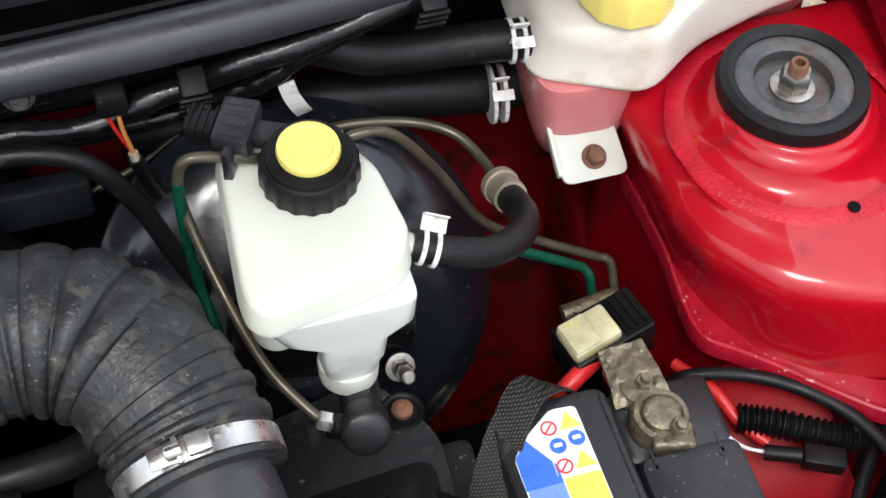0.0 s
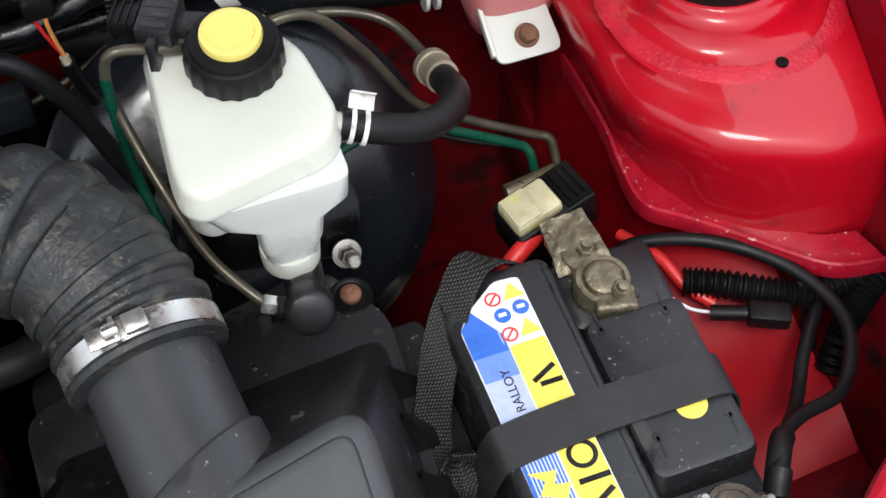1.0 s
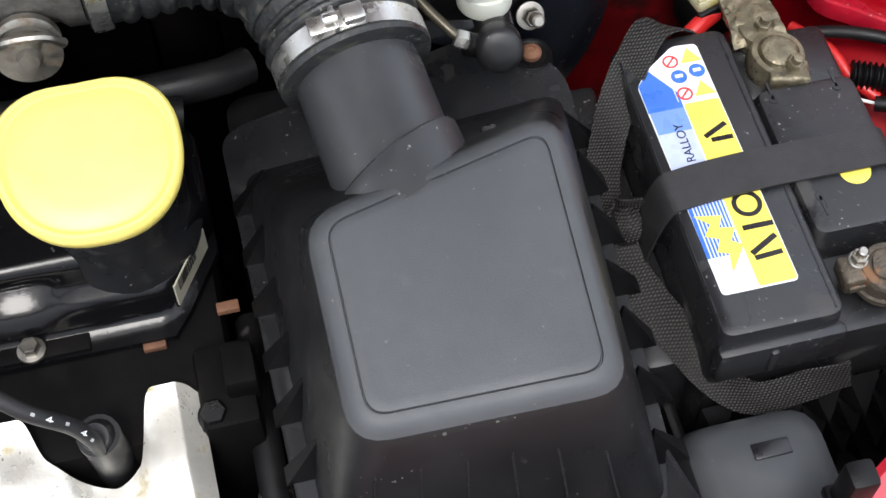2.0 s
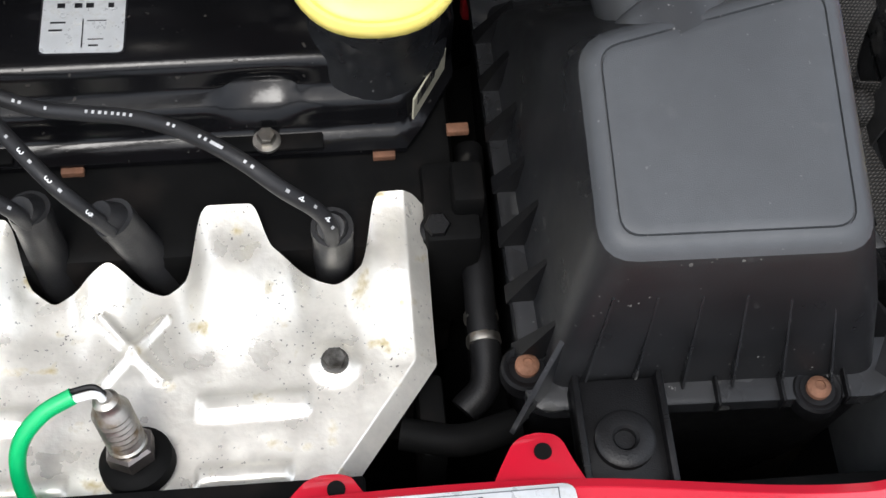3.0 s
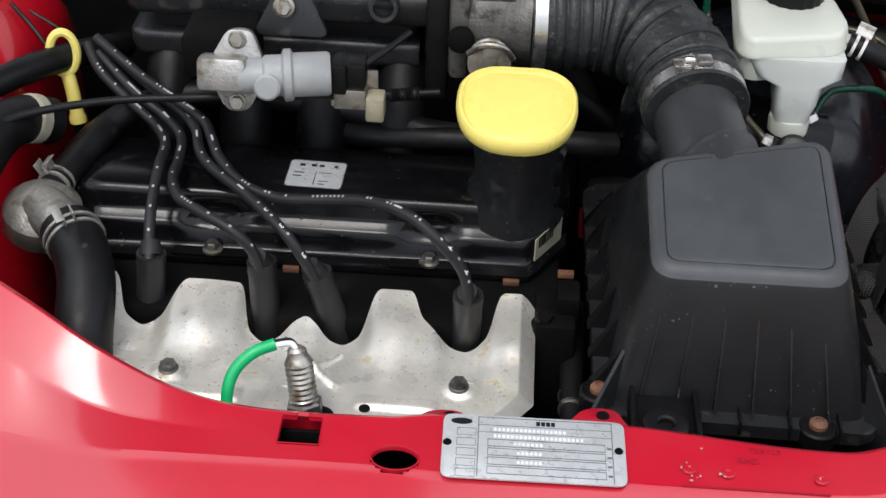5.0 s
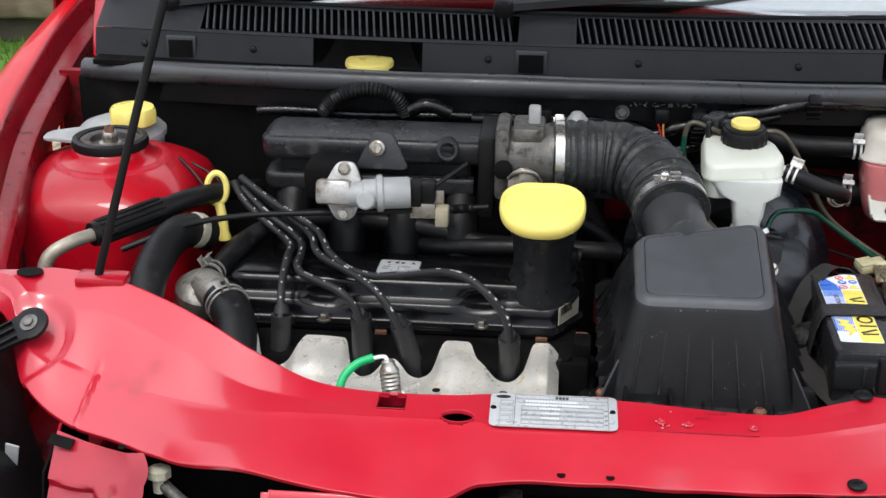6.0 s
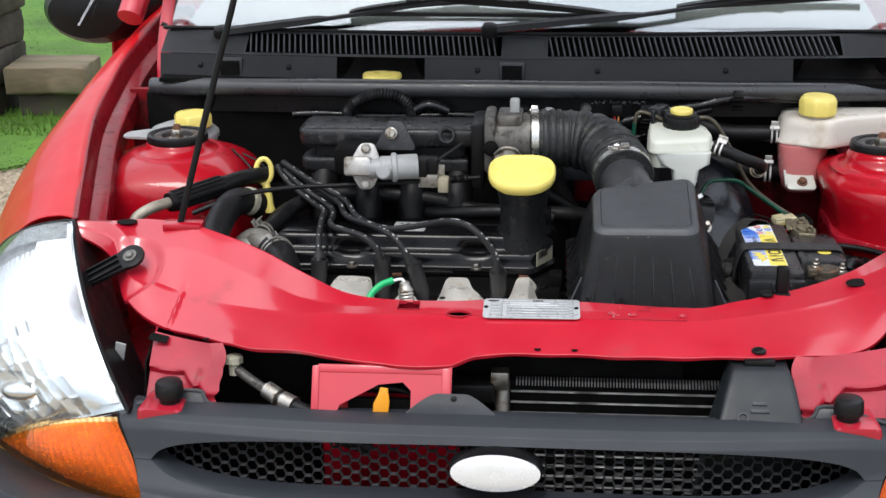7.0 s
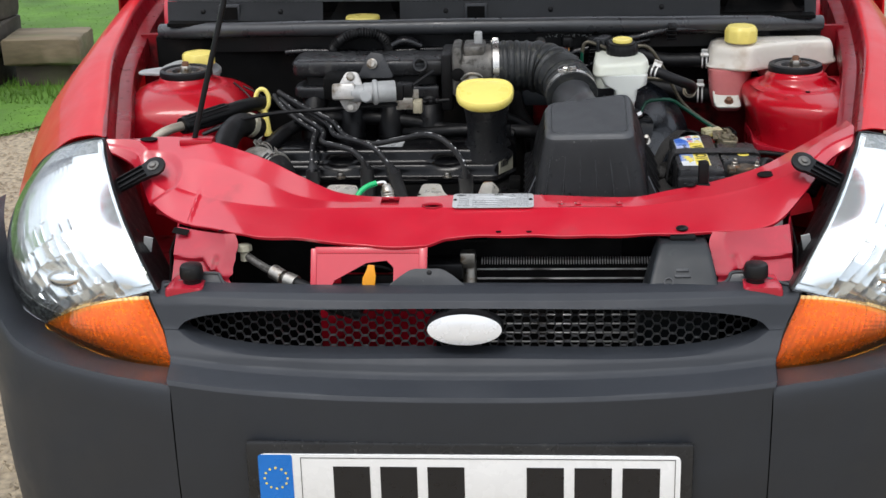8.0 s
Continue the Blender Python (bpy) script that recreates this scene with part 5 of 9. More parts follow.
    m = axis_pose(c0 + Vector((s * -0.010, 0.030, -0.006)), (0, -1, 0.10))
    bm = B()
    lathe(bm, m, [(0.016, -0.004), (0.017, 0.002), (0.0150, 0.006), (0.008, 0.010), (0.003, 0.011)], 28, 1.35, 0.62)
    bulb = part("bulb", bm, CHROME, th, "oval chromed bulb shield")
    bm = B()
    lathe(bm, m, [(0.020, -0.006), (0.020, -0.001), (0.0165, 0.0)], 28, 1.35, 0.66)
    part("bulb_holder", bm, GREYP, bulb)
    # dark joint round the lens
    bm = B()
    line = [at(0, i / 10) for i in range(11)] + [at(i / 10, 1) for i in range(1, 11)]
    tube(bm, [p + Vector((0, 0.004, -0.001)) for p in line], 0.0024, 6, 2)
    part("rubber_seal", bm, RUBBER, th)
    # backing shell seen between lamp and panel
    bm = B()
    sheet(bm, 8, 12, lambda u, v: at(0, v) + Vector((s * 0.004 * u, 0.004 + 0.11 * u, -0.03 * u)), 0.002)
    part("back_shell", bm, BLACK, th)
    bm = B()
    box(bm, -0.0060, 0.0060, -0.001, 0.001, -0.019, 0.019, 0.0004, m=Matrix.Translation((s * 0.441, 0.140, 0.694)) @ Matrix.Rotation(radians(-s * 14), 4, "Y") @ Matrix.Rotation(radians(12), 4, "X"))
    part("paper_tag", bm, GREYP, th, "pale grey paper tag")
    # lamp bracket on the panel
    bm = B()
    z0 = Vector((s * 0.445, 0.228, 0.781))
    z1 = Vector((s * 0.496, 0.207, 0.757))
    way = (z1 - z0).normalized()
    side = way.cross(Vector((0, -0.45, 0.9))).normalized()
    up = side.cross(way)
    m = Matrix.Translation(z0) @ Matrix((way, side, up)).transposed().to_4x4()
    out = [(0.017 * math.cos(t), 0.017 * math.sin(t)) for t in (radians(50 + 260 * k / 16) for k in range(17))] + [(0.064, -0.011), (0.064, 0.011)]
    prism(bm, out, m, 0.005, 0.0008)
    for off in (-0.0095, 0.0, 0.0085):
        box(bm, 0.014, 0.063, off, off + 0.0015, 0.004, 0.009, m=m)
    br = part("bracket", bm, BLACK, th, "ribbed black plastic bracket")
    bm = B()
    lathe(bm, m, [(0.0085, 0.005), (0.0085, 0.0065), (0.005, 0.007), (0.005, 0.0095), (0.003, 0.0105)], 20)
    part("bracket_screw", bm, ALU_GRIMY, br)
    ind = thing("indicator_lamp", S((0.47, 0.05, 0.575)), "orange wedge-shaped indicator lens below the headlamp", "indicator", "indicators")
    ia, ib, ic, id_ = S((0.3690, 0.018, 0.5660)), S((0.4180, 0.043, 0.6590)), S((0.588, 0.118, 0.5915)), S((0.586, 0.117, 0.587))
    at2 = patch(ia, ib, ic, id_, S((0.004, -0.016, 0.0)), (0, 0, 0), S((0.004, -0.012, 0.014)), (0, 0, 0), S((0.004, -0.017, -0.003)))
    bm = B()
    sheet(bm, 24, 14, at2, 0.002)
    il = part("amber_lens", bm, AMBER, ind, sharp=60)
    il.visible_shadow = False
    bm = B()
    sheet(bm, 130, 60, lambda u, v: at2(u, v) + Vector((0, 0.012 + 0.0009 * abs(math.sin(75 * u)) * (1 if u < 0.5 else abs(math.sin(40 * v))) + 0.004 * (u > 0.5), 0)), 0.001)
    part("reflector", bm, surface("orange_backed_reflector", (0.92, 0.60, 0.26), 0.22, metal=0.75, vary=0.15, scale=60), ind, sharp=60)


headlamp(-1)
headlamp(1)

# tyres behind the bumper corners
for s in (-1, 1):
    m = axis_pose((s * 0.70, 0.72, 0.275), (s, 0, 0))
    bm = B()
    lathe(bm, m, [(0.02, 0.03), (0.06, 0.05), (0.15, 0.055), (0.172, 0.078), (0.172, -0.07), (0.15, -0.06), (0.05, -0.05)], 36)
    rim = part("wheel", bm, STEEL_DULL, car, "pressed steel front wheel")
    bm = B()
    lathe(bm, m, [(0.17, -0.075), (0.24, -0.082), (0.268, -0.065), (0.275, -0.04), (0.275, 0.04), (0.268, 0.065), (0.24, 0.082), (0.17, 0.075)], 48)
    part("tyre", bm, RUBBER, rim, "black tyre")

# ---------------------------------------------------------------- behind the grille
cond = thing("condenser", (0.11, 0.14, 0.44), "finned metal condenser with black tubes behind the front panel", "condenser")
bm = B()
box(bm, 0.004, 0.262, 0.150, 0.166, 0.44, 0.672, 0.002)
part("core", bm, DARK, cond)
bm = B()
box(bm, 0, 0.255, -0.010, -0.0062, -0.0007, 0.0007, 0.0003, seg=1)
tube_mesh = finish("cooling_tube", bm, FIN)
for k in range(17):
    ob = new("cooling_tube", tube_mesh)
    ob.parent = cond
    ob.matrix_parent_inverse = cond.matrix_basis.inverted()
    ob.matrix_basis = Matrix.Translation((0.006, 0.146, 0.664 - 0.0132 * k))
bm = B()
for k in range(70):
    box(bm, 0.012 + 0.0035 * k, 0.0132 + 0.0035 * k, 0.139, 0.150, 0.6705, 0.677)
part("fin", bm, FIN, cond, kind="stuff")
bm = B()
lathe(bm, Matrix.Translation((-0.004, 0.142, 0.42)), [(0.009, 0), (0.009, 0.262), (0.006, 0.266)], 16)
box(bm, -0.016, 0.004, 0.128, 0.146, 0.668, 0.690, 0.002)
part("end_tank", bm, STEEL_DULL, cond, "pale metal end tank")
# added panels that keep the grille's side cells dark
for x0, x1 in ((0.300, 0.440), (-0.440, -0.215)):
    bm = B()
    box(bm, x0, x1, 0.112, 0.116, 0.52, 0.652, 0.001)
    solid("air_deflector", bm, DARK, "black blanking panel added behind the grille", "deflector", "air deflectors")
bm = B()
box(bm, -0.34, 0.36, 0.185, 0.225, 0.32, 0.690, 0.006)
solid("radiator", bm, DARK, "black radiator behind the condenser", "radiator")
bm = B()
box(bm, -0.10, -0.012, 0.12, 0.155, 0.655, 0.678, 0.004)
solid("black_duct_end", bm, BLACK, "black plastic duct end beside the condenser", "duct")

snorkel = thing("air_intake", (0.27, 0.08, 0.55), "smooth grey-black plastic air intake box", "air intake")
bm = B()
secs = []
for z, x0, x1, y0, y1 in ((0.55, 0.212, 0.325, 0.085, 0.13), (0.64, 0.222, 0.322, 0.072, 0.12), (0.664, 0.226, 0.319, 0.050, 0.11), (0.700, 0.238, 0.311, 0.078, 0.125), (0.713, 0.244, 0.306, 0.094, 0.130), (0.7155, 0.247, 0.303, 0.099, 0.130)):
    secs.append([Vector((x, y, z)) for x, y in rounded([(x0, y0), (x1, y0), (x1, y1), (x0, y1)], 0.006)])
rings(bm, secs)
part("box", bm, surface("blue_grey_black_plastic", (0.0125, 0.0155, 0.0180), 0.42, vary=0.15, scale=10, bump=0.2, bscale=1800, spec=0.4, dirt=(0.04, 0.045, 0.045), dirt_amount=-0.1, dirt_scale=60), snorkel)
bm = B()
box(bm, 0.258, 0.292, 0.105, 0.122, 0.712, 0.722, 0.003)
part("fixing_plug", bm, BLACK, snorkel)
lean = Matrix.Translation((0.274, 0.0645, 0.684)) @ Matrix.Rotation(radians(52), 4, "X")
for x0, x1, y0, y1 in ((-0.010, 0.006, 0.004, 0.008), (-0.012, 0.008, -0.004, 0.000)):
    bm = B()
    box(bm, x0, x1, y0, y1, -0.003, 0.0010, 0.0006, m=lean)
    part("raised_mark", bm, TRIM, snorkel)
bm = B()
lathe(bm, lean @ Matrix.Translation((-0.020, -0.010, -0.002)), [(0.0062, 0), (0.0062, 0.0032), (0.0046, 0.0032), (0.0046, 0.001)], 20, caps=False)
part("raised_ring", bm, TRIM, snorkel)

# rubber bonnet stops
for s in (-1, 1):
    at = Vector((s * 0.365, 0.070, 0.674))
    th = thing("bonnet_stop", at, "round black rubber bonnet stop on a red bracket", "rubber stop", "bonnet stops")
    bm = B()
    lathe(bm, Matrix.Translation(at), [(0.0115, -0.008), (0.0118, 0.002), (0.0125, 0.005), (0.0152, 0.0065), (0.0158, 0.0095), (0.0150, 0.0200), (0.0135, 0.0228), (0.0105, 0.0240), (0.005, 0.0244)], 28)
    part("rubber_buffer", bm, RUBBER, th)

# pipe union and yellow tag behind the grille
ac = thing("coolant_pipe", (-0.26, 0.09, 0.66), "metal pipe with a cream cap behind the front panel", "pipe")
bm = B()
tube(bm, [(-0.300, 0.120, 0.690), (-0.285, 0.110, 0.684), (-0.258, 0.092, 0.676), (-0.215, 0.066, 0.667), (-0.19, 0.05, 0.66)], 0.0055, 10)
part("pipe", bm, ALU_GRIMY, ac)
for run, r in (([(-0.262, 0.095, 0.678), (-0.247, 0.0845, 0.6735)], 0.0100), ([(-0.242, 0.0815, 0.672), (-0.228, 0.0735, 0.6693)], 0.0105)):
    bm = B()
    tube(bm, run, r, 14)
    part("collar", bm, STEEL_DULL, ac, "bright crimped collar")
bm = B()
tube(bm, [(-0.229, 0.074, 0.6695), (-0.212, 0.0655, 0.6665), (-0.19, 0.0515, 0.661)], 0.0076, 12)
part("rubber_sleeve", bm, RUBBER, ac, "black rubber sleeve")
bm = B()
lathe(bm, axis_pose((-0.304, 0.120, 0.684), (0, 0.1, 1)), [(0.006, 0), (0.006, 0.012), (0.0105, 0.014), (0.0105, 0.021), (0.007, 0.023)], 8)
part("cap", bm, CREAM, ac, "cream plastic valve cap")
bm = B()
tube(bm, [(-0.226, 0.073, 0.664), (-0.19, 0.05, 0.652), (-0.14, 0.04, 0.64)], 0.010, 10)
part("hose", bm, RUBBER, ac)
tag = thing("bonnet_catch", (-0.13, 0.07, 0.64), "orange-yellow tag on a dark bonnet catch", "bonnet catch")
bm = B()
prism(bm, [(-0.008, -0.034), (0.008, -0.034), (0.0085, -0.004), (0.006, 0.0), (0.0055, 0.009), (-0.0035, 0.009), (-0.004, 0.0), (-0.0085, -0.008)], Matrix.Translation((-0.1290, 0.062, 0.690)) @ Matrix.Rotation(radians(78), 4, "X") @ Matrix.Rotation(radians(-6), 4, "Z"), 0.005, 0.0010)
part("tag", bm, ORANGE_TAG, tag)
bm = B()
tube(bm, [(-0.165, 0.075, 0.685), (-0.14, 0.072, 0.694), (-0.11, 0.075, 0.690), (-0.095, 0.08, 0.680)], 0.0022, 8)
box(bm, -0.17, -0.09, 0.078, 0.086, 0.63, 0.678, 0.002)
part("catch_plate", bm, DARK, tag)

# ---------------------------------------------------------------- engine block and gearbox below
block = thing("engine", (-0.14, 0.45, 0.25), "black grimy engine block and cylinder head under the cover", "engine")
bm = B()
box(bm, -0.315, 0.050, 0.362, 0.55, 0.55, 0.694, 0.008)
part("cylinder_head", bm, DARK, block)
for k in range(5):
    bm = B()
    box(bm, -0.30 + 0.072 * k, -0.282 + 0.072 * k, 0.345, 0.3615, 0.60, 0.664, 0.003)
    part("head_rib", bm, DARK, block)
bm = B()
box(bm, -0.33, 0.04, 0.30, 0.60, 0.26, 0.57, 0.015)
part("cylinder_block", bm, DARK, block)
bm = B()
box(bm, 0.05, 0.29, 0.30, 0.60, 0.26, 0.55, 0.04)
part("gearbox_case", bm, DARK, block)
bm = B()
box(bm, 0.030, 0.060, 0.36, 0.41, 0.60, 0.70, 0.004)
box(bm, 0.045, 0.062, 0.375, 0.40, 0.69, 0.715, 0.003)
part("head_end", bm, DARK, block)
for at in ((0.0365, 0.3705, 0.694),):
    bolt(at, (0, -0.2, 1), 0.012, 0.009, BLACK, block, "head_bolt", 1.5)

# rocker cover
cover = thing("rocker_cover", (-0.14, 0.44, 0.69), "gloss black pressed steel rocker cover", "rocker cover")
bm = B()


def dish(x):
    """Stiffening dents along the front of the cover."""
    d = 0.0
    for c in (-0.215, -0.052):
        d += math.exp(-((x - c) / 0.020) ** 4)
    return d


def cover_loop(x, k=1.0):
    d = 0.009 * dish(x)
    prof = [(0.418, 0.6965), (0.418, 0.7005), (0.4300, 0.7015), (0.4325, 0.705), (0.4345, 0.712), (0.4355 + d * 0.7, 0.7165), (0.4385 + d, 0.7200), (0.4445 + d, 0.7225),
            (0.4465 + d * 0.5, 0.7260), (0.4480, 0.7345), (0.4505, 0.7395), (0.4560, 0.7415), (0.490, 0.7415), (0.520, 0.740), (0.528, 0.734), (0.532, 0.71), (0.545, 0.7005), (0.545, 0.6965)]
    mid_y = 0.475
    # the front corner beside the filler is cut off at a slant
    slant = 0.418 + 1.65 * max(0.0, x - 0.018)
    prof = [(max(y, slant if z > 0.702 else slant - 0.013), z) if x > 0.018 and y < 0.53 else (y, z) for y, z in prof]
    return [Vector((x, mid_y + (y - mid_y) * (k if z > 0.702 else 1 - (1 - k) * 0.35), 0.6965 + (z - 0.6965) * (k if z > 0.702 else 1))) for y, z in prof]


xs = [(-0.330, 0.30), (-0.329, 0.55), (-0.326, 0.78), (-0.320, 0.92), (-0.312, 0.985)] + [(-0.302 + 0.326 * i / 54, 1.0) for i in range(55)] + [(0.034, 1.0), (0.042, 0.995), (0.049, 0.97), (0.0525, 0.92), (0.0535, 0.86)]
rings(bm, [cover_loop(x, k) for x, k in xs])
body = part("cover", bm, BLACK_GLOSS, cover, sharp=50)
for x in (-0.213, -0.050):
    bm = B()
    box(bm, x - 0.030, x + 0.030, 0.4195, 0.4295, 0.7010, 0.7035, 0.001)
    p = part("clamp_plate", bm, DARK, cover)
    bm = B()
    lathe(bm, Matrix.Translation((x, 0.4245, 0.7035)), [(0.0075, 0), (0.0075, 0.002), (0.0055, 0.0025)], 20)
    hexagon(bm, Matrix.Translation((x, 0.4245, 0.7035)), 0.009, 0.006, 0.002)
    part("cover_bolt", bm, STEEL_DULL, p)
for x, y in ((-0.153, 0.4165), (0.012, 0.4165), (0.053, 0.430)):
    bm = B()
    box(bm, x - 0.006, x + 0.006, y - 0.002, y + 0.004, 0.694, 0.6985, 0.0006)
    part("gasket_tab", bm, RUST, cover, "brown gasket tab")
# printed label
lab = B()
m = Matrix.Translation((-0.1415, 0.4785, 0.7418)) @ Matrix.Rotation(radians(-2), 4, "Z")
prism(lab, rounded([(-0.0225, -0.0195), (0.0225, -0.0195), (0.0225, 0.0195), (-0.0225, 0.0195)], 0.004), m, 0.0003)
label = part("valve_label", lab, LABEL_BLACK, cover)
lab = B()
prism(lab, rounded([(-0.0215, -0.0185), (0.0215, -0.0185), (0.0215, 0.0185), (-0.0215, 0.0185)], 0.0035), m @ Matrix.Translation((0, 0, 0.0002)), 0.0003)
face = part("label_face", lab, SILVER_LABEL, label)
lab = B()
for x, y, w, h in ((-0.012, 0.012, 0.004, 0.003), (-0.003, 0.012, 0.004, 0.003), (0.003, 0.012, 0.004, 0.003), (0.014, 0.012, 0.003, 0.003), (-0.013, 0.001, 0.008, 0.001), (-0.014, -0.004, 0.007, 0.001),
                   (0.0, -0.006, 0.0006, 0.018), (0.007, 0.002, 0.010, 0.0005), (0.007, -0.010, 0.008, 0.0005), (0.006, -0.014, 0.005, 0.001)):
    box(lab, x - w / 2, x + w / 2, y - h / 2, y + h / 2, 0.0005, 0.0008, m=m)
part("print", lab, LABEL_BLACK, face)
# barcode label on the corner
BAR_POSE = Matrix.Translation((0.0385, 0.4505, 0.7155)) @ Matrix(((0.518, 0, 0.855), (0.855, 0, -0.518), (0, 1, 0))).to_4x4()
bm = B()
m = BAR_POSE
box(bm, -0.020, 0.018, -0.0105, 0.0085, 0.0, 0.0010, m=m)
bar = part("barcode_label", bm, CREAM, cover, "yellowed barcode label")
bm = B()
r = random.Random(2)
x = -0.016
while x < 0.004:
    w = r.choice((0.0005, 0.0009, 0.0014))
    box(bm, x, x + w, -0.001, 0.009, 0.0010, 0.0013, m=m)
    x += w + r.choice((0.0006, 0.001))
part("bars", bm, LABEL_BLACK, bar)

# oil filler
filler = thing("oil_filler", (0.008, 0.455, 0.73), "black oil filler neck with a large yellow cap", "oil filler")
bm = B()
axis = Vector((0.0, -0.30, 1.0)).normalized()
base = Vector((0.010, 0.472, 0.740))
m = axis_pose(base, axis)
lathe(bm, m, [(0.040, -0.012), (0.036, 0.0), (0.031, 0.012), (0.030, 0.035), (0.033, 0.062), (0.037, 0.080)], 32)
neck = part("neck", bm, BLACK_FINE, filler)
bm = B()
top = Vector((0.008, 0.449, 0.8260))
m = axis_pose(top, Vector((0, -0.30, 1.0)))
edge = []
for k in range(48):
    a = 2 * math.pi * k / 48
    c, n = math.cos(a), math.sin(a)
    rx = 0.0435 * math.copysign(abs(c) ** 0.85, c)
    ry = 0.043 * math.copysign(abs(n) ** (0.95 if n < 0 else 0.72), n)
    if n > 0:
        ry *= 0.86 - 0.05 * math.exp(-(rx / 0.016) ** 2)
    edge.append((rx, ry))
loops = [[m @ Vector((x * k, y * k, h)) for x, y in edge] for k, h in ((0.90, -0.008), (0.985, -0.004), (1.0, 0.002), (0.99, 0.006), (0.955, 0.008), (0.915, 0.0080), (0.885, 0.0055), (0.86, 0.0050), (0.83, 0.0058), (0.60, 0.0064), (0.25, 0.0068))]
rings(bm, loops)
part("cap", bm, YELLOW, filler, "bright yellow oil filler cap")
bm = B()
box(bm, 0.030, 0.046, 0.462, 0.480, 0.752, 0.775, 0.004)
part("neck_lug", bm, BLACK, filler)

# ---------------------------------------------------------------- heat shield
shield = thing("exhaust_heat_shield", (-0.13, 0.30, 0.66), "stained bright metal exhaust heat shield with scalloped edge", "heat shield")
EDGE = [(-0.300, 0.386), (-0.276, 0.388), (-0.272, 0.380), (-0.267, 0.362), (-0.252, 0.354), (-0.237, 0.362), (-0.230, 0.378), (-0.225, 0.386), (-0.183, 0.385), (-0.180, 0.376), (-0.176, 0.355), (-0.163, 0.345), (-0.150, 0.352), (-0.134, 0.3625),
        (-0.119, 0.351), (-0.106, 0.346), (-0.093, 0.354), (-0.088, 0.378), (-0.084, 0.386), (-0.058, 0.386), (-0.055, 0.378), (-0.052, 0.366), (-0.038, 0.354), (-0.018, 0.347), (-0.002, 0.354), (0.002, 0.378), (0.005, 0.388), (0.026, 0.388), (0.030, 0.384)]
VALLEYS = (-0.252, -0.163, -0.106, -0.020)
RIBS = [(-0.062, 0.2815, 0.029, 0.0062), (-0.196, 0.2815, 0.029, 0.0062), (-0.068, 0.245, 0.024, 0.005), (-0.176, 0.245, 0.024, 0.005)]


def shield_z(x, y):
    z = 0.6865 + 0.0005 * math.sin(40 * x)
    z += 0.020 * max(0.0, min(1.0, (y - 0.325) / 0.065)) ** 1.5
    for c in VALLEYS:
        z -= 0.009 * math.exp(-((x - c) / 0.0165) ** 4) * max(0.0, min(1.0, (y - 0.30) / 0.05))
    for c in (-0.205, -0.070, 0.014):
        z += 0.010 * math.exp(-((x - c) / 0.020) ** 2) * math.exp(-((y - 0.345) / 0.028) ** 2)
    for cx, cy, w, h in RIBS:
        z += 0.0035 * max(0.0, 1 - max(abs(x - cx) / w, 0) ** 8) * math.exp(-((y - cy) / h) ** 4)
    for sgn in (-1, 1):
        # raised cross
        d = abs((x + 0.122) - sgn * (y - 0.315) * 0.85)
        if abs(x + 0.122) < 0.019 and abs(y - 0.315) < 0.020:
            z += 0.0032 * math.exp(-(d / 0.0036) ** 2)
    z -= 0.6 * max(0.0, 0.238 - y)
    z -= 0.9 * max(0.0, x - (0.020 - 0.75 * max(0.0, 0.300 - y)))
    z += 0.0045 * math.exp(-(((x + 0.021) ** 2 + (y - 0.302) ** 2) / 0.00012) ** 2)
    z += 0.0045 * math.exp(-(((x + 0.221) ** 2 + (y - 0.300) ** 2) / 0.00012) ** 2)
    return z


def shield_point(u, v):
    x = -0.300 + 0.331 * u
    yb = sum(table(EDGE, x + d)[0] for d in (-0.0024, -0.0012, 0.0, 0.0012, 0.0024)) / 5
    y = 0.232 + (yb - 0.232) * v
    xx = -0.300 + (0.331 - 0.75 * max(0.0, 0.300 - y)) * u if y < 0.3 else x
    return Vector((xx, y, shield_z(xx, y)))


bm = B()
sheet(bm, 440, 84, shield_point, 0.0012)
part("plate", bm, SHIELD, shield, sharp=60)
for x in (-0.021, -0.221):
    bolt((x, 0.3005, 0.6905), (0, 0, 1), 0.010, 0.0045, ALU_GRIMY, shield, "shield_bolt", 1.4)

# oxygen sensor and its lead
o2 = thing("oxygen_sensor", (-0.119, 0.248, 0.69), "steel oxygen sensor with a green sleeved wire", "sensor")
way = Vector((-0.008, 0.012, 0.058)).normalized()
m = axis_pose((-0.1190, 0.2545, 0.6935), way)
bm = B()
lathe(bm, m, [(0.0185, -0.006), (0.0180, 0.0005), (0.0145, 0.003), (0.012, 0.004)], 28)
part("boss", bm, DARK, o2)
bm = B()
hexagon(bm, m, 0.0215, 0.010, 0.004)
part("hex_nut", bm, surface("burnt_steel", (0.20, 0.18, 0.17), 0.4, metal=0.9, vary=0.3, scale=80), o2)
bm = B()
lathe(bm, m, [(0.0096, 0.012), (0.0096, 0.016)] + [(0.0086 + 0.0009 * (k % 2), 0.017 + 0.0019 * k) for k in range(15)] + [(0.0074, 0.046), (0.0066, 0.0475), (0.0062, 0.051), (0.004, 0.053)], 24)
part("barrel", bm, STEEL_DULL, o2)
bm = B()
tip = m @ Vector((0, 0, 0.052))
tube(bm, [tip + Vector((0, -0.001, 0)), tip + Vector((-0.004, 0.001, 0.003)), tip + Vector((-0.015, 0.0, 0.001))], 0.0019, 8)
part("white_lead", bm, PRINT_WHITE, o2)
bm = B()
tube(bm, [tip + Vector((0, 0.002, 0)), tip + Vector((-0.005, 0.005, 0.0025)), tip + Vector((-0.015, 0.004, 0.001))], 0.0016, 8)
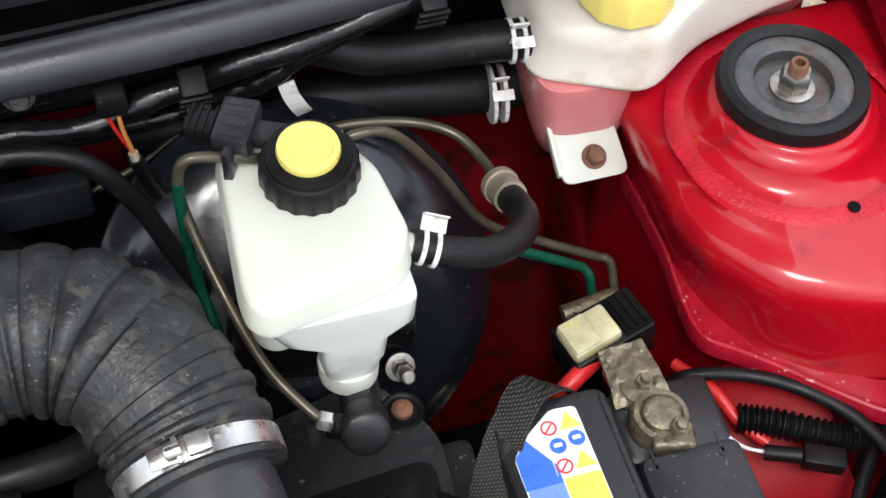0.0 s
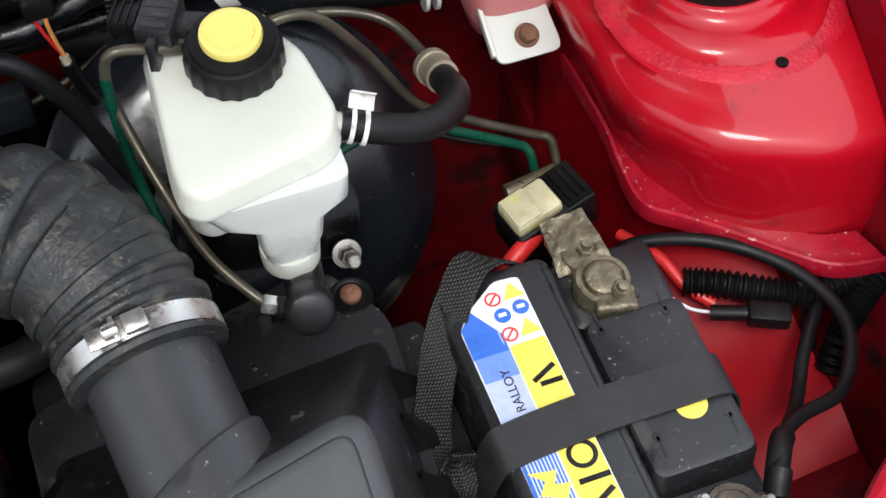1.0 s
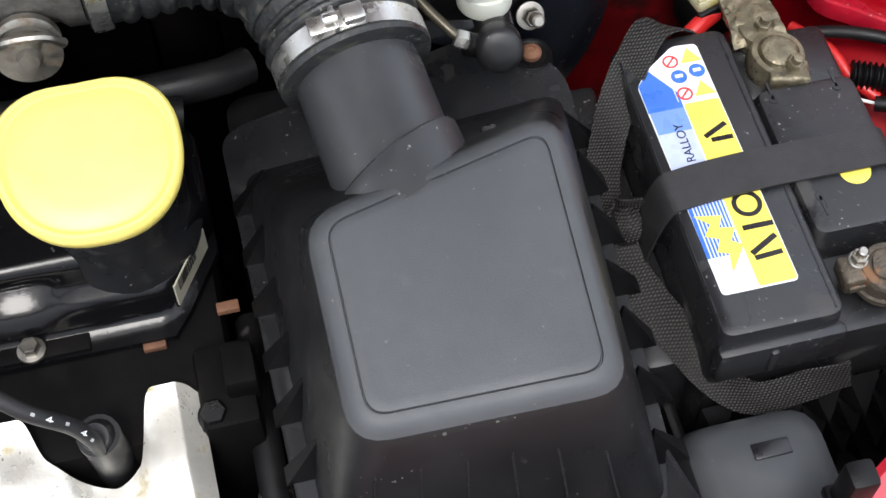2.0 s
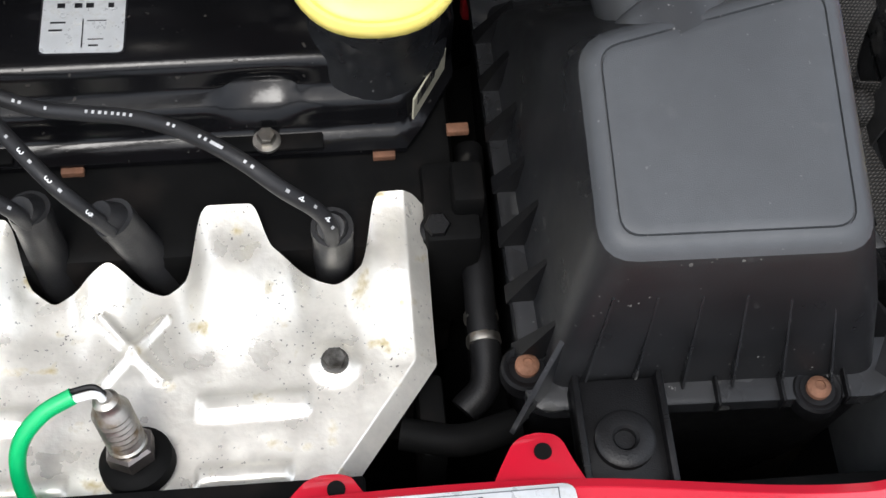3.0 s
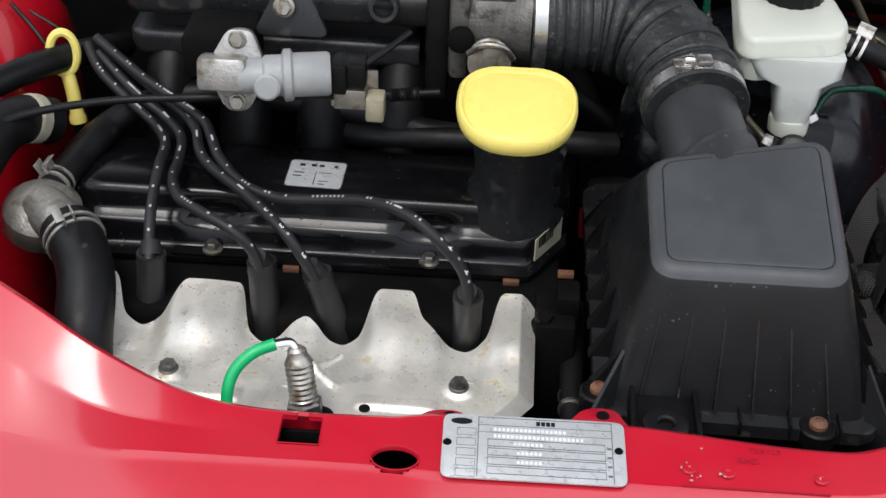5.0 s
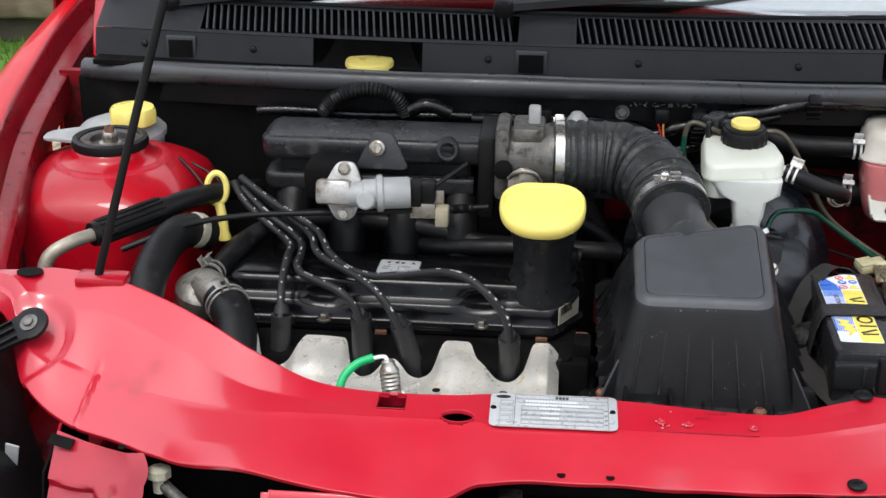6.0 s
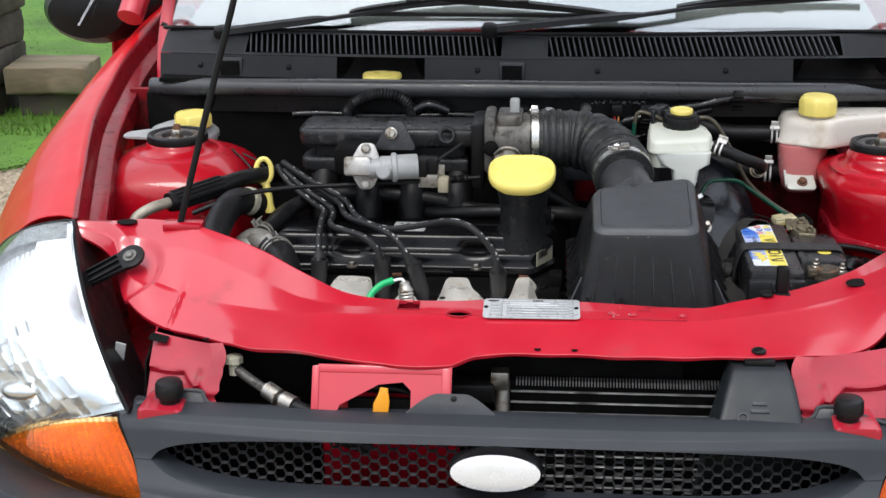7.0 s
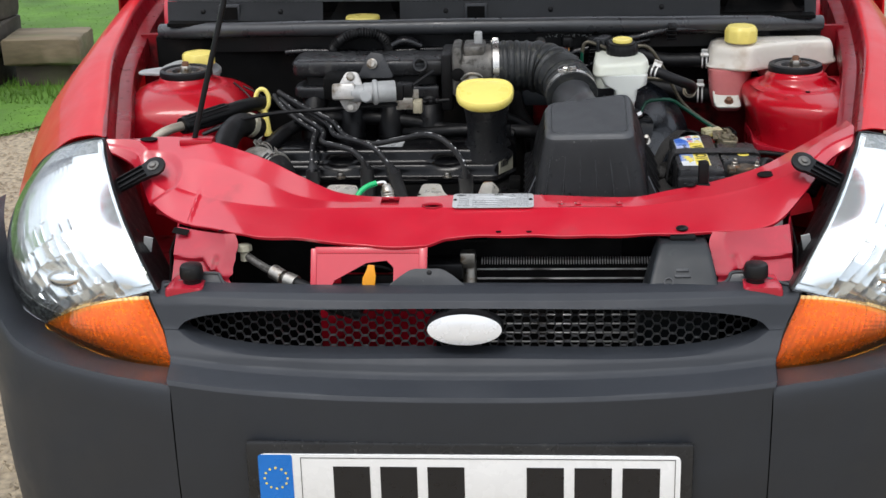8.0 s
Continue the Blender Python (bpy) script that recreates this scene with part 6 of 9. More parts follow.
part("black_lead", bm, RUBBER, o2)
bm = B()
tube(bm, [tip + Vector((-0.014, 0.002, 0.001)), tip + Vector((-0.028, -0.004, -0.003)), tip + Vector((-0.039, -0.013, -0.012)), tip + Vector((-0.0425, -0.023, -0.026)), tip + Vector((-0.040, -0.033, -0.050)), tip + Vector((-0.036, -0.036, -0.07))], 0.0041, 10)
part("green_sleeve", bm, GREEN_WIRE, o2)

# ---------------------------------------------------------------- ignition leads
PRINT_GREY = surface("worn_white_print", (0.42, 0.42, 0.42), 0.5, vary=0.3, scale=200)
LEADS = [
    ("1", (-0.248, 0.374, 0.727), (-0.252, 0.360, 0.684), [(-0.251, 0.397, 0.745), (-0.253, 0.422, 0.755), (-0.254, 0.450, 0.762), (-0.257, 0.482, 0.760), (-0.271, 0.510, 0.759), (-0.295, 0.526, 0.771), (-0.319, 0.541, 0.787), (-0.333, 0.560, 0.800)]),
    ("2", (-0.1665, 0.366, 0.732), (-0.163, 0.352, 0.684), [(-0.172, 0.364, 0.750), (-0.187, 0.367, 0.764), (-0.211, 0.382, 0.767), (-0.230, 0.402, 0.765), (-0.241, 0.434, 0.760), (-0.243, 0.464, 0.758), (-0.248, 0.496, 0.758), (-0.265, 0.516, 0.764), (-0.291, 0.531, 0.776), (-0.324, 0.556, 0.795)]),
    ("3", (-0.126, 0.361, 0.728), (-0.108, 0.354, 0.684), [(-0.138, 0.362, 0.751), (-0.153, 0.372, 0.765), (-0.182, 0.408, 0.766), (-0.215, 0.448, 0.762), (-0.229, 0.473, 0.762), (-0.236, 0.496, 0.765), (-0.249, 0.514, 0.769), (-0.270, 0.525, 0.779), (-0.300, 0.546, 0.791), (-0.326, 0.566, 0.800)]),
    ("4", (-0.0185, 0.351, 0.724), (-0.018, 0.351, 0.684), [(-0.020, 0.349, 0.743), (-0.026, 0.350, 0.757), (-0.041, 0.351, 0.776), (-0.060, 0.363, 0.785), (-0.083, 0.380, 0.783), (-0.108, 0.396, 0.774), (-0.135, 0.406, 0.766), (-0.161, 0.415, 0.760), (-0.188, 0.429, 0.761), (-0.211, 0.460, 0.763), (-0.222, 0.485, 0.766), (-0.231, 0.502, 0.770), (-0.253, 0.514, 0.779), (-0.284, 0.532, 0.789), (-0.326, 0.562, 0.805)]),
]
for number, top, foot, run in LEADS:
    th = thing("ignition_lead", foot, "black ignition lead with white printed marks and a rubber boot", "ignition lead", "ignition leads")
    bm = B()
    p, q = Vector(foot) + Vector((0, 0.016, -0.022)), Vector(top) + Vector((0, 0.007, 0))
    tube(bm, [p, p.lerp(q, 0.5), q], lambda t: 0.0112 - 0.0010 * t, 18, 4)
    tube(bm, [q - (q - p) * 0.10, q + (q - p) * 0.03], 0.0108, 18, 1)
    tube(bm, [q, q + (Vector(run[0]) - q) * 0.45], lambda t: 0.0088 - 0.002 * t, 14, 3)
    part("boot", bm, BOOT_RUBBER, th)
    bm = B()
    path = [top] + run
    tube(bm, path, 0.0041, 12, 8)
    cable = part("cable", bm, BOOT_RUBBER, th)
    # printed marks along the top of the cable
    line = smooth_line(path, 8)
    lens = [0.0]
    for a, b in zip(line, line[1:]):
        lens.append(lens[-1] + (b - a).length)
    bm = B()
    r = random.Random(int(number))
    d = 0.022
    while d < lens[-1] - 0.02:
        k = max(i for i in range(len(lens)) if lens[i] <= d)
        if k + 1 >= len(line):
            break
        way = (line[k + 1] - line[k]).normalized()
        c = line[k].lerp(line[k + 1], (d - lens[k]) / max(1e-6, lens[k + 1] - lens[k]))
        out = Vector((0, -0.35, 1))
        out = (out - way * out.dot(way)).normalized()
        side = way.cross(out)
        big = d < 0.07
        L, W = (0.0010, 0.0008) if big else (r.choice((0.0007, 0.0008, 0.0007, 0.0036)), 0.0008)
        f = c + out * 0.00425
        box(bm, -L, L, -W, W, -0.0001, 0.0002, m=Matrix.Translation(f) @ Matrix((way, side, out)).transposed().to_4x4())
        d += 0.018 if big else r.choice((0.0026, 0.0026, 0.0030, 0.014, 0.022)) + L
    part("print", bm, PRINT_GREY, cable, kind="stuff")
    if number in "34":
        for d in (0.030, 0.052) if number == "4" else (0.026, 0.048, 0.068):
            k = max(i for i in range(len(lens)) if lens[i] <= d)
            way = (line[k + 1] - line[k]).normalized()
            out = Vector((0, -0.35, 1))
            out = (out - way * out.dot(way)).normalized()
            side = way.cross(out)
            mm = Matrix.Translation(line[k] + out * 0.00445) @ Matrix((-side, way, out)).transposed().to_4x4()
            words(number, mm, 0.0058, PRINT_WHITE, cable, "lead_number", 0.0001)

# ---------------------------------------------------------------- air filter box
airbox = thing("air_filter_box", (0.16, 0.40, 0.52), "black plastic air filter box with a ribbed case and raised lid", "air filter box")
LID = [(0.0965, 0.289, 0.803), (0.2235, 0.286, 0.801), (0.2250, 0.421, 0.832), (0.0965, 0.394, 0.824)]
FOOT = [(0.080, 0.268, 0.712), (0.246, 0.264, 0.709), (0.262, 0.520, 0.712), (0.074, 0.505, 0.712)]


def box_ring(t, grow=0.0, lift=0.0, r=0.014):
    """The case's outline between its foot (0) and its lid (1)."""
    pts = [Vector(a).lerp(Vector(b), t) for a, b in zip(FOOT, LID)]
    mid = sum(pts, Vector()) / 4
    flat = rounded([(p.x - mid.x, p.y - mid.y) for p in pts], r, 5)
    gx = (pts[1].z + pts[2].z - pts[0].z - pts[3].z) / 2 / max(0.01, (pts[1].x + pts[2].x - pts[0].x - pts[3].x) / 2)
    gy = (pts[2].z + pts[3].z - pts[0].z - pts[1].z) / 2 / max(0.01, (pts[2].y + pts[3].y - pts[0].y - pts[1].y) / 2)
    out = []
    for x, y in flat:
        k = 1 + grow / 0.056
        out.append(Vector((mid.x + x * k, mid.y + y * k, mid.z + (x * gx + y * gy) * k + lift)))
    return out


bm = B()
rings(bm, [box_ring(0.0, 0, -0.004, 0.012), box_ring(0.03, -0.001, 0, 0.012), box_ring(0.5, 0.0006, 0, 0.017), box_ring(0.86, -0.0002, 0, 0.020), box_ring(0.93, -0.0006, 0, 0.019), box_ring(0.955, -0.0009, 0, 0.019), box_ring(0.975, -0.0014, 0, 0.018)], caps=False)
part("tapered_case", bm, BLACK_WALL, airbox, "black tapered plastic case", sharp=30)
# lid in the paler tone: light on its top put into the colour
bm = B()
rings(bm, [box_ring(0.975, -0.0014, 0, 0.018), box_ring(0.99, -0.0022, 0.0005, 0.018), box_ring(1.0, -0.0036, 0.0020, 0.017), box_ring(1.0, -0.0055, 0.0031, 0.016), box_ring(1.0, -0.0070, 0.0037, 0.014),
           box_ring(1.0, -0.0088, 0.0038, 0.012), box_ring(1.0, -0.0091, 0.0022, 0.012), box_ring(1.0, -0.0095, 0.0022, 0.012), box_ring(1.0, -0.0098, 0.0037, 0.012), box_ring(1.0, -0.0106, 0.0040, 0.012), box_ring(1.0, -0.014, 0.0041, 0.011), box_ring(1.0, -0.030, 0.0041, 0.008)])
lid = part("lid", bm, BLACK_PALE, airbox, "black plastic lid, paler for the light on its top", sharp=30)
# thin upright ribs on the front wall
for k in range(6):
    u = 0.10 + 0.15 * k
    a, b = Vector(FOOT[0]).lerp(Vector(FOOT[1]), u), Vector(LID[0]).lerp(Vector(LID[1]), u)
    bm = B()
    p, q = a.lerp(b, 0.02), a.lerp(b, 0.72)
    rings(bm, [[p + Vector(o) for o in ((-0.0006, -0.0035, 0), (0.0006, -0.0035, 0), (0.0006, 0.003, 0), (-0.0006, 0.003, 0))],
               [q + Vector(o) for o in ((-0.0006, -0.0004, 0), (0.0006, -0.0004, 0), (0.0006, 0.003, 0), (-0.0006, 0.003, 0))]])
    part("front_rib", bm, BLACK_FINE, airbox)
# flange and lower case
bm = B()
out = rounded([(0.070, 0.258), (0.252, 0.254), (0.268, 0.53), (0.24, 0.575), (0.066, 0.535)], 0.012)
prism(bm, out, Matrix.Translation((0, 0, 0.7005)), 0.010, 0.002)
part("flange", bm, BLACK_FINE, airbox)
bm = B()
rings(bm, [[Vector((x, y, z)) for x, y in rounded([(x0, y0), (x1, y0), (x1, y1), (x0, y1)], 0.015)] for z, x0, x1, y0, y1 in ((0.52, 0.085, 0.235, 0.285, 0.53), (0.60, 0.076, 0.247, 0.270, 0.548), (0.702, 0.072, 0.256, 0.262, 0.565))])
part("lower_case", bm, BLACK, airbox)
# triangular stiffeners along the sides
for k in range(7):
    y = 0.285 + 0.032 * k
    t = k / 6
    for s, x0, name in ((-1, 0.078, "side_gusset"), (1, 0.250 + 0.010 * t, "side_gusset")):
        bm = B()
        h = 0.030 + 0.004 * (k % 3)
        rings(bm, [[Vector((x0 + s * 0.012, y, 0.7095)), Vector((x0 - s * 0.010, y, 0.7095)), Vector((x0 - s * 0.008, y + 0.006, 0.7095 + h))], [Vector((x0 + s * 0.012, y + 0.010, 0.7095)), Vector((x0 - s * 0.010, y + 0.012, 0.7095)), Vector((x0 - s * 0.008, y + 0.008, 0.7095 + h))]])
        part(name, bm, BLACK, airbox)
for k in range(5):
    x = 0.098 + 0.032 * k
    bm = B()
    box(bm, x, x + 0.0015, 0.2525, 0.268, 0.7035, 0.716, 0.0004, seg=1)
    part("flange_rib", bm, BLACK, airbox)
for x, y in ((0.0722, 0.2815), (0.2135, 0.2595), (0.2525, 0.5490)):
    bm = B()
    lathe(bm, Matrix.Translation((x, y, 0.6985)), [(0.0120, 0), (0.0128, 0.003), (0.0128, 0.0115), (0.0115, 0.013), (0.0095, 0.0128), (0.0088, 0.0122)], 24)
    ear = part("screw_ear", bm, BLACK, airbox)
    bm = B()
    lathe(bm, Matrix.Translation((x, y, 0.7125)), [(0.0060, -0.002), (0.0060, 0.0010), (0.0046, 0.0026), (0.0026, 0.0034), (0.0026, 0.0022)], 18)
    part("rusty_screw", bm, RUST, ear)
# slanting fins at the front corners of the case
for s, x in ((-1, 0.0805), (1, 0.2455)):
    bm = B()
    a, b, c = Vector((x + s * 0.019, 0.2500, 0.7045)), Vector((x, 0.2680, 0.7085)), Vector((x - s * 0.004, 0.2760, 0.7500))
    thin = Vector((0.0009, s * 0.0009, 0))
    rings(bm, [[a - thin, b - thin, c - thin], [a + thin, b + thin, c + thin]])
    part("corner_fin", bm, BLACK_FINE, airbox)
# raised pads on the shelf behind the lid
bm = B()
box(bm, 0.196, 0.222, 0.482, 0.506, 0.7085, 0.7135, 0.002)
box(bm, 0.200, 0.218, 0.474, 0.484, 0.7085, 0.7120, 0.0015)
part("shelf_pad", bm, BLACK_SPIGOT, airbox)
# outlet spigot
bm = B()
n0, n1 = Vector((0.1525, 0.385, 0.790)), Vector((0.1375, 0.500, 0.815))
way = (n1 - n0).normalized()
m = axis_pose(n0, way)
lathe(bm, m, [(0.0318, 0.026), (0.0318, 0.118)], 48)
part("spigot", bm, BLACK_SPIGOT, airbox)
# its collar is cut off at a slant along the lid
bm = B()
loops = []
for r, h, slant in ((0.0365, 0.016, 0.30), (0.0362, 0.036, 0.34), (0.0358, 0.042, 0.36), (0.0345, 0.0435, 0.36), (0.0316, 0.0438, 0.36)):
    loop = []
    for k in range(48):
        a = 2 * math.pi * k / 48
        p = m @ Vector((r * math.cos(a), r * math.sin(a), h))
        loop.append(p + way * slant * (p.x - (n0 + way * h).x))
    loops.append(loop)
rings(bm, loops, caps=False)
part("spigot_collar", bm, BLACK_SPIGOT, airbox)
for x, y, z in ((0.109, 0.412, 0.786), (0.197, 0.432, 0.795)):
    bm = B()
    box(bm, -0.006, 0.006, -0.005, 0.009, -0.014, 0.006, 0.002, m=Matrix.Translation((x, y, z)) @ Matrix.Rotation(radians(-14), 4, "Z"))
    box(bm, -0.0015, 0.0015, -0.009, 0.011, -0.014, 0.004, 0.0006, m=Matrix.Translation((x, y, z)) @ Matrix.Rotation(radians(-14), 4, "Z"))
    part("lid_hook", bm, BLACK_FINE, airbox)
# rubber-bushed front foot
foot = thing("air_box_mount", (0.112, 0.236, 0.705), "black bracket with a rubber bush holding the air box", "bracket")
bm = B()
box(bm, 0.090, 0.134, 0.212, 0.268, 0.708, 0.7215, 0.002)
box(bm, 0.090, 0.0935, 0.212, 0.268, 0.715, 0.7285, 0.001)
box(bm, 0.1305, 0.134, 0.212, 0.268, 0.715, 0.7285, 0.001)
part("bracket", bm, BLACK, foot)
bm = B()
lathe(bm, Matrix.Translation((0.112, 0.2355, 0.7215)), [(0.0145, 0.0), (0.0145, 0.004), (0.0125, 0.0055), (0.0065, 0.0055), (0.0052, 0.004), (0.0052, 0.0005), (0.001, 0.0005)], 28)
part("rubber_bush", bm, RUBBER, foot)

# corrugated intake hose
hose = thing("intake_hose", (0.10, 0.555, 0.80), "dusty black corrugated rubber intake hose, bent", "hose")
line = [(0.1400, 0.478, 0.8145), (0.1365, 0.500, 0.8195), (0.131, 0.518, 0.8255), (0.119, 0.540, 0.833), (0.100, 0.5575, 0.839), (0.074, 0.5645, 0.842), (0.045, 0.563, 0.843), (0.014, 0.560, 0.843)]


def corrugation(t):
    """Stepped cuff, plain bend, three broad ribs, a plain ridge, then fine ribs."""
    if t < 0.30:
        return table([(0.0, 0.0388), (0.018, 0.0396), (0.026, 0.0374), (0.105, 0.0374), (0.112, 0.0388), (0.125, 0.0400), (0.140, 0.0404), (0.155, 0.0396), (0.165, 0.0372), (0.205, 0.0374), (0.212, 0.0392), (0.228, 0.0402), (0.243, 0.0396), (0.254, 0.0374), (0.30, 0.0378)], t)[0]
    if t < 0.352:
        return 0.0396 if t > 0.306 else 0.0380
    if t < 0.45:
        return 0.0380
    if t < 0.70:
        return 0.0366 + 0.0042 * abs(math.sin(math.pi * (t - 0.45) / 0.0833)) ** 0.55
    if t < 0.79:
        return 0.0378 + 0.0022 * math.exp(-((t - 0.745) / 0.012) ** 2)
    if t < 0.93:
        return 0.0366 + 0.0032 * abs(math.sin(math.pi * (t - 0.79) / 0.0467)) ** 0.6
    return 0.0376


bm = B()
tube(bm, line, corrugation, 48, 46)
part("rubber_body", bm, HOSE_DUSTY, hose, sharp=70)
# moulded pad on the plain stretch
bm = B()
pad = Matrix.Translation((0.1385, 0.540, 0.8672)) @ Matrix.Rotation(radians(24), 4, "Y") @ Matrix.Rotation(radians(-30), 4, "Z")
box(bm, -0.013, 0.013, -0.007, 0.007, -0.006, -0.0008, 0.0012, m=pad)
part("moulded_pad", bm, HOSE_DUSTY, hose)


CLAMP_TURN = 90


def band_clamp(at, way, r, name, label, parent, screw_angle, width=0.009):
    bm = B()
    m = axis_pose(at, way)
    lathe(bm, m, [(r, -width / 2), (r + 0.0011, -width / 2), (r + 0.0011, width / 2), (r, width / 2)], 48)
    c = part(name, bm, STEEL, parent, label)
    bm = B()
    k = m @ Matrix.Rotation(radians(screw_angle), 4, "Z") @ Matrix.Translation((r + 0.0045, 0, 0))
    box(bm, -0.0042, 0.0022, -0.0055, 0.0055, -0.0048, 0.0048, 0.0014, m=k)
    box(bm, -0.0040, -0.0022, -0.0220, -0.004, -0.0046, 0.0046, 0.0006, m=k)
    box(bm, -0.0040, 0.0016, -0.0105, -0.0080, -0.0062, 0.0062, 0.0008, m=k)
    lathe(bm, k @ Matrix.Rotation(radians(90), 4, "X"), [(0.0038, 0.008), (0.0038, 0.014), (0.003, 0.015)], 12)
    part("clamp_screw", bm, STEEL, c)
    return c


band_clamp((0.1388, 0.4875, 0.8155), way, 0.0384, "hose_clamp", "bright steel worm-drive hose clamp", hose, CLAMP_TURN, 0.0105)
band_clamp((0.0215, 0.5605, 0.843), (1, 0.05, 0), 0.0390, "hose_clamp", "bright steel band clamp", hose, 60, 0.0095)

# ---------------------------------------------------------------- battery
battery = thing("car_battery", (0.352, 0.424, 0.54), "black car battery with a blue and yellow top label", "battery")
bm = B()
box(bm, 0.2885, 0.4165, 0.330, 0.520, 0.545, 0.716, 0.006)
case = part("case", bm, BLACK_FINE, battery)
bm = B()
rings(bm, [[Vector((x, y, z)) for x, y in rounded([(x0, y0), (x1, y0), (x1, y1), (x0, y1)], 0.008)] for z, x0, x1, y0, y1 in ((0.714, 0.2875, 0.355, 0.329, 0.521), (0.734, 0.288, 0.355, 0.3295, 0.5205), (0.7395, 0.290, 0.3545, 0.331, 0.519), (0.7410, 0.2935, 0.353, 0.334, 0.516))])
part("raised_cover", bm, BLACK_FINE, battery)
bm = B()
rings(bm, [[Vector((x, y, z)) for x, y in rounded([(x0, y0), (x1, y0), (x1, y1), (x0, y1)], 0.007)] for z, x0, x1, y0, y1 in ((0.714, 0.3565, 0.415, 0.3745, 0.474), (0.735, 0.3565, 0.414, 0.3755, 0.473), (0.7395, 0.358, 0.4125, 0.377, 0.4715), (0.7405, 0.361, 0.410, 0.380, 0.469))])
part("vent_cover", bm, BLACK_FINE, battery)
bm = B()
rings(bm, [[Vector((x, y, z)) for x, y in rounded([(x0, y0), (x1, y0), (x1, y1), (x0, y1)], 0.006)] for z, x0, x1, y0, y1 in ((0.7145, 0.357, 0.4155, 0.476, 0.519), (0.7265, 0.357, 0.4155, 0.476, 0.519), (0.728, 0.359, 0.4135, 0.478, 0.517))])
part("terminal_well", bm, BLACK_FINE, battery)
for x, y, d in ((0.365, 0.464, 1), (0.402, 0.4645, 1), (0.3665, 0.3985, -1), (0.4065, 0.3985, -1)):
    bm = B()
    lathe(bm, Matrix.Translation((x, y, 0.7403)), [(0.0026, 0), (0.0026, 0.0006)], 12)
    box(bm, x - 0.0007, x + 0.0007, min(y, y + d * 0.012), max(y, y + d * 0.012), 0.7402, 0.7409)
    part("vent_slot", bm, LABEL_BLACK, battery, "small black keyhole vent slot")
bm = B()
lathe(bm, Matrix.Translation((0.3905, 0.4095, 0.7404)), [(0.0085, 0), (0.0085, 0.0005)], 24)
part("yellow_dot", bm, LABEL_YELLOW, battery, "round yellow sticker")
# seams of the cover
bm = B()
box(bm, 0.2905, 0.2914, 0.333, 0.514, 0.7403, 0.7413)
box(bm, 0.3500, 0.3509, 0.334, 0.515, 0.7403, 0.7413)
part("seam", bm, LABEL_BLACK, battery, "thin dark moulding seam")
# low ledge along the side, and the overhanging front lip
bm = B()
box(bm, 0.2610, 0.2890, 0.345, 0.536, 0.560, 0.690, 0.006)
part("side_ledge", bm, BLACK_FINE, battery)
bm = B()
box(bm, 0.2870, 0.3560, 0.3225, 0.332, 0.7040, 0.7330, 0.004)
box(bm, 0.3140, 0.3190, 0.3205, 0.330, 0.7100, 0.7300, 0.002)
part("front_lip", bm, BLACK_FINE, battery)
# plus sign
bm = B()
box(bm, 0.391, 0.397, 0.4835, 0.4848, 0.7279, 0.7286)
box(bm, 0.3933, 0.3946, 0.481, 0.487, 0.7279, 0.7286)
part("polarity_mark", bm, LABEL_BLACK, battery)
# label in two strips with warning signs
Z1 = 0.7411
bm = B()
prism(bm, rounded([(0.297, 0.353), (0.338, 0.353), (0.336, 0.511), (0.322, 0.512), (0.305, 0.500), (0.295, 0.489)], 0.003), Matrix.Translation((0, 0, Z1)), 0.0003)
lab = part("top_label", bm, LABEL_WHITE, battery)
bm = B()
prism(bm, [(0.2955, 0.470), (0.3155, 0.470), (0.3155, 0.480), (0.304, 0.498), (0.2955, 0.489)], Matrix.Translation((0, 0, Z1 + 0.0003)), 0.0002)
part("blue_field", bm, LABEL_BLUE, lab)
bm = B()
prism(bm, [(0.2965, 0.375), (0.3155, 0.375), (0.3155, 0.412), (0.2965, 0.412)], Matrix.Translation((0, 0, Z1 + 0.0003)), 0.0002)
part("blue_field", bm, LABEL_BLUE, lab)
for y0, y1, tone in ((0.455, 0.470, (0.16, 0.28, 0.68)), (0.412, 0.455, (0.46, 0.52, 0.78))):
    bm = B()
    prism(bm, [(0.2963, y0), (0.3155, y0), (0.3155, y1), (0.2960, y1)], Matrix.Translation((0, 0, Z1 + 0.0003)), 0.0002)
    part("faded_field", bm, surface("faded_blue_label", tone, 0.32, vary=0.08, scale=60), lab, "faded lavender blue print")
bm = B()
prism(bm, rounded([(0.317, 0.354), (0.3375, 0.354), (0.336, 0.472), (0.316, 0.472)], 0.002), Matrix.Translation((0, 0, Z1 + 0.0003)), 0.0002)
part("yellow_field", bm, LABEL_YELLOW, lab)
bm = B()
for k in range(9):
    x = 0.2985 + 0.0019 * k
    box(bm, x, x + 0.0008, 0.375, 0.410, Z1 + 0.0005, Z1 + 0.0007)
for k in range(10):
    x = 0.2985 + 0.0019 * k
    box(bm, x, x + 0.0009, 0.3545, 0.371, Z1 + 0.0003, Z1 + 0.0006)
for k in range(12):
    x = 0.3135 + 0.0019 * k
    box(bm, x, x + 0.0006, 0.474, 0.486, Z1 + 0.0003, Z1 + 0.0005)
part("fine_stripes", bm, surface("pale_stripe_print", (0.62, 0.66, 0.72), 0.4, vary=0.1, scale=60), lab, kind="stuff")
bm = B()
zig = [(0.2975, 0.4010), (0.3120, 0.3985), (0.3085, 0.3915), (0.3165, 0.3900), (0.3120, 0.3825), (0.3175, 0.3790), (0.3065, 0.3640), (0.3085, 0.3755), (0.3030, 0.3775), (0.3065, 0.3850), (0.2995, 0.3880), (0.3045, 0.3945)]
prism(bm, zig, Matrix.Translation((0, 0, Z1 + 0.0007)), 0.0003)
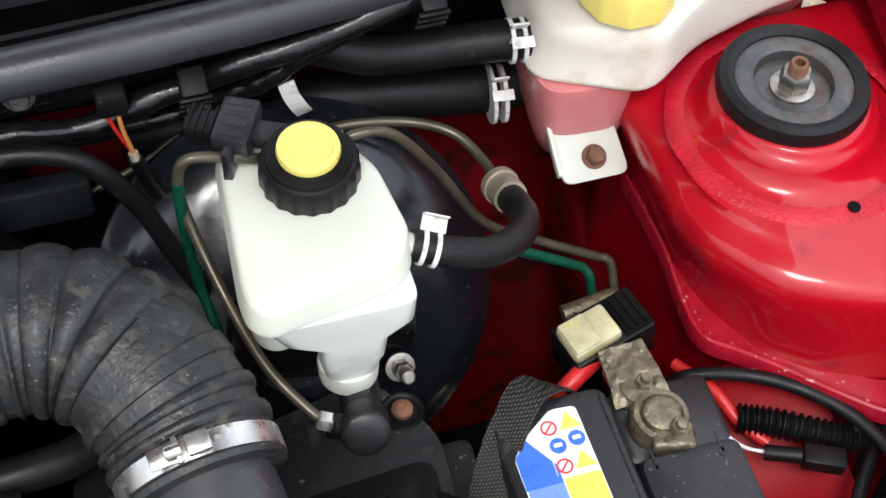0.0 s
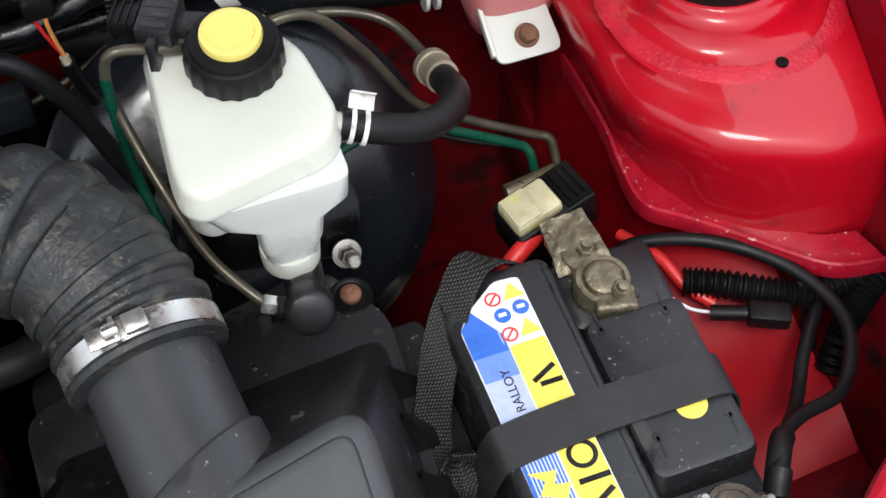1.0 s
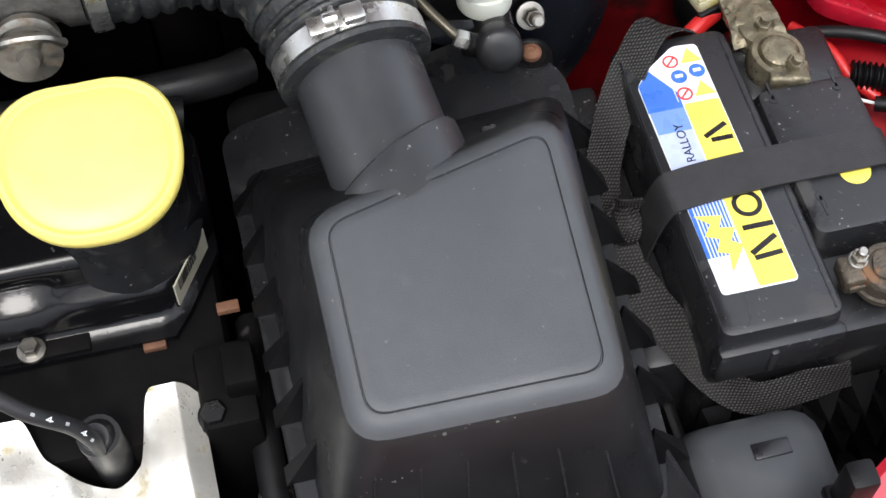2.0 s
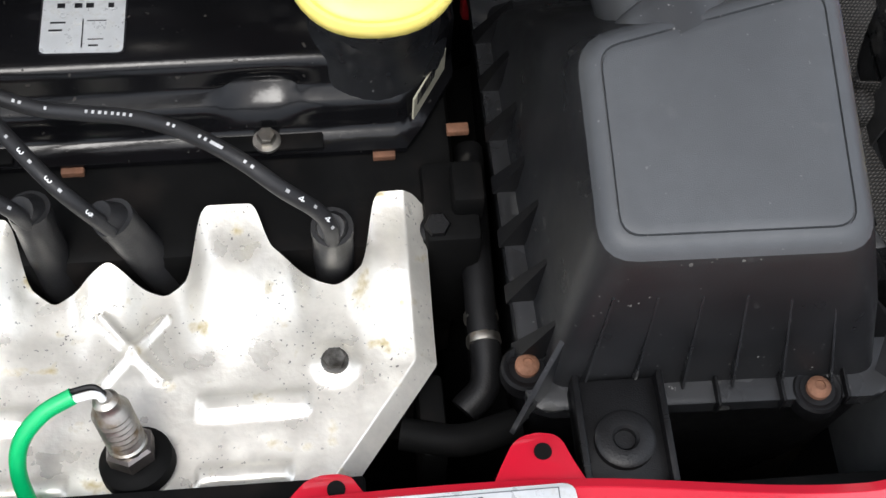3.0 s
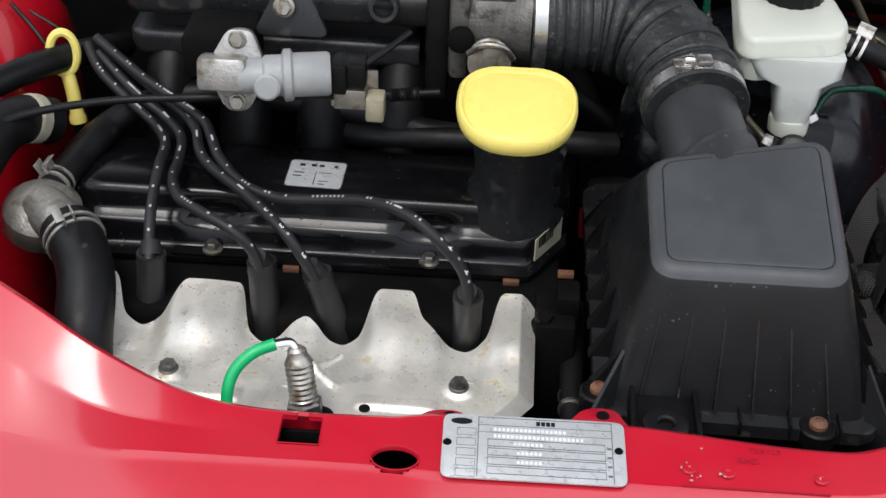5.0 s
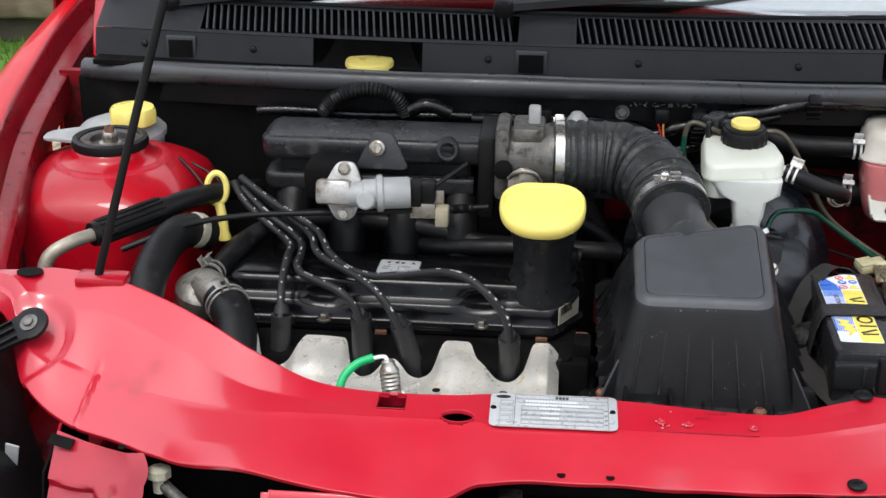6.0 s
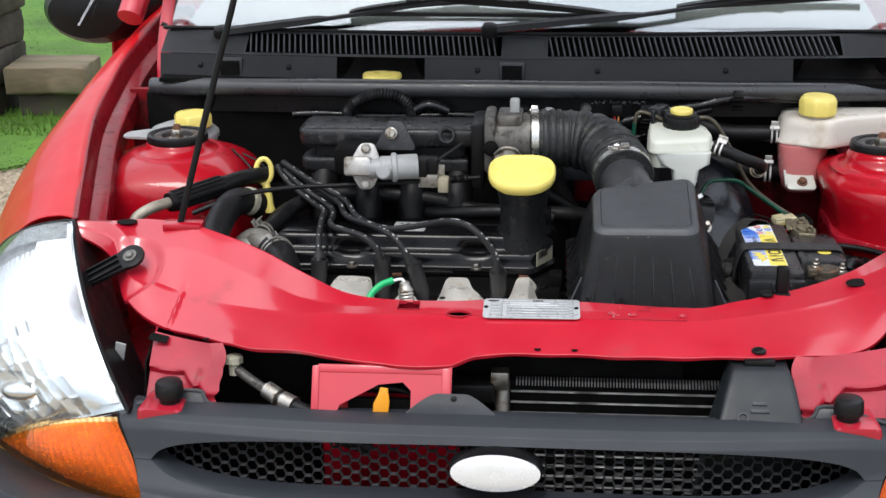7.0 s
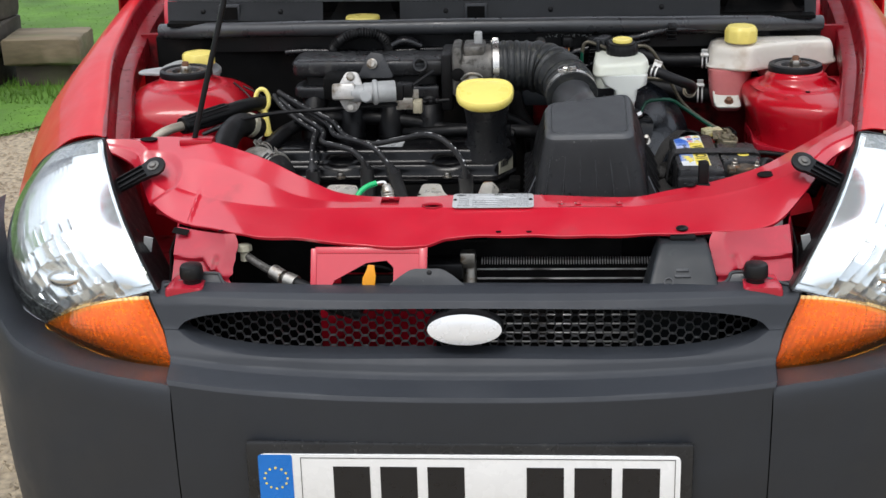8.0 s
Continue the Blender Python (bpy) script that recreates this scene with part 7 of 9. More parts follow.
part("zigzag_shape", bm, LABEL_YELLOW, lab, "yellow zigzag shape")
bm = B()
mm = Matrix.Translation((0.3275, 0.4025, Z1 + 0.0005))
lathe(bm, mm, [(0.0080, 0), (0.0080, 0.0003), (0.0055, 0.0003), (0.0055, 0)], 28, caps=False)
part("print_ring", bm, LABEL_BLACK, lab)
for x, y, w, h, a in ((0.3285, 0.3885, 0.0165, 0.0030, 0), (0.3275, 0.377, 0.0175, 0.0030, 28), (0.328, 0.3705, 0.0150, 0.0028, 4), (0.327, 0.4515, 0.0150, 0.0028, 26), (0.329, 0.4455, 0.0120, 0.0028, 0)):
    bm = B()
    box(bm, -w / 2, w / 2, -h / 2, h / 2, 0, 0.0003, m=Matrix.Translation((x, y, Z1 + 0.0005)) @ Matrix.Rotation(radians(a), 4, "Z"))
    part("print_bar", bm, LABEL_BLACK, lab)
words("RALLOY", Matrix.Translation((0.3085, 0.447, Z1 + 0.0006)) @ Matrix.Rotation(radians(90), 4, "Z"), 0.0070, LABEL_BLACK, lab)
for x, y in ((0.3295, 0.5035), (0.330, 0.4800)):
    bm = B()
    prism(bm, [(x - 0.006, y - 0.0045), (x + 0.006, y - 0.0045), (x, y + 0.0055)], Matrix.Translation((0, 0, Z1 + 0.0005)), 0.0003)
    part("warning_triangle", bm, LABEL_YELLOW, lab)
for x, y in ((0.3195, 0.4905), (0.3305, 0.4925)):
    bm = B()
    lathe(bm, Matrix.Translation((x, y, Z1 + 0.0005)), [(0.0045, 0), (0.0045, 0.0003)], 20)
    c = part("blue_sign", bm, LABEL_BLUE, lab)
    bm = B()
    box(bm, x - 0.0022, x + 0.0022, y - 0.0008, y + 0.0014, Z1 + 0.0008, Z1 + 0.0010)
    part("sign_mark", bm, LABEL_WHITE, c)
for x, y in ((0.318, 0.5015), (0.319, 0.4785)):
    bm = B()
    lathe(bm, Matrix.Translation((x, y, Z1 + 0.0005)), [(0.0044, 0), (0.0044, 0.0003), (0.0034, 0.0003), (0.0034, 0)], 20, caps=False)
    box(bm, -0.0036, 0.0036, -0.0005, 0.0005, 0, 0.0003, m=Matrix.Translation((x, y, Z1 + 0.0005)) @ Matrix.Rotation(radians(45), 4, "Z"))
    part("red_sign", bm, LABEL_RED, lab)
# tray with a rough egg-crate front
tray = thing("battery_tray", (0.35, 0.40, 0.545), "black plastic battery tray with a ribbed front", "battery tray")
bm = B()
box(bm, 0.276, 0.428, 0.318, 0.532, 0.525, 0.545, 0.004)
box(bm, 0.276, 0.284, 0.318, 0.532, 0.545, 0.640, 0.003)
part("base", bm, BLACK, tray)
bm = B()
for i in range(7):
    for j in range(4):
        x, z = 0.285 + 0.0205 * i, 0.578 + 0.026 * j
        q = [bm.verts.new(p) for p in ((x, 0.322, z), (x + 0.0185, 0.322, z), (x + 0.0185, 0.322, z + 0.023), (x, 0.322, z + 0.023))]
        tip = bm.verts.new((x + 0.009, 0.306, z + 0.002))
        for a, b in zip(q, q[1:] + q[:1]):
            bm.faces.new((a, b, tip))
        bm.faces.new(q[::-1])
part("ribbed_front", bm, BLACK, tray, kind="stuff", sharp=10)


# webbing strap
def ribbon(bm, points, across, width, thick=0.0014, steps=8, wave=0.0):
    line = smooth_line(points, steps)
    side = smooth_line(across, steps)
    n = len(line)
    loops = []
    for i, (p, s) in enumerate(zip(line, side)):
        way = (line[min(i + 1, n - 1)] - line[max(i - 1, 0)]).normalized()
        s = (s - way * s.dot(way)).normalized()
        up = way.cross(s).normalized()
        loop = []
        for k in range(9):
            t = k / 8 - 0.5
            loop.append(p + s * width * t + up * (thick / 2 + wave * math.sin(3 * t + i * 0.4)))
        for k in range(8, -1, -1):
            t = k / 8 - 0.5
            loop.append(p + s * width * t - up * (thick / 2 - wave * math.sin(3 * t + i * 0.4)))
        loops.append(loop)
    rings(bm, loops)


bm = B()
tube(bm, [(0.2575, 0.405, 0.640), (0.2580, 0.375, 0.650), (0.2590, 0.335, 0.650), (0.260, 0.30, 0.640)], 0.0018, 8)
solid("ochre_wire", bm, surface("ochre_wire_sleeve", (0.34, 0.25, 0.03), 0.5, vary=0.2, scale=80), "thin ochre wire between air box and battery", "wire")

strap = thing("battery_strap", (0.35, 0.42, 0.743), "black woven webbing strap tied loosely over the battery", "strap")
bm = B()
ribbon(bm, [(0.430, 0.416, 0.640), (0.4205, 0.418, 0.715), (0.4165, 0.4195, 0.735), (0.408, 0.420, 0.7435), (0.385, 0.4205, 0.7435), (0.340, 0.4205, 0.7438), (0.300, 0.418, 0.7440), (0.286, 0.4165, 0.738), (0.278, 0.416, 0.70), (0.274, 0.418, 0.64)],
       [(0, 1, 0)] * 10, 0.0245)
part("top_band", bm, surface("smooth_black_webbing", (0.020, 0.020, 0.021), 0.6, vary=0.2, scale=40, bump=0.5, bscale=1400), strap)
bm = B()
ribbon(bm, [(0.284, 0.424, 0.716), (0.268, 0.434, 0.708), (0.266, 0.450, 0.711), (0.274, 0.470, 0.722), (0.287, 0.492, 0.735), (0.300, 0.509, 0.7445), (0.316, 0.525, 0.7450), (0.334, 0.529, 0.732), (0.350, 0.530, 0.70)],
       [(0.4, -0.2, 0.9), (0.6, -0.2, 0.75), (0.75, -0.3, 0.55), (0.8, -0.4, 0.35), (0.8, -0.45, 0.25), (0.75, -0.6, 0.2), (0.4, -0.85, 0.3), (0.2, -0.7, 0.7), (0, -0.3, 1)], 0.0215, wave=0.0008)
part("loose_loop", bm, WEBBING, strap)
bm = B()
ribbon(bm, [(0.284, 0.424, 0.714), (0.268, 0.428, 0.704), (0.267, 0.408, 0.6975), (0.273, 0.385, 0.6960), (0.282, 0.360, 0.6950), (0.293, 0.336, 0.6920), (0.309, 0.3175, 0.6900), (0.338, 0.3165, 0.6920), (0.362, 0.3165, 0.6960)],
       [(0.4, 0.2, 0.9), (0.7, 0.2, 0.6), (0.95, 0.2, 0.2), (0.9, 0.35, 0.25), (0.85, 0.4, 0.35), (0.6, 0.5, 0.6), (0.2, 0.4, 0.9), (0, 0.3, 0.95), (0, 0.25, 1)], 0.022, wave=0.0008)
part("front_loop", bm, WEBBING, strap)
bm = B()
lathe(bm, axis_pose((0.272, 0.424, 0.708), (-1, 0, 0.3)), [(0.006, -0.008), (0.011, -0.004), (0.011, 0.004), (0.006, 0.008)], 10)
part("knot", bm, WEBBING, strap)


# terminals
pos = thing("positive_terminal", (0.378, 0.49, 0.728), "corroded brass battery clamp with a fuse holder", "battery clamp")
def rough(bm, amount, scale, seed):
    """Uneven, corroded skin."""
    for v in bm.verts:
        q = v.co * scale + Vector((seed, 0, 0))
        v.co += amount * Vector((noise.noise(q), noise.noise(q + Vector((0, 7, 0))), noise.noise(q + Vector((0, 0, 7)))))


bm = B()
lathe(bm, axis_pose((0.3775, 0.4940, 0.7280), (0.05, -0.08, 1)), [(0.0150, 0.0), (0.0162, 0.003), (0.0158, 0.012), (0.0148, 0.0150), (0.0120, 0.0155), (0.0105, 0.0135), (0.0102, 0.0175), (0.0090, 0.0185), (0.0065, 0.0186), (0.003, 0.0187)], 40)
rough(bm, 0.0006, 100, 1)
part("clamp_ring", bm, CORRODED, pos)
bm = B()
wear = Matrix.Translation((0.3725, 0.5200, 0.7420)) @ Matrix.Rotation(radians(-8), 4, "Y") @ Matrix.Rotation(radians(10), 4, "X")
sheet(bm, 22, 22, lambda u, v: wear @ Vector(((u - 0.5) * (0.031 - 0.006 * v), (v - 0.45) * 0.034, 0.0020 * noise.noise(Vector((5 * u, 5 * v, 2))) + 0.0008 * noise.noise(Vector((14 * u, 14 * v, 4))) + 0.0025 * math.sin(5 * v))), 0.0035)
lathe(bm, axis_pose((0.3755, 0.5130, 0.7300), (0, 0, 1)), [(0.0125, 0), (0.0135, 0.006), (0.0125, 0.0125), (0.008, 0.0135)], 28)
rough(bm, 0.0005, 110, 3)
part("cable_plate", bm, CORRODED, pos)
bm = B()
hexagon(bm, axis_pose((0.3755, 0.5130, 0.7430), (0.1, -0.1, 1)), 0.0085, 0.0045)
lathe(bm, axis_pose((0.3755, 0.5130, 0.7430), (0.1, -0.1, 1)), [(0.003, 0), (0.003, 0.0085)], 12)
part("stud_nut", bm, CORRODED, pos)
bm = B()
turned = Matrix.Translation((0.3800, 0.4805, 0)) @ Matrix.Rotation(radians(-12), 4, "Z")
box(bm, -0.0115, 0.0115, -0.0075, 0.0070, 0.7285, 0.7430, 0.002, m=turned, seg=3)
bmesh.ops.subdivide_edges(bm, edges=[e for e in bm.edges if e.calc_length() > 0.006], cuts=3, use_grid_fill=True)
rough(bm, 0.0006, 160, 5)
hexagon(bm, axis_pose((0.3825, 0.4830, 0.7425), (0.2, -0.2, 1)), 0.0085, 0.0050)
lathe(bm, axis_pose((0.3825, 0.4830, 0.7425), (0.2, -0.2, 1)), [(0.003, 0.004), (0.003, 0.0085), (0.002, 0.009)], 12)
part("clamp_bolt", bm, CORRODED, pos)
fuse = thing("fuse_holder", (0.365, 0.557, 0.70), "black fuse holder with a yellowed clear cover", "fuse holder")
tilt = Matrix.Translation((0.368, 0.557, 0.728)) @ Matrix.Rotation(radians(14), 4, "Z") @ Matrix.Rotation(radians(-8), 4, "Y")
bm = B()
box(bm, -0.022, 0.030, -0.014, 0.016, -0.026, 0.004, 0.002, m=tilt)
part("holder", bm, BLACK, fuse)
bm = B()
box(bm, -0.0215, 0.0095, -0.0115, 0.0115, 0.002, 0.0120, 0.003, m=tilt)
box(bm, -0.0205, -0.004, -0.0105, 0.0105, 0.0115, 0.0140, 0.002, m=tilt)
part("clear_cover", bm, surface("yellowed_clear_plastic", (0.50, 0.46, 0.28), 0.3, vary=0.25, scale=70, dirt=(0.55, 0.45, 0.04), dirt_amount=0.35, dirt_scale=60, through_light=0.2), fuse)
bm = B()
box(bm, 0.012, 0.029, -0.012, 0.014, 0.0035, 0.0055, 0.0004, m=tilt)
part("open_tray", bm, DARK, fuse)
for k in range(3):
    bm = B()
    box(bm, 0.0145 + 0.005 * k, 0.016 + 0.005 * k, -0.010, 0.012, 0.0055, 0.0075, m=tilt)
    part("slot_rib", bm, DARK, fuse)
bm = B()
tube(bm, [(0.362, 0.545, 0.722), (0.350, 0.538, 0.722), (0.340, 0.533, 0.716), (0.330, 0.528, 0.70)], 0.0055, 10)
solid("red_battery_cable", bm, RED_WIRE, "red battery cable running down behind the battery", "cable")

neg = thing("negative_terminal", (0.386, 0.35, 0.722), "corroded battery clamp with two bolts and thick black cables", "battery clamp")
bm = B()
lathe(bm, Matrix.Translation((0.3855, 0.3505, 0.727)), [(0.0165, 0), (0.0165, 0.003), (0.0150, 0.0035), (0.0150, 0.0115), (0.0138, 0.0135), (0.0105, 0.0140), (0.0100, 0.0130), (0.0092, 0.0130), (0.0086, 0.0145), (0.003, 0.0147)], 40)
box(bm, 0.3610, 0.3800, 0.3455, 0.3615, 0.7285, 0.7400, 0.002, seg=3)
box(bm, 0.3630, 0.3740, 0.3440, 0.3465, 0.7310, 0.7350, 0.001)
box(bm, 0.3930, 0.4090, 0.3400, 0.3550, 0.7285, 0.7385, 0.002, seg=3)
bmesh.ops.subdivide_edges(bm, edges=[e for e in bm.edges if e.calc_length() > 0.007], cuts=2)
rough(bm, 0.0009, 150, 7)
part("clamp_body", bm, surface("rust_stained_lead", (0.085, 0.070, 0.052), 0.55, metal=0.4, vary=0.45, scale=80, bump=0.8, bscale=500, dirt=(0.26, 0.12, 0.05), dirt_amount=0.25, dirt_scale=70, specks=((0.30, 0.25, 0.15), 0.05, 500)), neg)
for p in ((0.3715, 0.3575, 0.7400), (0.4015, 0.3470, 0.7385)):
    bolt(p, (0.05, -0.05, 1), 0.0080, 0.0045, STEEL_DULL, neg, "clamp_nut", 1.35)
    bm = B()
    lathe(bm, axis_pose(p, (0.05, -0.05, 1)), [(0.0028, 0.003), (0.0028, 0.0095), (0.0020, 0.0102)], 12)
    part("stud", bm, STEEL_DULL, neg)
for thick, run in ((0.10, [(0.4095, 0.351, 0.738), (0.416, 0.362, 0.745), (0.430, 0.380, 0.736), (0.447, 0.397, 0.716), (0.462, 0.414, 0.703), (0.474, 0.431, 0.699), (0.488, 0.448, 0.698), (0.502, 0.463, 0.696), (0.515, 0.474, 0.688), (0.535, 0.480, 0.66)]),
                   (0.16, [(0.411, 0.352, 0.726), (0.416, 0.364, 0.742), (0.428, 0.379, 0.736), (0.446, 0.390, 0.727), (0.478, 0.401, 0.714), (0.500, 0.428, 0.709), (0.504, 0.452, 0.708), (0.494, 0.478, 0.709), (0.476, 0.499, 0.710), (0.452, 0.516, 0.710), (0.425, 0.527, 0.708), (0.408, 0.532, 0.698), (0.400, 0.537, 0.66), (0.40, 0.54, 0.62)])):
    bm = B()
    tube(bm, run, lambda t, thick=thick: 0.0062 if t < thick else 0.0040, 14, 6)
    part("black_cable", bm, RUBBER, neg)

# ---------------------------------------------------------------- brake servo, master cylinder and reservoir
servo = thing("brake_servo", (0.245, 0.64, 0.61), "round gloss black brake servo drum", "brake servo")
bm = B()
SERVO = Vector((0.02, -0.79, 0.61)).normalized()
m = axis_pose(Vector((0.217, 0.648, 0.696)) - SERVO * 0.033, SERVO) @ Matrix.Diagonal((1.044, 1.044, 1, 1))
lathe(bm, m, [(0.05, -0.035), (0.085, -0.028), (0.104, -0.012), (0.110, 0.0), (0.110, 0.018), (0.1075, 0.022), (0.1075, 0.026), (0.1130, 0.029), (0.1130, 0.036), (0.108, 0.040), (0.102, 0.048), (0.092, 0.055), (0.078, 0.061), (0.055, 0.065), (0.042, 0.072), (0.040, 0.094), (0.012, 0.095)], 72)
part("drum", bm, surface("satin_black_drum_paint", (0.007, 0.0085, 0.0115), 0.22, vary=0.3, scale=14, bump=0.08, bscale=200, spec=0.62, dirt=(0.05, 0.045, 0.04), dirt_amount=-0.2, dirt_scale=160), servo, sharp=45)
bm = B()
out = rounded([(-0.052, -0.012), (-0.040, -0.026), (0.040, -0.026), (0.052, -0.012), (0.052, 0.012), (0.040, 0.026), (-0.040, 0.026), (-0.052, 0.012)], 0.006)
prism(bm, out, axis_pose(Vector((0.219, 0.648, 0.696)) + SERVO * 0.062, SERVO, -10), 0.006, 0.001)
part("flange", bm, BLACK_GLOSS, servo)
bm = B()
mm = axis_pose((0.2580, 0.5740, 0.7155), (0.05, -0.80, 0.60))
lathe(bm, mm, [(0.0085, 0), (0.0085, 0.002), (0.006, 0.0025)], 20)
hexagon(bm, mm, 0.0098, 0.008, 0.002)
lathe(bm, mm, [(0.004, 0.012), (0.004, 0.019), (0.0028, 0.020)], 14)
part("servo_nut", bm, STEEL_DULL, servo, "zinc-plated nut and stud")

master = thing("brake_master_cylinder", (0.23, 0.56, 0.73), "black brake master cylinder with a rounded end", "master cylinder")
bm = B()
tube(bm, [(0.238, 0.618, 0.728), (0.230, 0.566, 0.744), (0.2265, 0.540, 0.753), (0.2235, 0.520, 0.761)], 0.0108, 28, 8)
part("barrel", bm, BLACK_FINE, master)
bm = B()
lathe(bm, axis_pose((0.2240, 0.5230, 0.7600), (-0.14, -0.80, 0.52)), [(0.0112, 0), (0.0128, 0.002), (0.0130, 0.014), (0.0120, 0.0165), (0.0095, 0.0180), (0.004, 0.0186)], 36)
part("rounded_end", bm, BLACK_FINE, master, "black rounded end cap")
bm = B()
tube(bm, [(0.224, 0.522, 0.757), (0.212, 0.520, 0.764), (0.206, 0.520, 0.767)], 0.0068, 12)
part("port_boss", bm, BLACK, master)
bm = B()
hexagon(bm, axis_pose((0.2075, 0.5215, 0.767), (-1, 0.35, 0.3)), 0.0095, 0.008)
part("pipe_union", bm, STEEL, master)
bm = B()
hexagon(bm, axis_pose((0.2440, 0.5800, 0.7560), (1, 0.5, 0.4)), 0.0095, 0.009)
part("pipe_union", bm, STEEL, master)

res = thing("brake_fluid_reservoir", (0.22, 0.575, 0.775), "milky white brake fluid reservoir with a black cap", "fluid reservoir")
TOP = [(0.179, 0.640), (0.186, 0.652), (0.240, 0.642), (0.257, 0.612), (0.2625, 0.572), (0.2555, 0.556), (0.2455, 0.5500), (0.184, 0.5385), (0.175, 0.546), (0.1735, 0.56)]
mid = (0.219, 0.595)


def res_ring(k, z, slope=0.05, r=0.006):
    return [Vector((x, y, z + (y - 0.595) * slope)) for x, y in rounded([(mid[0] + (x - mid[0]) * k, mid[1] + (y - mid[1]) * k) for x, y in TOP], r)]


bm = B()
rings(bm, [res_ring(0.93, 0.812), res_ring(0.965, 0.826), res_ring(0.97, 0.8315), res_ring(1.015, 0.8325), res_ring(1.015, 0.8352), res_ring(0.99, 0.8370), res_ring(0.97, 0.8440), res_ring(0.94, 0.8478), res_ring(0.89, 0.8488), res_ring(0.6, 0.8492)])
upper = part("upper_half", bm, WHITE_TANK, res, sharp=50)
bm = B()


def lower(z, x0, x1, y0, y1, r=0.006):
    return [Vector((x, y, z)) for x, y in rounded([(x0, y0), (x1, y0), (x1, y1), (x0, y1)], r)]


rings(bm, [lower(0.770, 0.2095, 0.2375, 0.5380, 0.566, 0.012), lower(0.784, 0.209, 0.238, 0.5375, 0.566, 0.008), lower(0.792, 0.2075, 0.240, 0.5365, 0.568), lower(0.808, 0.206, 0.242, 0.537, 0.572), lower(0.815, 0.190, 0.256, 0.5385, 0.60, 0.008), lower(0.830, 0.180, 0.2575, 0.540, 0.630, 0.008)])
part("lower_half", bm, LOWER_TANK, res, "greyish clear lower half", sharp=50)
bm = B()
lathe(bm, Matrix.Translation((0.2235, 0.551, 0.764)), [(0.0155, 0), (0.016, 0.010), (0.0155, 0.0125), (0.014, 0.013)], 28)
part("outlet_collar", bm, WHITE_TANK, res)
bm = B()
tube(bm, [(0.254, 0.5735, 0.8335), (0.266, 0.570, 0.8315)], 0.0065, 14)
part("side_spout", bm, WHITE_TANK, res)
cap_m = axis_pose((0.2215, 0.6135, 0.848), (0.0, -0.04, 1))
bm = B()
prof = [(0.0235, 0.0), (0.0248, 0.002), (0.0248, 0.013), (0.0232, 0.0165), (0.0215, 0.0172), (0.0210, 0.0195), (0.017, 0.0205)]
loops = []
for r, h in prof:
    loop = []
    for k in range(72):
        a = 2 * math.pi * k / 72
        rr = r * (1 + (0.022 * math.cos(18 * a) if 0.001 < h < 0.014 else 0))
        loop.append(cap_m @ Vector((rr * math.cos(a), rr * math.sin(a), h)))
    loops.append(loop)
rings(bm, loops)
cap = part("screw_cap", bm, BLACK, res, "ribbed black screw cap")
bm = B()
lathe(bm, cap_m, [(0.0152, 0.0195), (0.0158, 0.0225), (0.0152, 0.0252), (0.0125, 0.0258), (0.0115, 0.0245), (0.006, 0.0243)], 40)
part("yellow_button", bm, YELLOW, cap, "round yellow float button")
bm = B()
tube(bm, [(0.2365, 0.622, 0.866), (0.2395, 0.6225, 0.8665), (0.241, 0.619, 0.866)], 0.0012, 6)
part("yellow_tag", bm, YELLOW, cap)
# level sensor plug
plug = thing("sensor_plug", (0.185, 0.65, 0.85), "black slotted sensor plug on the reservoir's cap", "sensor plug")
pm = Matrix.Translation((0.1920, 0.6405, 0.866)) @ Matrix.Rotation(radians(-27), 4, "Z")
bm = B()
box(bm, -0.0095, 0.0095, -0.0145, 0.0145, -0.012, 0.005, 0.002, m=pm)
body = part("plug_body", bm, BLACK_FINE, plug)
for j in range(4):
    bm = B()
    box(bm, -0.0065, 0.0065, -0.0115 + 0.0066 * j, -0.0080 + 0.0066 * j, 0.0045, 0.0053, m=pm)
    part("slot", bm, LABEL_BLACK, body, "dark slot")
bm = B()
box(bm, 0.008, 0.026, -0.007, 0.006, -0.008, 0.001, 0.002, m=pm)
part("cap_arm", bm, BLACK_FINE, plug)
bm = B()
box(bm, -0.026, -0.008, -0.008, 0.008, -0.010, 0.001, 0.003, m=pm)
for k in range(4):
    box(bm, -0.024 + 0.004 * k, -0.0225 + 0.004 * k, -0.0085, 0.0085, -0.0095, 0.0022, 0.0004, m=pm)
part("boot", bm, RUBBER, plug)
bm = B()
box(bm, -0.002, 0.003, -0.022, -0.013, -0.020, 0.002, 0.001, m=pm)
part("latch", bm, BLACK_FINE, plug)

# hose from the reservoir and its clip
feed = thing("clutch_feed_hose", (0.30, 0.575, 0.80), "black rubber hose with a white spring clip", "hose")
bm = B()
tube(bm, [(0.2615, 0.5715, 0.8328), (0.280, 0.5665, 0.827), (0.302, 0.5675, 0.817), (0.322, 0.5795, 0.807), (0.3325, 0.598, 0.797), (0.3325, 0.620, 0.787)], 0.0082, 16, 8)
part("rubber_hose", bm, RUBBER, feed)


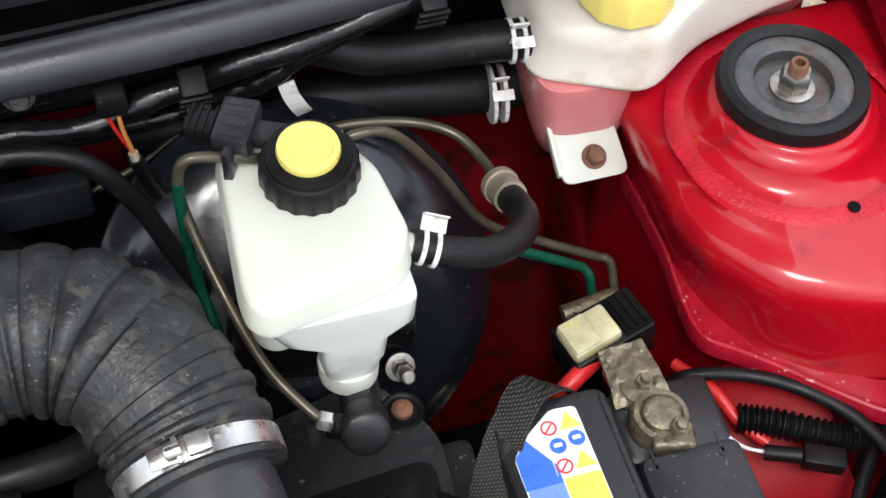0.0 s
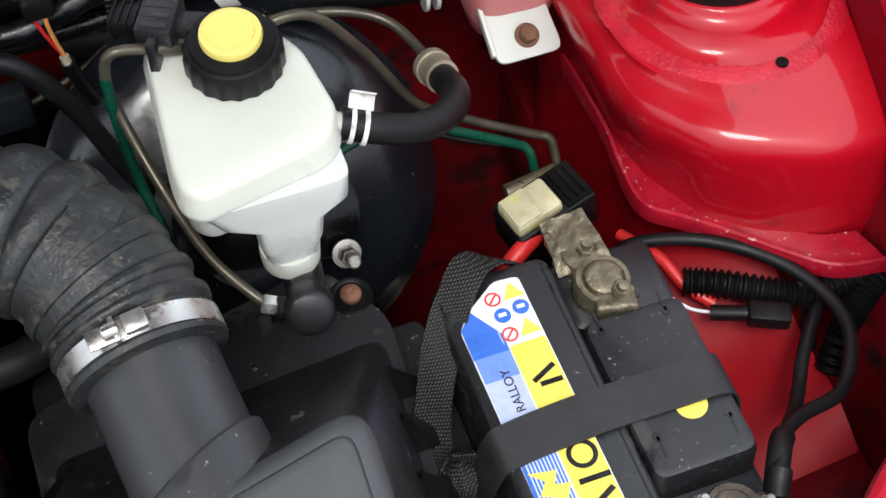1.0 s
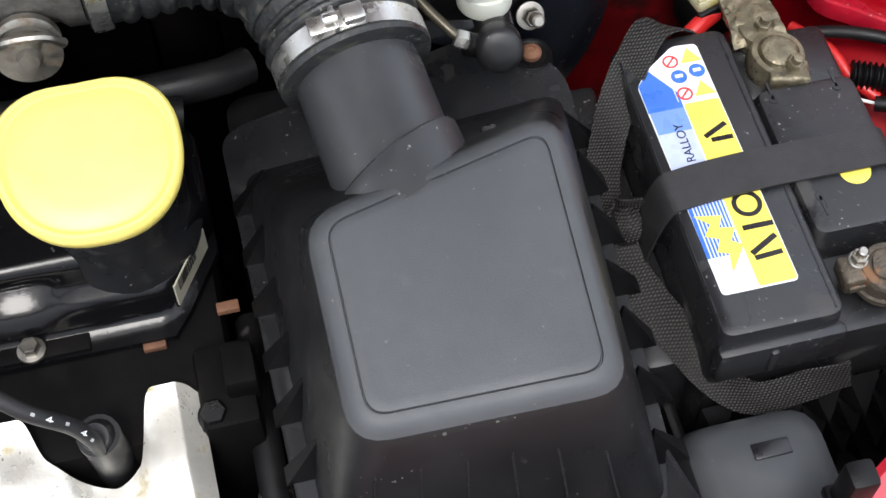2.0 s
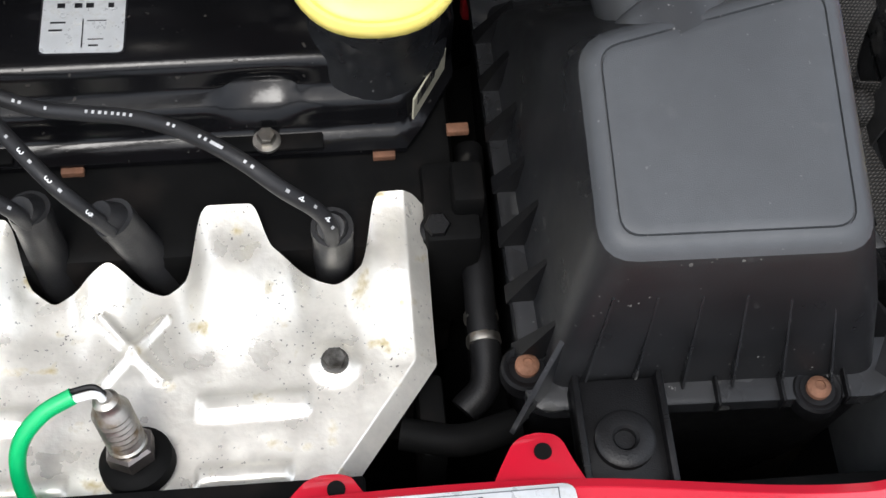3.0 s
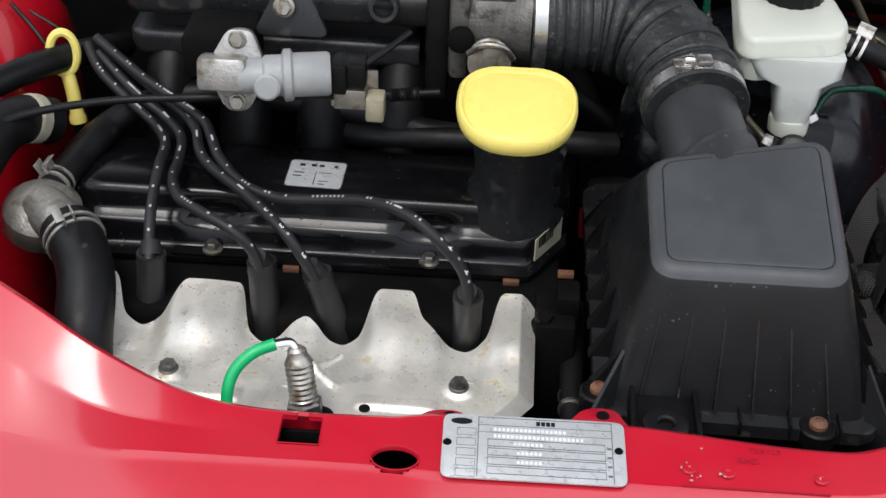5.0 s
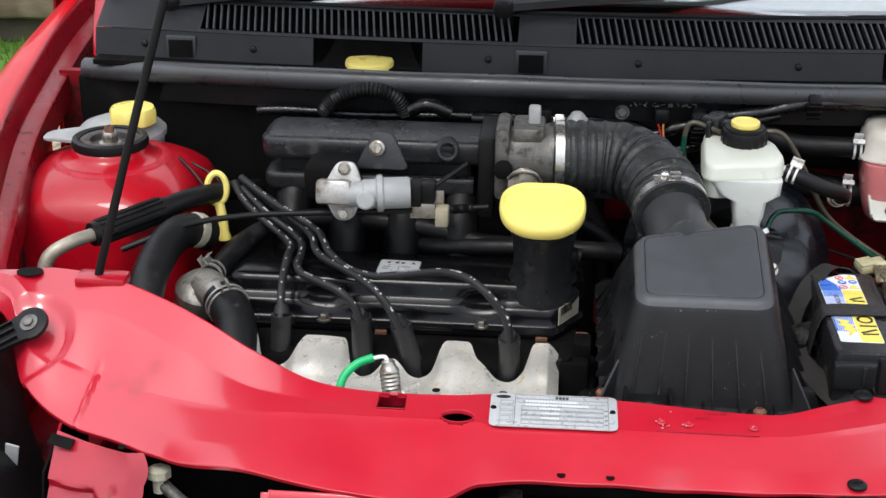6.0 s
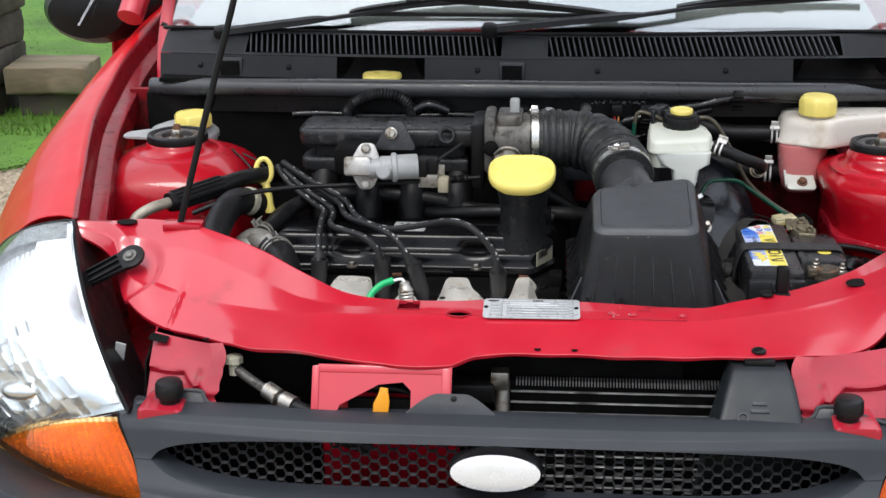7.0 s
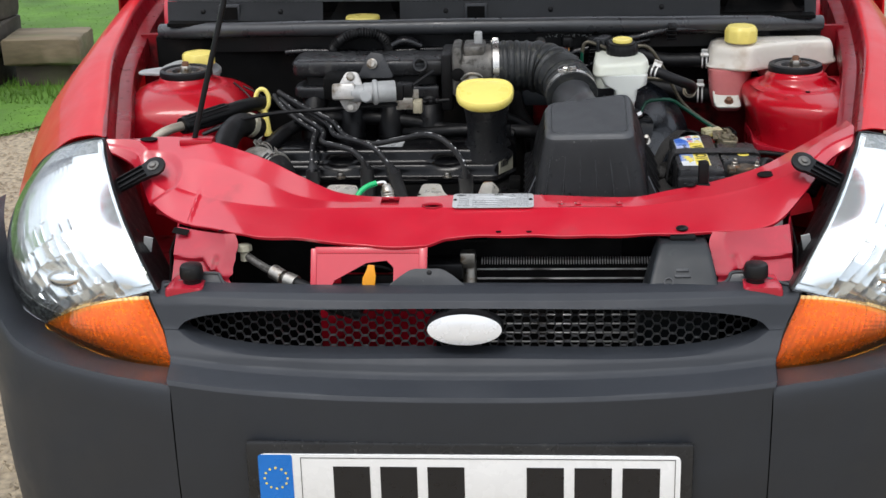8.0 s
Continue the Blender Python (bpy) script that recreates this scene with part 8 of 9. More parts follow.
def spring_clip(at, way, r, material, parent, spread=0.010, roll=0.0):
    m = axis_pose(at, way, roll)
    bm = B()
    for off in (-0.004, 0.0028):
        lathe(bm, m @ Matrix.Translation((0, 0, off)), [(r, 0), (r + 0.0010, 0), (r + 0.0010, 0.0024), (r, 0.0024)], 28)
    box(bm, r - 0.001, r + 0.009, -0.0045, -0.0032, -0.0045, 0.0055, 0.0005, m=m)
    box(bm, r - 0.001, r + 0.007, 0.0032, 0.0045, -0.006, 0.007, 0.0005, m=m)
    box(bm, r + 0.0065, r + 0.0075, 0.0030, 0.0095, -0.006, 0.007, 0.0005, m=m)
    return part("spring_clip", bm, material, parent, "springy metal hose clip")


spring_clip((0.2695, 0.5695, 0.8300), (0.9, -0.3, -0.25), 0.0086, WHITE_CLIP, feed, roll=30)
bm = B()
tube(bm, [(0.3325, 0.6185, 0.788), (0.3315, 0.634, 0.781)], 0.0098, 18)
tube(bm, [(0.3317, 0.630, 0.7828), (0.3313, 0.6345, 0.7808)], 0.0108, 18)
part("crimped_end", bm, surface("tan_metal_ferrule", (0.42, 0.37, 0.28), 0.45, metal=0.6, vary=0.2, scale=80), feed)
bm = B()
tube(bm, [(0.3315, 0.634, 0.781), (0.328, 0.655, 0.780), (0.318, 0.672, 0.784), (0.300, 0.682, 0.788), (0.275, 0.688, 0.790), (0.25, 0.690, 0.790), (0.215, 0.688, 0.786)], 0.0030, 10)
part("steel_pipe", bm, PIPE, feed)

for label, material, r, runs in (
    ("olive brown rigid brake pipe beside the reservoir", PIPE, 0.0029, [[(0.205, 0.523, 0.768), (0.198, 0.528, 0.772), (0.182, 0.553, 0.782), (0.17, 0.59, 0.796), (0.1596, 0.626, 0.8233), (0.1587, 0.626, 0.8511), (0.1647, 0.626, 0.8649), (0.1829, 0.626, 0.8612), (0.2012, 0.626, 0.8539)]]),
    ("olive brown rigid brake pipe over the servo", PIPE, 0.0029, [[(0.2318, 0.626, 0.8496), (0.2488, 0.626, 0.8582), (0.2677, 0.626, 0.8521), (0.2914, 0.626, 0.816), (0.318, 0.622, 0.768), (0.349, 0.622, 0.740), (0.388, 0.6165, 0.7165), (0.3965, 0.6145, 0.7125), (0.3995, 0.611, 0.7075), (0.4000, 0.600, 0.690)]]),
    ("green coated rigid brake pipe beside the servo", GREEN_PIPE, 0.0029, [[(0.1583, 0.626, 0.8496), (0.1577, 0.626, 0.8199), (0.16, 0.625, 0.765), (0.165, 0.61, 0.735), (0.166, 0.6, 0.7)]]),
    ("green coated rigid brake pipe to the chassis", GREEN_PIPE, 0.0029, [[(0.2508, 0.585, 0.7600), (0.258, 0.592, 0.772), (0.270, 0.600, 0.7755), (0.300, 0.606, 0.7740), (0.318, 0.610, 0.762), (0.345, 0.610, 0.743), (0.374, 0.609, 0.7220), (0.3800, 0.608, 0.7170), (0.3830, 0.604, 0.7110), (0.3840, 0.596, 0.692)]]),
    ("thin black pipe low behind the servo", RUBBER, 0.0016, [[(0.330, 0.640, 0.715), (0.350, 0.628, 0.713), (0.372, 0.618, 0.71)]]),
    ("thin dark pipe along the bulkhead", PIPE, 0.0022, [[(0.06, 0.705, 0.748), (0.10, 0.712, 0.746), (0.14, 0.718, 0.756), (0.17, 0.72, 0.775)]]),
):
    bm = B()
    for run in runs:
        tube(bm, run, r, 10, 7)
    solid("brake_pipe", bm, material, label, "pipe", "brake pipes")
bm = B()
tube(bm, [(0.360, 0.586, 0.708), (0.392, 0.588, 0.712)], 0.006, 12)
hexagon(bm, axis_pose((0.377, 0.575, 0.706), (0, 0, 1)), 0.010, 0.012)
solid("pipe_connector", bm, CORRODED, "brass pipe connector below the brake pipes", "pipe connector")

# ---------------------------------------------------------------- expansion tank
tank = thing("coolant_expansion_tank", (0.41, 0.69, 0.75), "clouded plastic coolant tank, pink below, with a yellow cap", "coolant tank")


def plan(z, grow, pts, r):
    c = (sum(p[0] for p in pts) / len(pts), sum(p[1] for p in pts) / len(pts))
    return [Vector((x, y, z)) for x, y in rounded([(c[0] + (x - c[0]) * (1 + grow), c[1] + (y - c[1]) * (1 + grow)) for x, y in pts], r)]


UP = [(0.366, 0.682), (0.425, 0.6545), (0.464, 0.682), (0.522, 0.700), (0.575, 0.708), (0.578, 0.755), (0.37, 0.755)]
LOW = [(0.366, 0.681), (0.374, 0.667), (0.420, 0.665), (0.430, 0.681), (0.442, 0.708), (0.446, 0.754), (0.372, 0.754)]
bm = B()
rings(bm, [plan(0.806, -0.03, UP, 0.014), plan(0.8085, 0.03, UP, 0.014), plan(0.8115, 0.03, UP, 0.014), plan(0.8135, 0.0, UP, 0.016), plan(0.832, -0.02, UP, 0.016), plan(0.842, -0.06, UP, 0.016), plan(0.8455, -0.14, UP, 0.016), plan(0.8465, -0.35, UP, 0.012)])
part("upper_half", bm, TANK, tank, sharp=60)
bm = B()
rings(bm, [plan(0.735, -0.40, LOW, 0.010), plan(0.742, -0.22, LOW, 0.012), plan(0.760, -0.10, LOW, 0.014), plan(0.790, -0.03, LOW, 0.014), plan(0.8065, 0.0, LOW, 0.014)])
part("lower_half", bm, PINK_TANK, tank, sharp=60)
bm = B()
rings(bm, [plan(0.775, -0.25, [(0.446, 0.71), (0.57, 0.716), (0.572, 0.753), (0.446, 0.753)], 0.01), plan(0.8065, 0, [(0.442, 0.706), (0.572, 0.714), (0.574, 0.754), (0.442, 0.754)], 0.012)])
part("rear_lobe", bm, PINK_TANK, tank, sharp=60)
bm = B()
rings(bm, [plan(0.8465, 0, [(0.418 + 0.021 * math.cos(k * math.pi / 12), 0.690 + 0.021 * math.sin(k * math.pi / 12)) for k in range(24)], 0.001), plan(0.856, 0, [(0.418 + 0.020 * math.cos(k * math.pi / 12), 0.690 + 0.020 * math.sin(k * math.pi / 12)) for k in range(24)], 0.001)])
part("filler_neck", bm, TANK, tank)
bm = B()
loops = []
for r, h in ((0.0235, 0.849), (0.0255, 0.851), (0.0255, 0.868), (0.0245, 0.872), (0.0215, 0.8755), (0.012, 0.877)):
    loop = []
    for k in range(80):
        a = 2 * math.pi * k / 80
        rr = r * (1 + (0.035 * (1 if math.cos(10 * a) > 0 else 0) if 0.850 < h < 0.870 else 0))
        loop.append(Vector((0.418 + rr * math.cos(a), 0.690 + rr * math.sin(a), h)))
    loops.append(loop)
rings(bm, loops)
part("screw_cap", bm, YELLOW, tank, "ribbed yellow pressure cap")
bm = B()
tm = Matrix.Translation((0.3975, 0.6610, 0.7570)) @ Matrix.Rotation(radians(28), 4, "X")
prism(bm, rounded([(-0.0205, -0.017), (0.020, -0.017), (0.0165, 0.030), (-0.0235, 0.030)], 0.006), tm, 0.003, 0.0006)
box(bm, -0.0235, -0.0205, -0.012, 0.030, 0, 0.007, 0.001, m=tm)
tab = part("fixing_tab", bm, WHITE_TANK, tank, "clear plastic fixing tab")
bolt(tm @ Vector((0.001, -0.004, 0.003)), tm.to_3x3() @ Vector((0, 0, 1)), 0.010, 0.006, RUST, tab, "tab_bolt", 1.5)

for name, label, run, r, clip_at in (
    ("coolant_hose", "black rubber coolant hose to the expansion tank", [(0.388, 0.702, 0.8155), (0.360, 0.7055, 0.8160), (0.327, 0.710, 0.8150), (0.300, 0.712, 0.815), (0.274, 0.713, 0.820), (0.250, 0.718, 0.829), (0.225, 0.728, 0.830), (0.19, 0.740, 0.82)], 0.0118, (0.3615, 0.705, 0.8155)),
    ("coolant_hose", "thick black rubber coolant hose behind the servo", [(0.382, 0.730, 0.752), (0.352, 0.729, 0.754), (0.297, 0.730, 0.763), (0.250, 0.731, 0.767), (0.214, 0.732, 0.764), (0.175, 0.735, 0.764), (0.14, 0.742, 0.765)], 0.0165, (0.3575, 0.7175, 0.758)),
):
    th = thing(name, run[0], label, "hose", "coolant hoses")
    bm = B()
    tube(bm, run, r, 20, 7)
    part("rubber_hose", bm, RUBBER, th)
    spring_clip(clip_at, (1, -0.1, 0), r + 0.0004, WHITE_CLIP, th, roll=120)
bm = B()
ribbon(bm, [(0.2275, 0.6945, 0.8285), (0.2295, 0.6930, 0.8200), (0.2335, 0.6925, 0.8100), (0.2370, 0.6955, 0.8010)], [(1, 0.1, 0)] * 4, 0.0092, 0.001)
solid("hose_clip_strip", bm, WHITE_CLIP, "bent pale metal clip on a coolant hose", "clip")

# wiring along the bulkhead
for label, run, r, material in (
    ("taped black wiring harness along the bulkhead", [(0.060, 0.693, 0.832), (0.086, 0.692, 0.832), (0.105, 0.692, 0.828), (0.127, 0.693, 0.827), (0.142, 0.694, 0.832), (0.162, 0.695, 0.838), (0.180, 0.695, 0.8415), (0.204, 0.694, 0.8505), (0.227, 0.694, 0.8545), (0.256, 0.696, 0.859), (0.289, 0.700, 0.866), (0.330, 0.708, 0.867), (0.42, 0.728, 0.862)], 0.0070, TAPE),
    ("black wiring harness under the bulkhead's edge", [(0.10, 0.712, 0.800), (0.16, 0.708, 0.806), (0.180, 0.705, 0.812), (0.196, 0.703, 0.820), (0.212, 0.701, 0.826), (0.227, 0.699, 0.835), (0.240, 0.699, 0.845), (0.27, 0.704, 0.852)], 0.0062, TAPE),
    ("crinkled black tape harness behind the inlet manifold", [(-0.335, 0.70, 0.838), (-0.30, 0.70, 0.840), (-0.26, 0.70, 0.839), (-0.22, 0.70, 0.837), (-0.15, 0.70, 0.838), (-0.05, 0.70, 0.841), (0.03, 0.695, 0.842), (0.09, 0.71, 0.835), (0.14, 0.725, 0.815)], 0.0055, TAPE),
    ("black vacuum pipe curving down to the servo", [(-0.08, 0.672, 0.846), (-0.01, 0.672, 0.845), (0.035, 0.670, 0.843), (0.060, 0.668, 0.846), (0.095, 0.664, 0.846), (0.118, 0.658, 0.838), (0.138, 0.652, 0.806), (0.152, 0.645, 0.765), (0.165, 0.64, 0.73)], 0.0056, RUBBER),
):
    bm = B()
    rr = random.Random(len(label))
    if material is TAPE:
        tube(bm, run, lambda t, r=r: r * (1 + 0.05 * math.sin(t * 57) + 0.06 * math.sin(t * 23)), 12, 14)
    else:
        tube(bm, run, r, 14, 8)
    solid("wiring_harness" if material is TAPE else "vacuum_pipe", bm, material, label, "wiring" if material is TAPE else "pipe")
for x, y, z in ((0.1775, 0.6880, 0.8480), (0.1785, 0.6900, 0.8330), (0.3065, 0.6980, 0.8660)):
    bm = B()
    mm = Matrix.Translation((x, y, z)) @ Matrix.Rotation(radians(25), 4, "X")
    box(bm, -0.007, 0.007, -0.010, 0.006, -0.012, 0.014, 0.002, m=mm)
    for k in range(3):
        box(bm, -0.0085, 0.0085, -0.0115, -0.009, -0.010 + 0.008 * k, -0.006 + 0.008 * k, 0.0006, m=mm)
    solid("harness_clip", bm, BLACK, "ribbed black plastic harness clip", "clip", "harness clips")
valve = thing("check_valve", (0.042, 0.67, 0.843), "pale round check valve in a black vacuum pipe", "valve")
bm = B()
lathe(bm, axis_pose((0.034, 0.670, 0.843), (1, 0, 0)), [(0.006, -0.006), (0.015, 0.0), (0.0165, 0.003), (0.0165, 0.009), (0.015, 0.012), (0.006, 0.020)], 28)
part("valve_body", bm, GREYP, valve)
bm = B()
box(bm, -0.004, 0.011, 0.660, 0.676, 0.838, 0.862, 0.002)
solid("sensor_block", bm, BLACK, "small black sensor block beside the throttle", "sensor")
bm = B()
mm = axis_pose((0.0915, 0.7020, 0.8500), (0, -1, 0.35))
lathe(bm, mm, [(0.0085, 0), (0.0085, 0.0015), (0.006, 0.002)], 18)
hexagon(bm, mm, 0.010, 0.006, 0.002)
solid("bulkhead_bolt", bm, ALU_GRIMY, "zinc hexagon bolt on the bulkhead", "bolt")
loom = thing("bare_wire_plug", (0.138, 0.69, 0.82), "two cut orange and red wires at a black plug", "wire")
bm = B()
tube(bm, [(0.138, 0.682, 0.848), (0.1385, 0.680, 0.835), (0.1415, 0.678, 0.8165)], 0.0012, 8)
part("orange_wire", bm, COPPER, loom)
bm = B()
tube(bm, [(0.132, 0.682, 0.846), (0.1355, 0.680, 0.833), (0.1410, 0.679, 0.8165)], 0.0011, 8)
part("red_wire", bm, RED_WIRE, loom)
bm = B()
tube(bm, [(0.1413, 0.678, 0.817), (0.1420, 0.677, 0.811)], 0.0027, 10)
part("cream_ferrule", bm, CREAM, loom)
bm = B()
tube(bm, [(0.1418, 0.6775, 0.813), (0.145, 0.680, 0.793), (0.150, 0.685, 0.770)], 0.0042, 10)
part("black_sleeve", bm, RUBBER, loom)
bm = B()
box(bm, 0.128, 0.144, 0.678, 0.692, 0.845, 0.862, 0.003)
part("plug_housing", bm, RUBBER, loom)

# dark bits low at the back, left of the servo
bm = B()
box(bm, 0.06, 0.115, 0.700, 0.715, 0.742, 0.772, 0.004)
solid("dark_relay", bm, surface("dark_blue_grey_plastic", (0.010, 0.013, 0.017), 0.5, vary=0.2), "dark grey-blue relay box by the bulkhead", "relay")
bm = B()
tube(bm, [(0.02, 0.69, 0.80), (0.045, 0.695, 0.765), (0.055, 0.70, 0.73), (0.075, 0.70, 0.69), (0.08, 0.69, 0.64)], 0.013, 14)
solid("heater_hose", bm, RUBBER, "black heater hose dropping behind the engine", "hose")
bm = B()
tube(bm, [(0.02, 0.655, 0.74), (0.06, 0.66, 0.72), (0.10, 0.66, 0.69), (0.13, 0.65, 0.65)], 0.010, 12)
solid("heater_hose", bm, RUBBER, "thin black hose dropping behind the engine", "hose")

# ---------------------------------------------------------------- inlet manifold and throttle
inlet = thing("inlet_manifold", (-0.18, 0.60, 0.76), "black plastic inlet manifold with two long ribs", "inlet manifold")
bm = B()


def bar(x0, x1, y0, y1, z0, z1, r, taper=0.012):
    secs = []
    for x, k in ((x0, 0.55), (x0 + taper * 0.4, 0.85), (x0 + taper, 1.0), (x1 - 0.004, 1.0), (x1, 0.96)):
        cy, cz = (y0 + y1) / 2, (z0 + z1) / 2
        secs.append([Vector((x, cy + (y - cy) * k, cz + (z - cz) * k)) for y, z in rounded([(y0, z0), (y1, z0), (y1, z1), (y0, z1)], r)])
    return secs


rings(bm, bar(-0.304, -0.058, 0.562, 0.640, 0.8265, 0.8535, 0.009))
part("upper_chamber", bm, BLACK_FINE, inlet, sharp=50)
bm = B()
rings(bm, bar(-0.302, -0.070, 0.566, 0.630, 0.7900, 0.8110, 0.006))
part("lower_rail", bm, BLACK_FINE, inlet, sharp=50)
bm = B()
box(bm, -0.285, -0.07, 0.580, 0.66, 0.70, 0.832, 0.012)
part("manifold_body", bm, BLACK, inlet)
for k in range(4):
    bm = B()
    x = -0.270 + 0.062 * k
    tube(bm, [(x, 0.585, 0.785), (x, 0.560, 0.755), (x, 0.545, 0.715)], 0.021, 14)
    part("runner", bm, BLACK, inlet)
bm = B()
box(bm, -0.064, -0.046, 0.545, 0.63, 0.775, 0.865, 0.004)
part("end_flange", bm, BLACK, inlet)
bm = B()
prism(bm, rounded([(-0.028, -0.018), (0.030, -0.018), (0.012, 0.020), (-0.008, 0.022)], 0.006), axis_pose((-0.166, 0.538, 0.850), (0, -1, 0.25)), 0.008, 0.001)
br = part("bracket_ear", bm, BLACK_FINE, inlet)
bolt((-0.170, 0.5290, 0.8565), (0, -1, 0.3), 0.011, 0.006, STEEL_DULL, br, "ear_bolt", 1.5)
bm = B()
lathe(bm, axis_pose((-0.098, 0.565, 0.846), (0.05, -1, 0.25)), [(0.0125, -0.02), (0.0125, 0.014), (0.011, 0.0155), (0.008, 0.0155), (0.008, 0.002), (0.001, 0.002)], 24)
part("open_stub", bm, BLACK_FINE, inlet, "open round stub pipe")
bm = B()
tube(bm, [(-0.255, 0.690, 0.842), (-0.238, 0.682, 0.862), (-0.205, 0.676, 0.875), (-0.172, 0.680, 0.868), (-0.158, 0.69, 0.845)], lambda t: 0.0085 + 0.0012 * math.sin(t * 190), 14, 24)
solid("ribbed_breather_hose", bm, RUBBER, "ribbed black breather hose arching behind the manifold", "hose")
bm = B()
tube(bm, [(-0.150, 0.672, 0.853), (-0.130, 0.668, 0.862), (-0.105, 0.672, 0.852)], 0.008, 10)
solid("taped_plug", bm, TAPE, "taped black plug behind the manifold", "plug")

iac = thing("idle_control_valve", (-0.20, 0.49, 0.79), "cast grey idle control valve on a bolted flange", "valve")
fm = axis_pose((-0.2015, 0.4965, 0.8195), (0.02, -1, 0.28))
bm = B()
prism(bm, rounded([(-0.006, -0.031), (0.010, -0.030), (0.0235, 0.0), (0.012, 0.031), (-0.006, 0.031), (-0.0235, 0.0)], 0.006), fm, 0.007, 0.001)
part("flange", bm, ALU, iac)
bm = B()
box(bm, -0.026, 0.010, -0.0125, 0.0130, 0.004, 0.026, 0.004, m=fm)
part("valve_block", bm, ALU, iac)
bm = B()
lathe(bm, axis_pose((-0.200, 0.482, 0.8205), (1, 0.16, 0.02)), [(0.011, 0.0), (0.013, 0.002), (0.013, 0.020), (0.0155, 0.022), (0.0155, 0.034), (0.0195, 0.036), (0.0195, 0.041), (0.0165, 0.043), (0.0165, 0.068), (0.015, 0.070)], 36)
part("solenoid_can", bm, GREYP, iac, "dull grey solenoid can")
bm = B()
lathe(bm, axis_pose((-0.1745, 0.4720, 0.8195), (0.0, -1, 0.28)), [(0.0098, -0.006), (0.0098, 0.004), (0.008, 0.0055)], 24)
part("round_plug", bm, GREYP, iac)
for dx, dy in ((0.0015, 0.0235), (0.0015, -0.0235)):
    bolt(fm @ Vector((dx, dy, 0.007)), fm.to_3x3() @ Vector((0, 0, 1)), 0.0095, 0.005, STEEL_DULL, iac, "flange_bolt", 1.45)
bm = B()
box(bm, -0.245, -0.190, 0.5015, 0.555, 0.805, 0.8415, 0.006)
part("mounting_block", bm, DARK, iac)
bm = B()
box(bm, -0.131, -0.118, 0.484, 0.512, 0.808, 0.833, 0.003)
box(bm, -0.120, -0.104, 0.487, 0.509, 0.812, 0.833, 0.003)
part("connector", bm, BLACK, iac, "black wiring connector")
bm = B()
tube(bm, [(-0.106, 0.498, 0.828), (-0.090, 0.505, 0.838), (-0.074, 0.52, 0.846)], 0.0025, 8)
part("lead", bm, RUBBER, iac)

thr = thing("throttle_valve", (-0.02, 0.57, 0.80), "grimy cast throttle valve housing with a cable quadrant", "throttle valve")
bm = B()
box(bm, -0.046, -0.030, 0.533, 0.598, 0.800, 0.880, 0.006)
part("flange", bm, ALU_GRIMY, thr)
bm = B()
lathe(bm, axis_pose((-0.032, 0.565, 0.842), (1, -0.05, 0)), [(0.030, 0), (0.033, 0.008), (0.033, 0.036), (0.036, 0.040), (0.036, 0.050)], 36)
box(bm, -0.028, 0.006, 0.540, 0.590, 0.862, 0.880, 0.004)
part("bore", bm, ALU_GRIMY, thr)
bm = B()
box(bm, -0.012, 0.001, 0.558, 0.575, 0.876, 0.897, 0.003)
part("top_lug", bm, GREYP, thr)
bm = B()
lathe(bm, axis_pose((-0.036, 0.536, 0.836), (-0.1, -1, 0.2)), [(0.010, -0.004), (0.010, 0.010), (0.007, 0.012)], 20)
part("side_plug", bm, DARK, thr)
bm = B()
lathe(bm, axis_pose((-0.014, 0.522, 0.825), (0, -1, 0.15)), [(0.0165, -0.006), (0.0165, -0.002), (0.012, 0.0), (0.012, 0.003), (0.0165, 0.004), (0.0165, 0.007), (0.006, 0.008), (0.005, 0.012)], 28)
tube(bm, [(-0.030, 0.518, 0.832), (-0.020, 0.512, 0.842), (-0.004, 0.512, 0.841), (0.004, 0.516, 0.830)], 0.0025, 8)
part("quadrant", bm, STEEL_DULL, thr)

# throttle cable with its holder
cable = thing("throttle_cable", (-0.1, 0.5, 0.80), "thin black throttle cable in a cream clip", "cable")
bm = B()
tube(bm, [(-0.42, 0.42, 0.775), (-0.385, 0.435, 0.786), (-0.355, 0.462, 0.790), (-0.30, 0.485, 0.792), (-0.236, 0.496, 0.793), (-0.16, 0.500, 0.797), (-0.10, 0.502, 0.8005), (-0.05, 0.508, 0.803)], 0.0032, 10, 8)
part("outer_sleeve", bm, RUBBER, cable)
bm = B()
box(bm, -0.104, -0.090, 0.482, 0.500, 0.788, 0.808, 0.002)
part("cream_clip", bm, surface("grubby_cream_plastic", (0.30, 0.27, 0.19), 0.6, vary=0.3, scale=80), cable)
bm = B()
box(bm, -0.128, -0.104, 0.486, 0.504, 0.796, 0.812, 0.001)
box(bm, -0.132, -0.096, 0.500, 0.503, 0.790, 0.822, 0.001)
part("steel_bracket", bm, STEEL_DULL, cable)
bm = B()
tube(bm, [(-0.126, 0.4995, 0.7985), (-0.106, 0.5015, 0.8003)], lambda t: 0.0052 + 0.0008 * math.sin(t * 70), 12, 20)
tube(bm, [(-0.088, 0.502, 0.8010), (-0.066, 0.5055, 0.8022)], lambda t: 0.0050 + 0.0008 * math.sin(t * 70), 12, 20)
part("ribbed_boot", bm, RUBBER, cable)

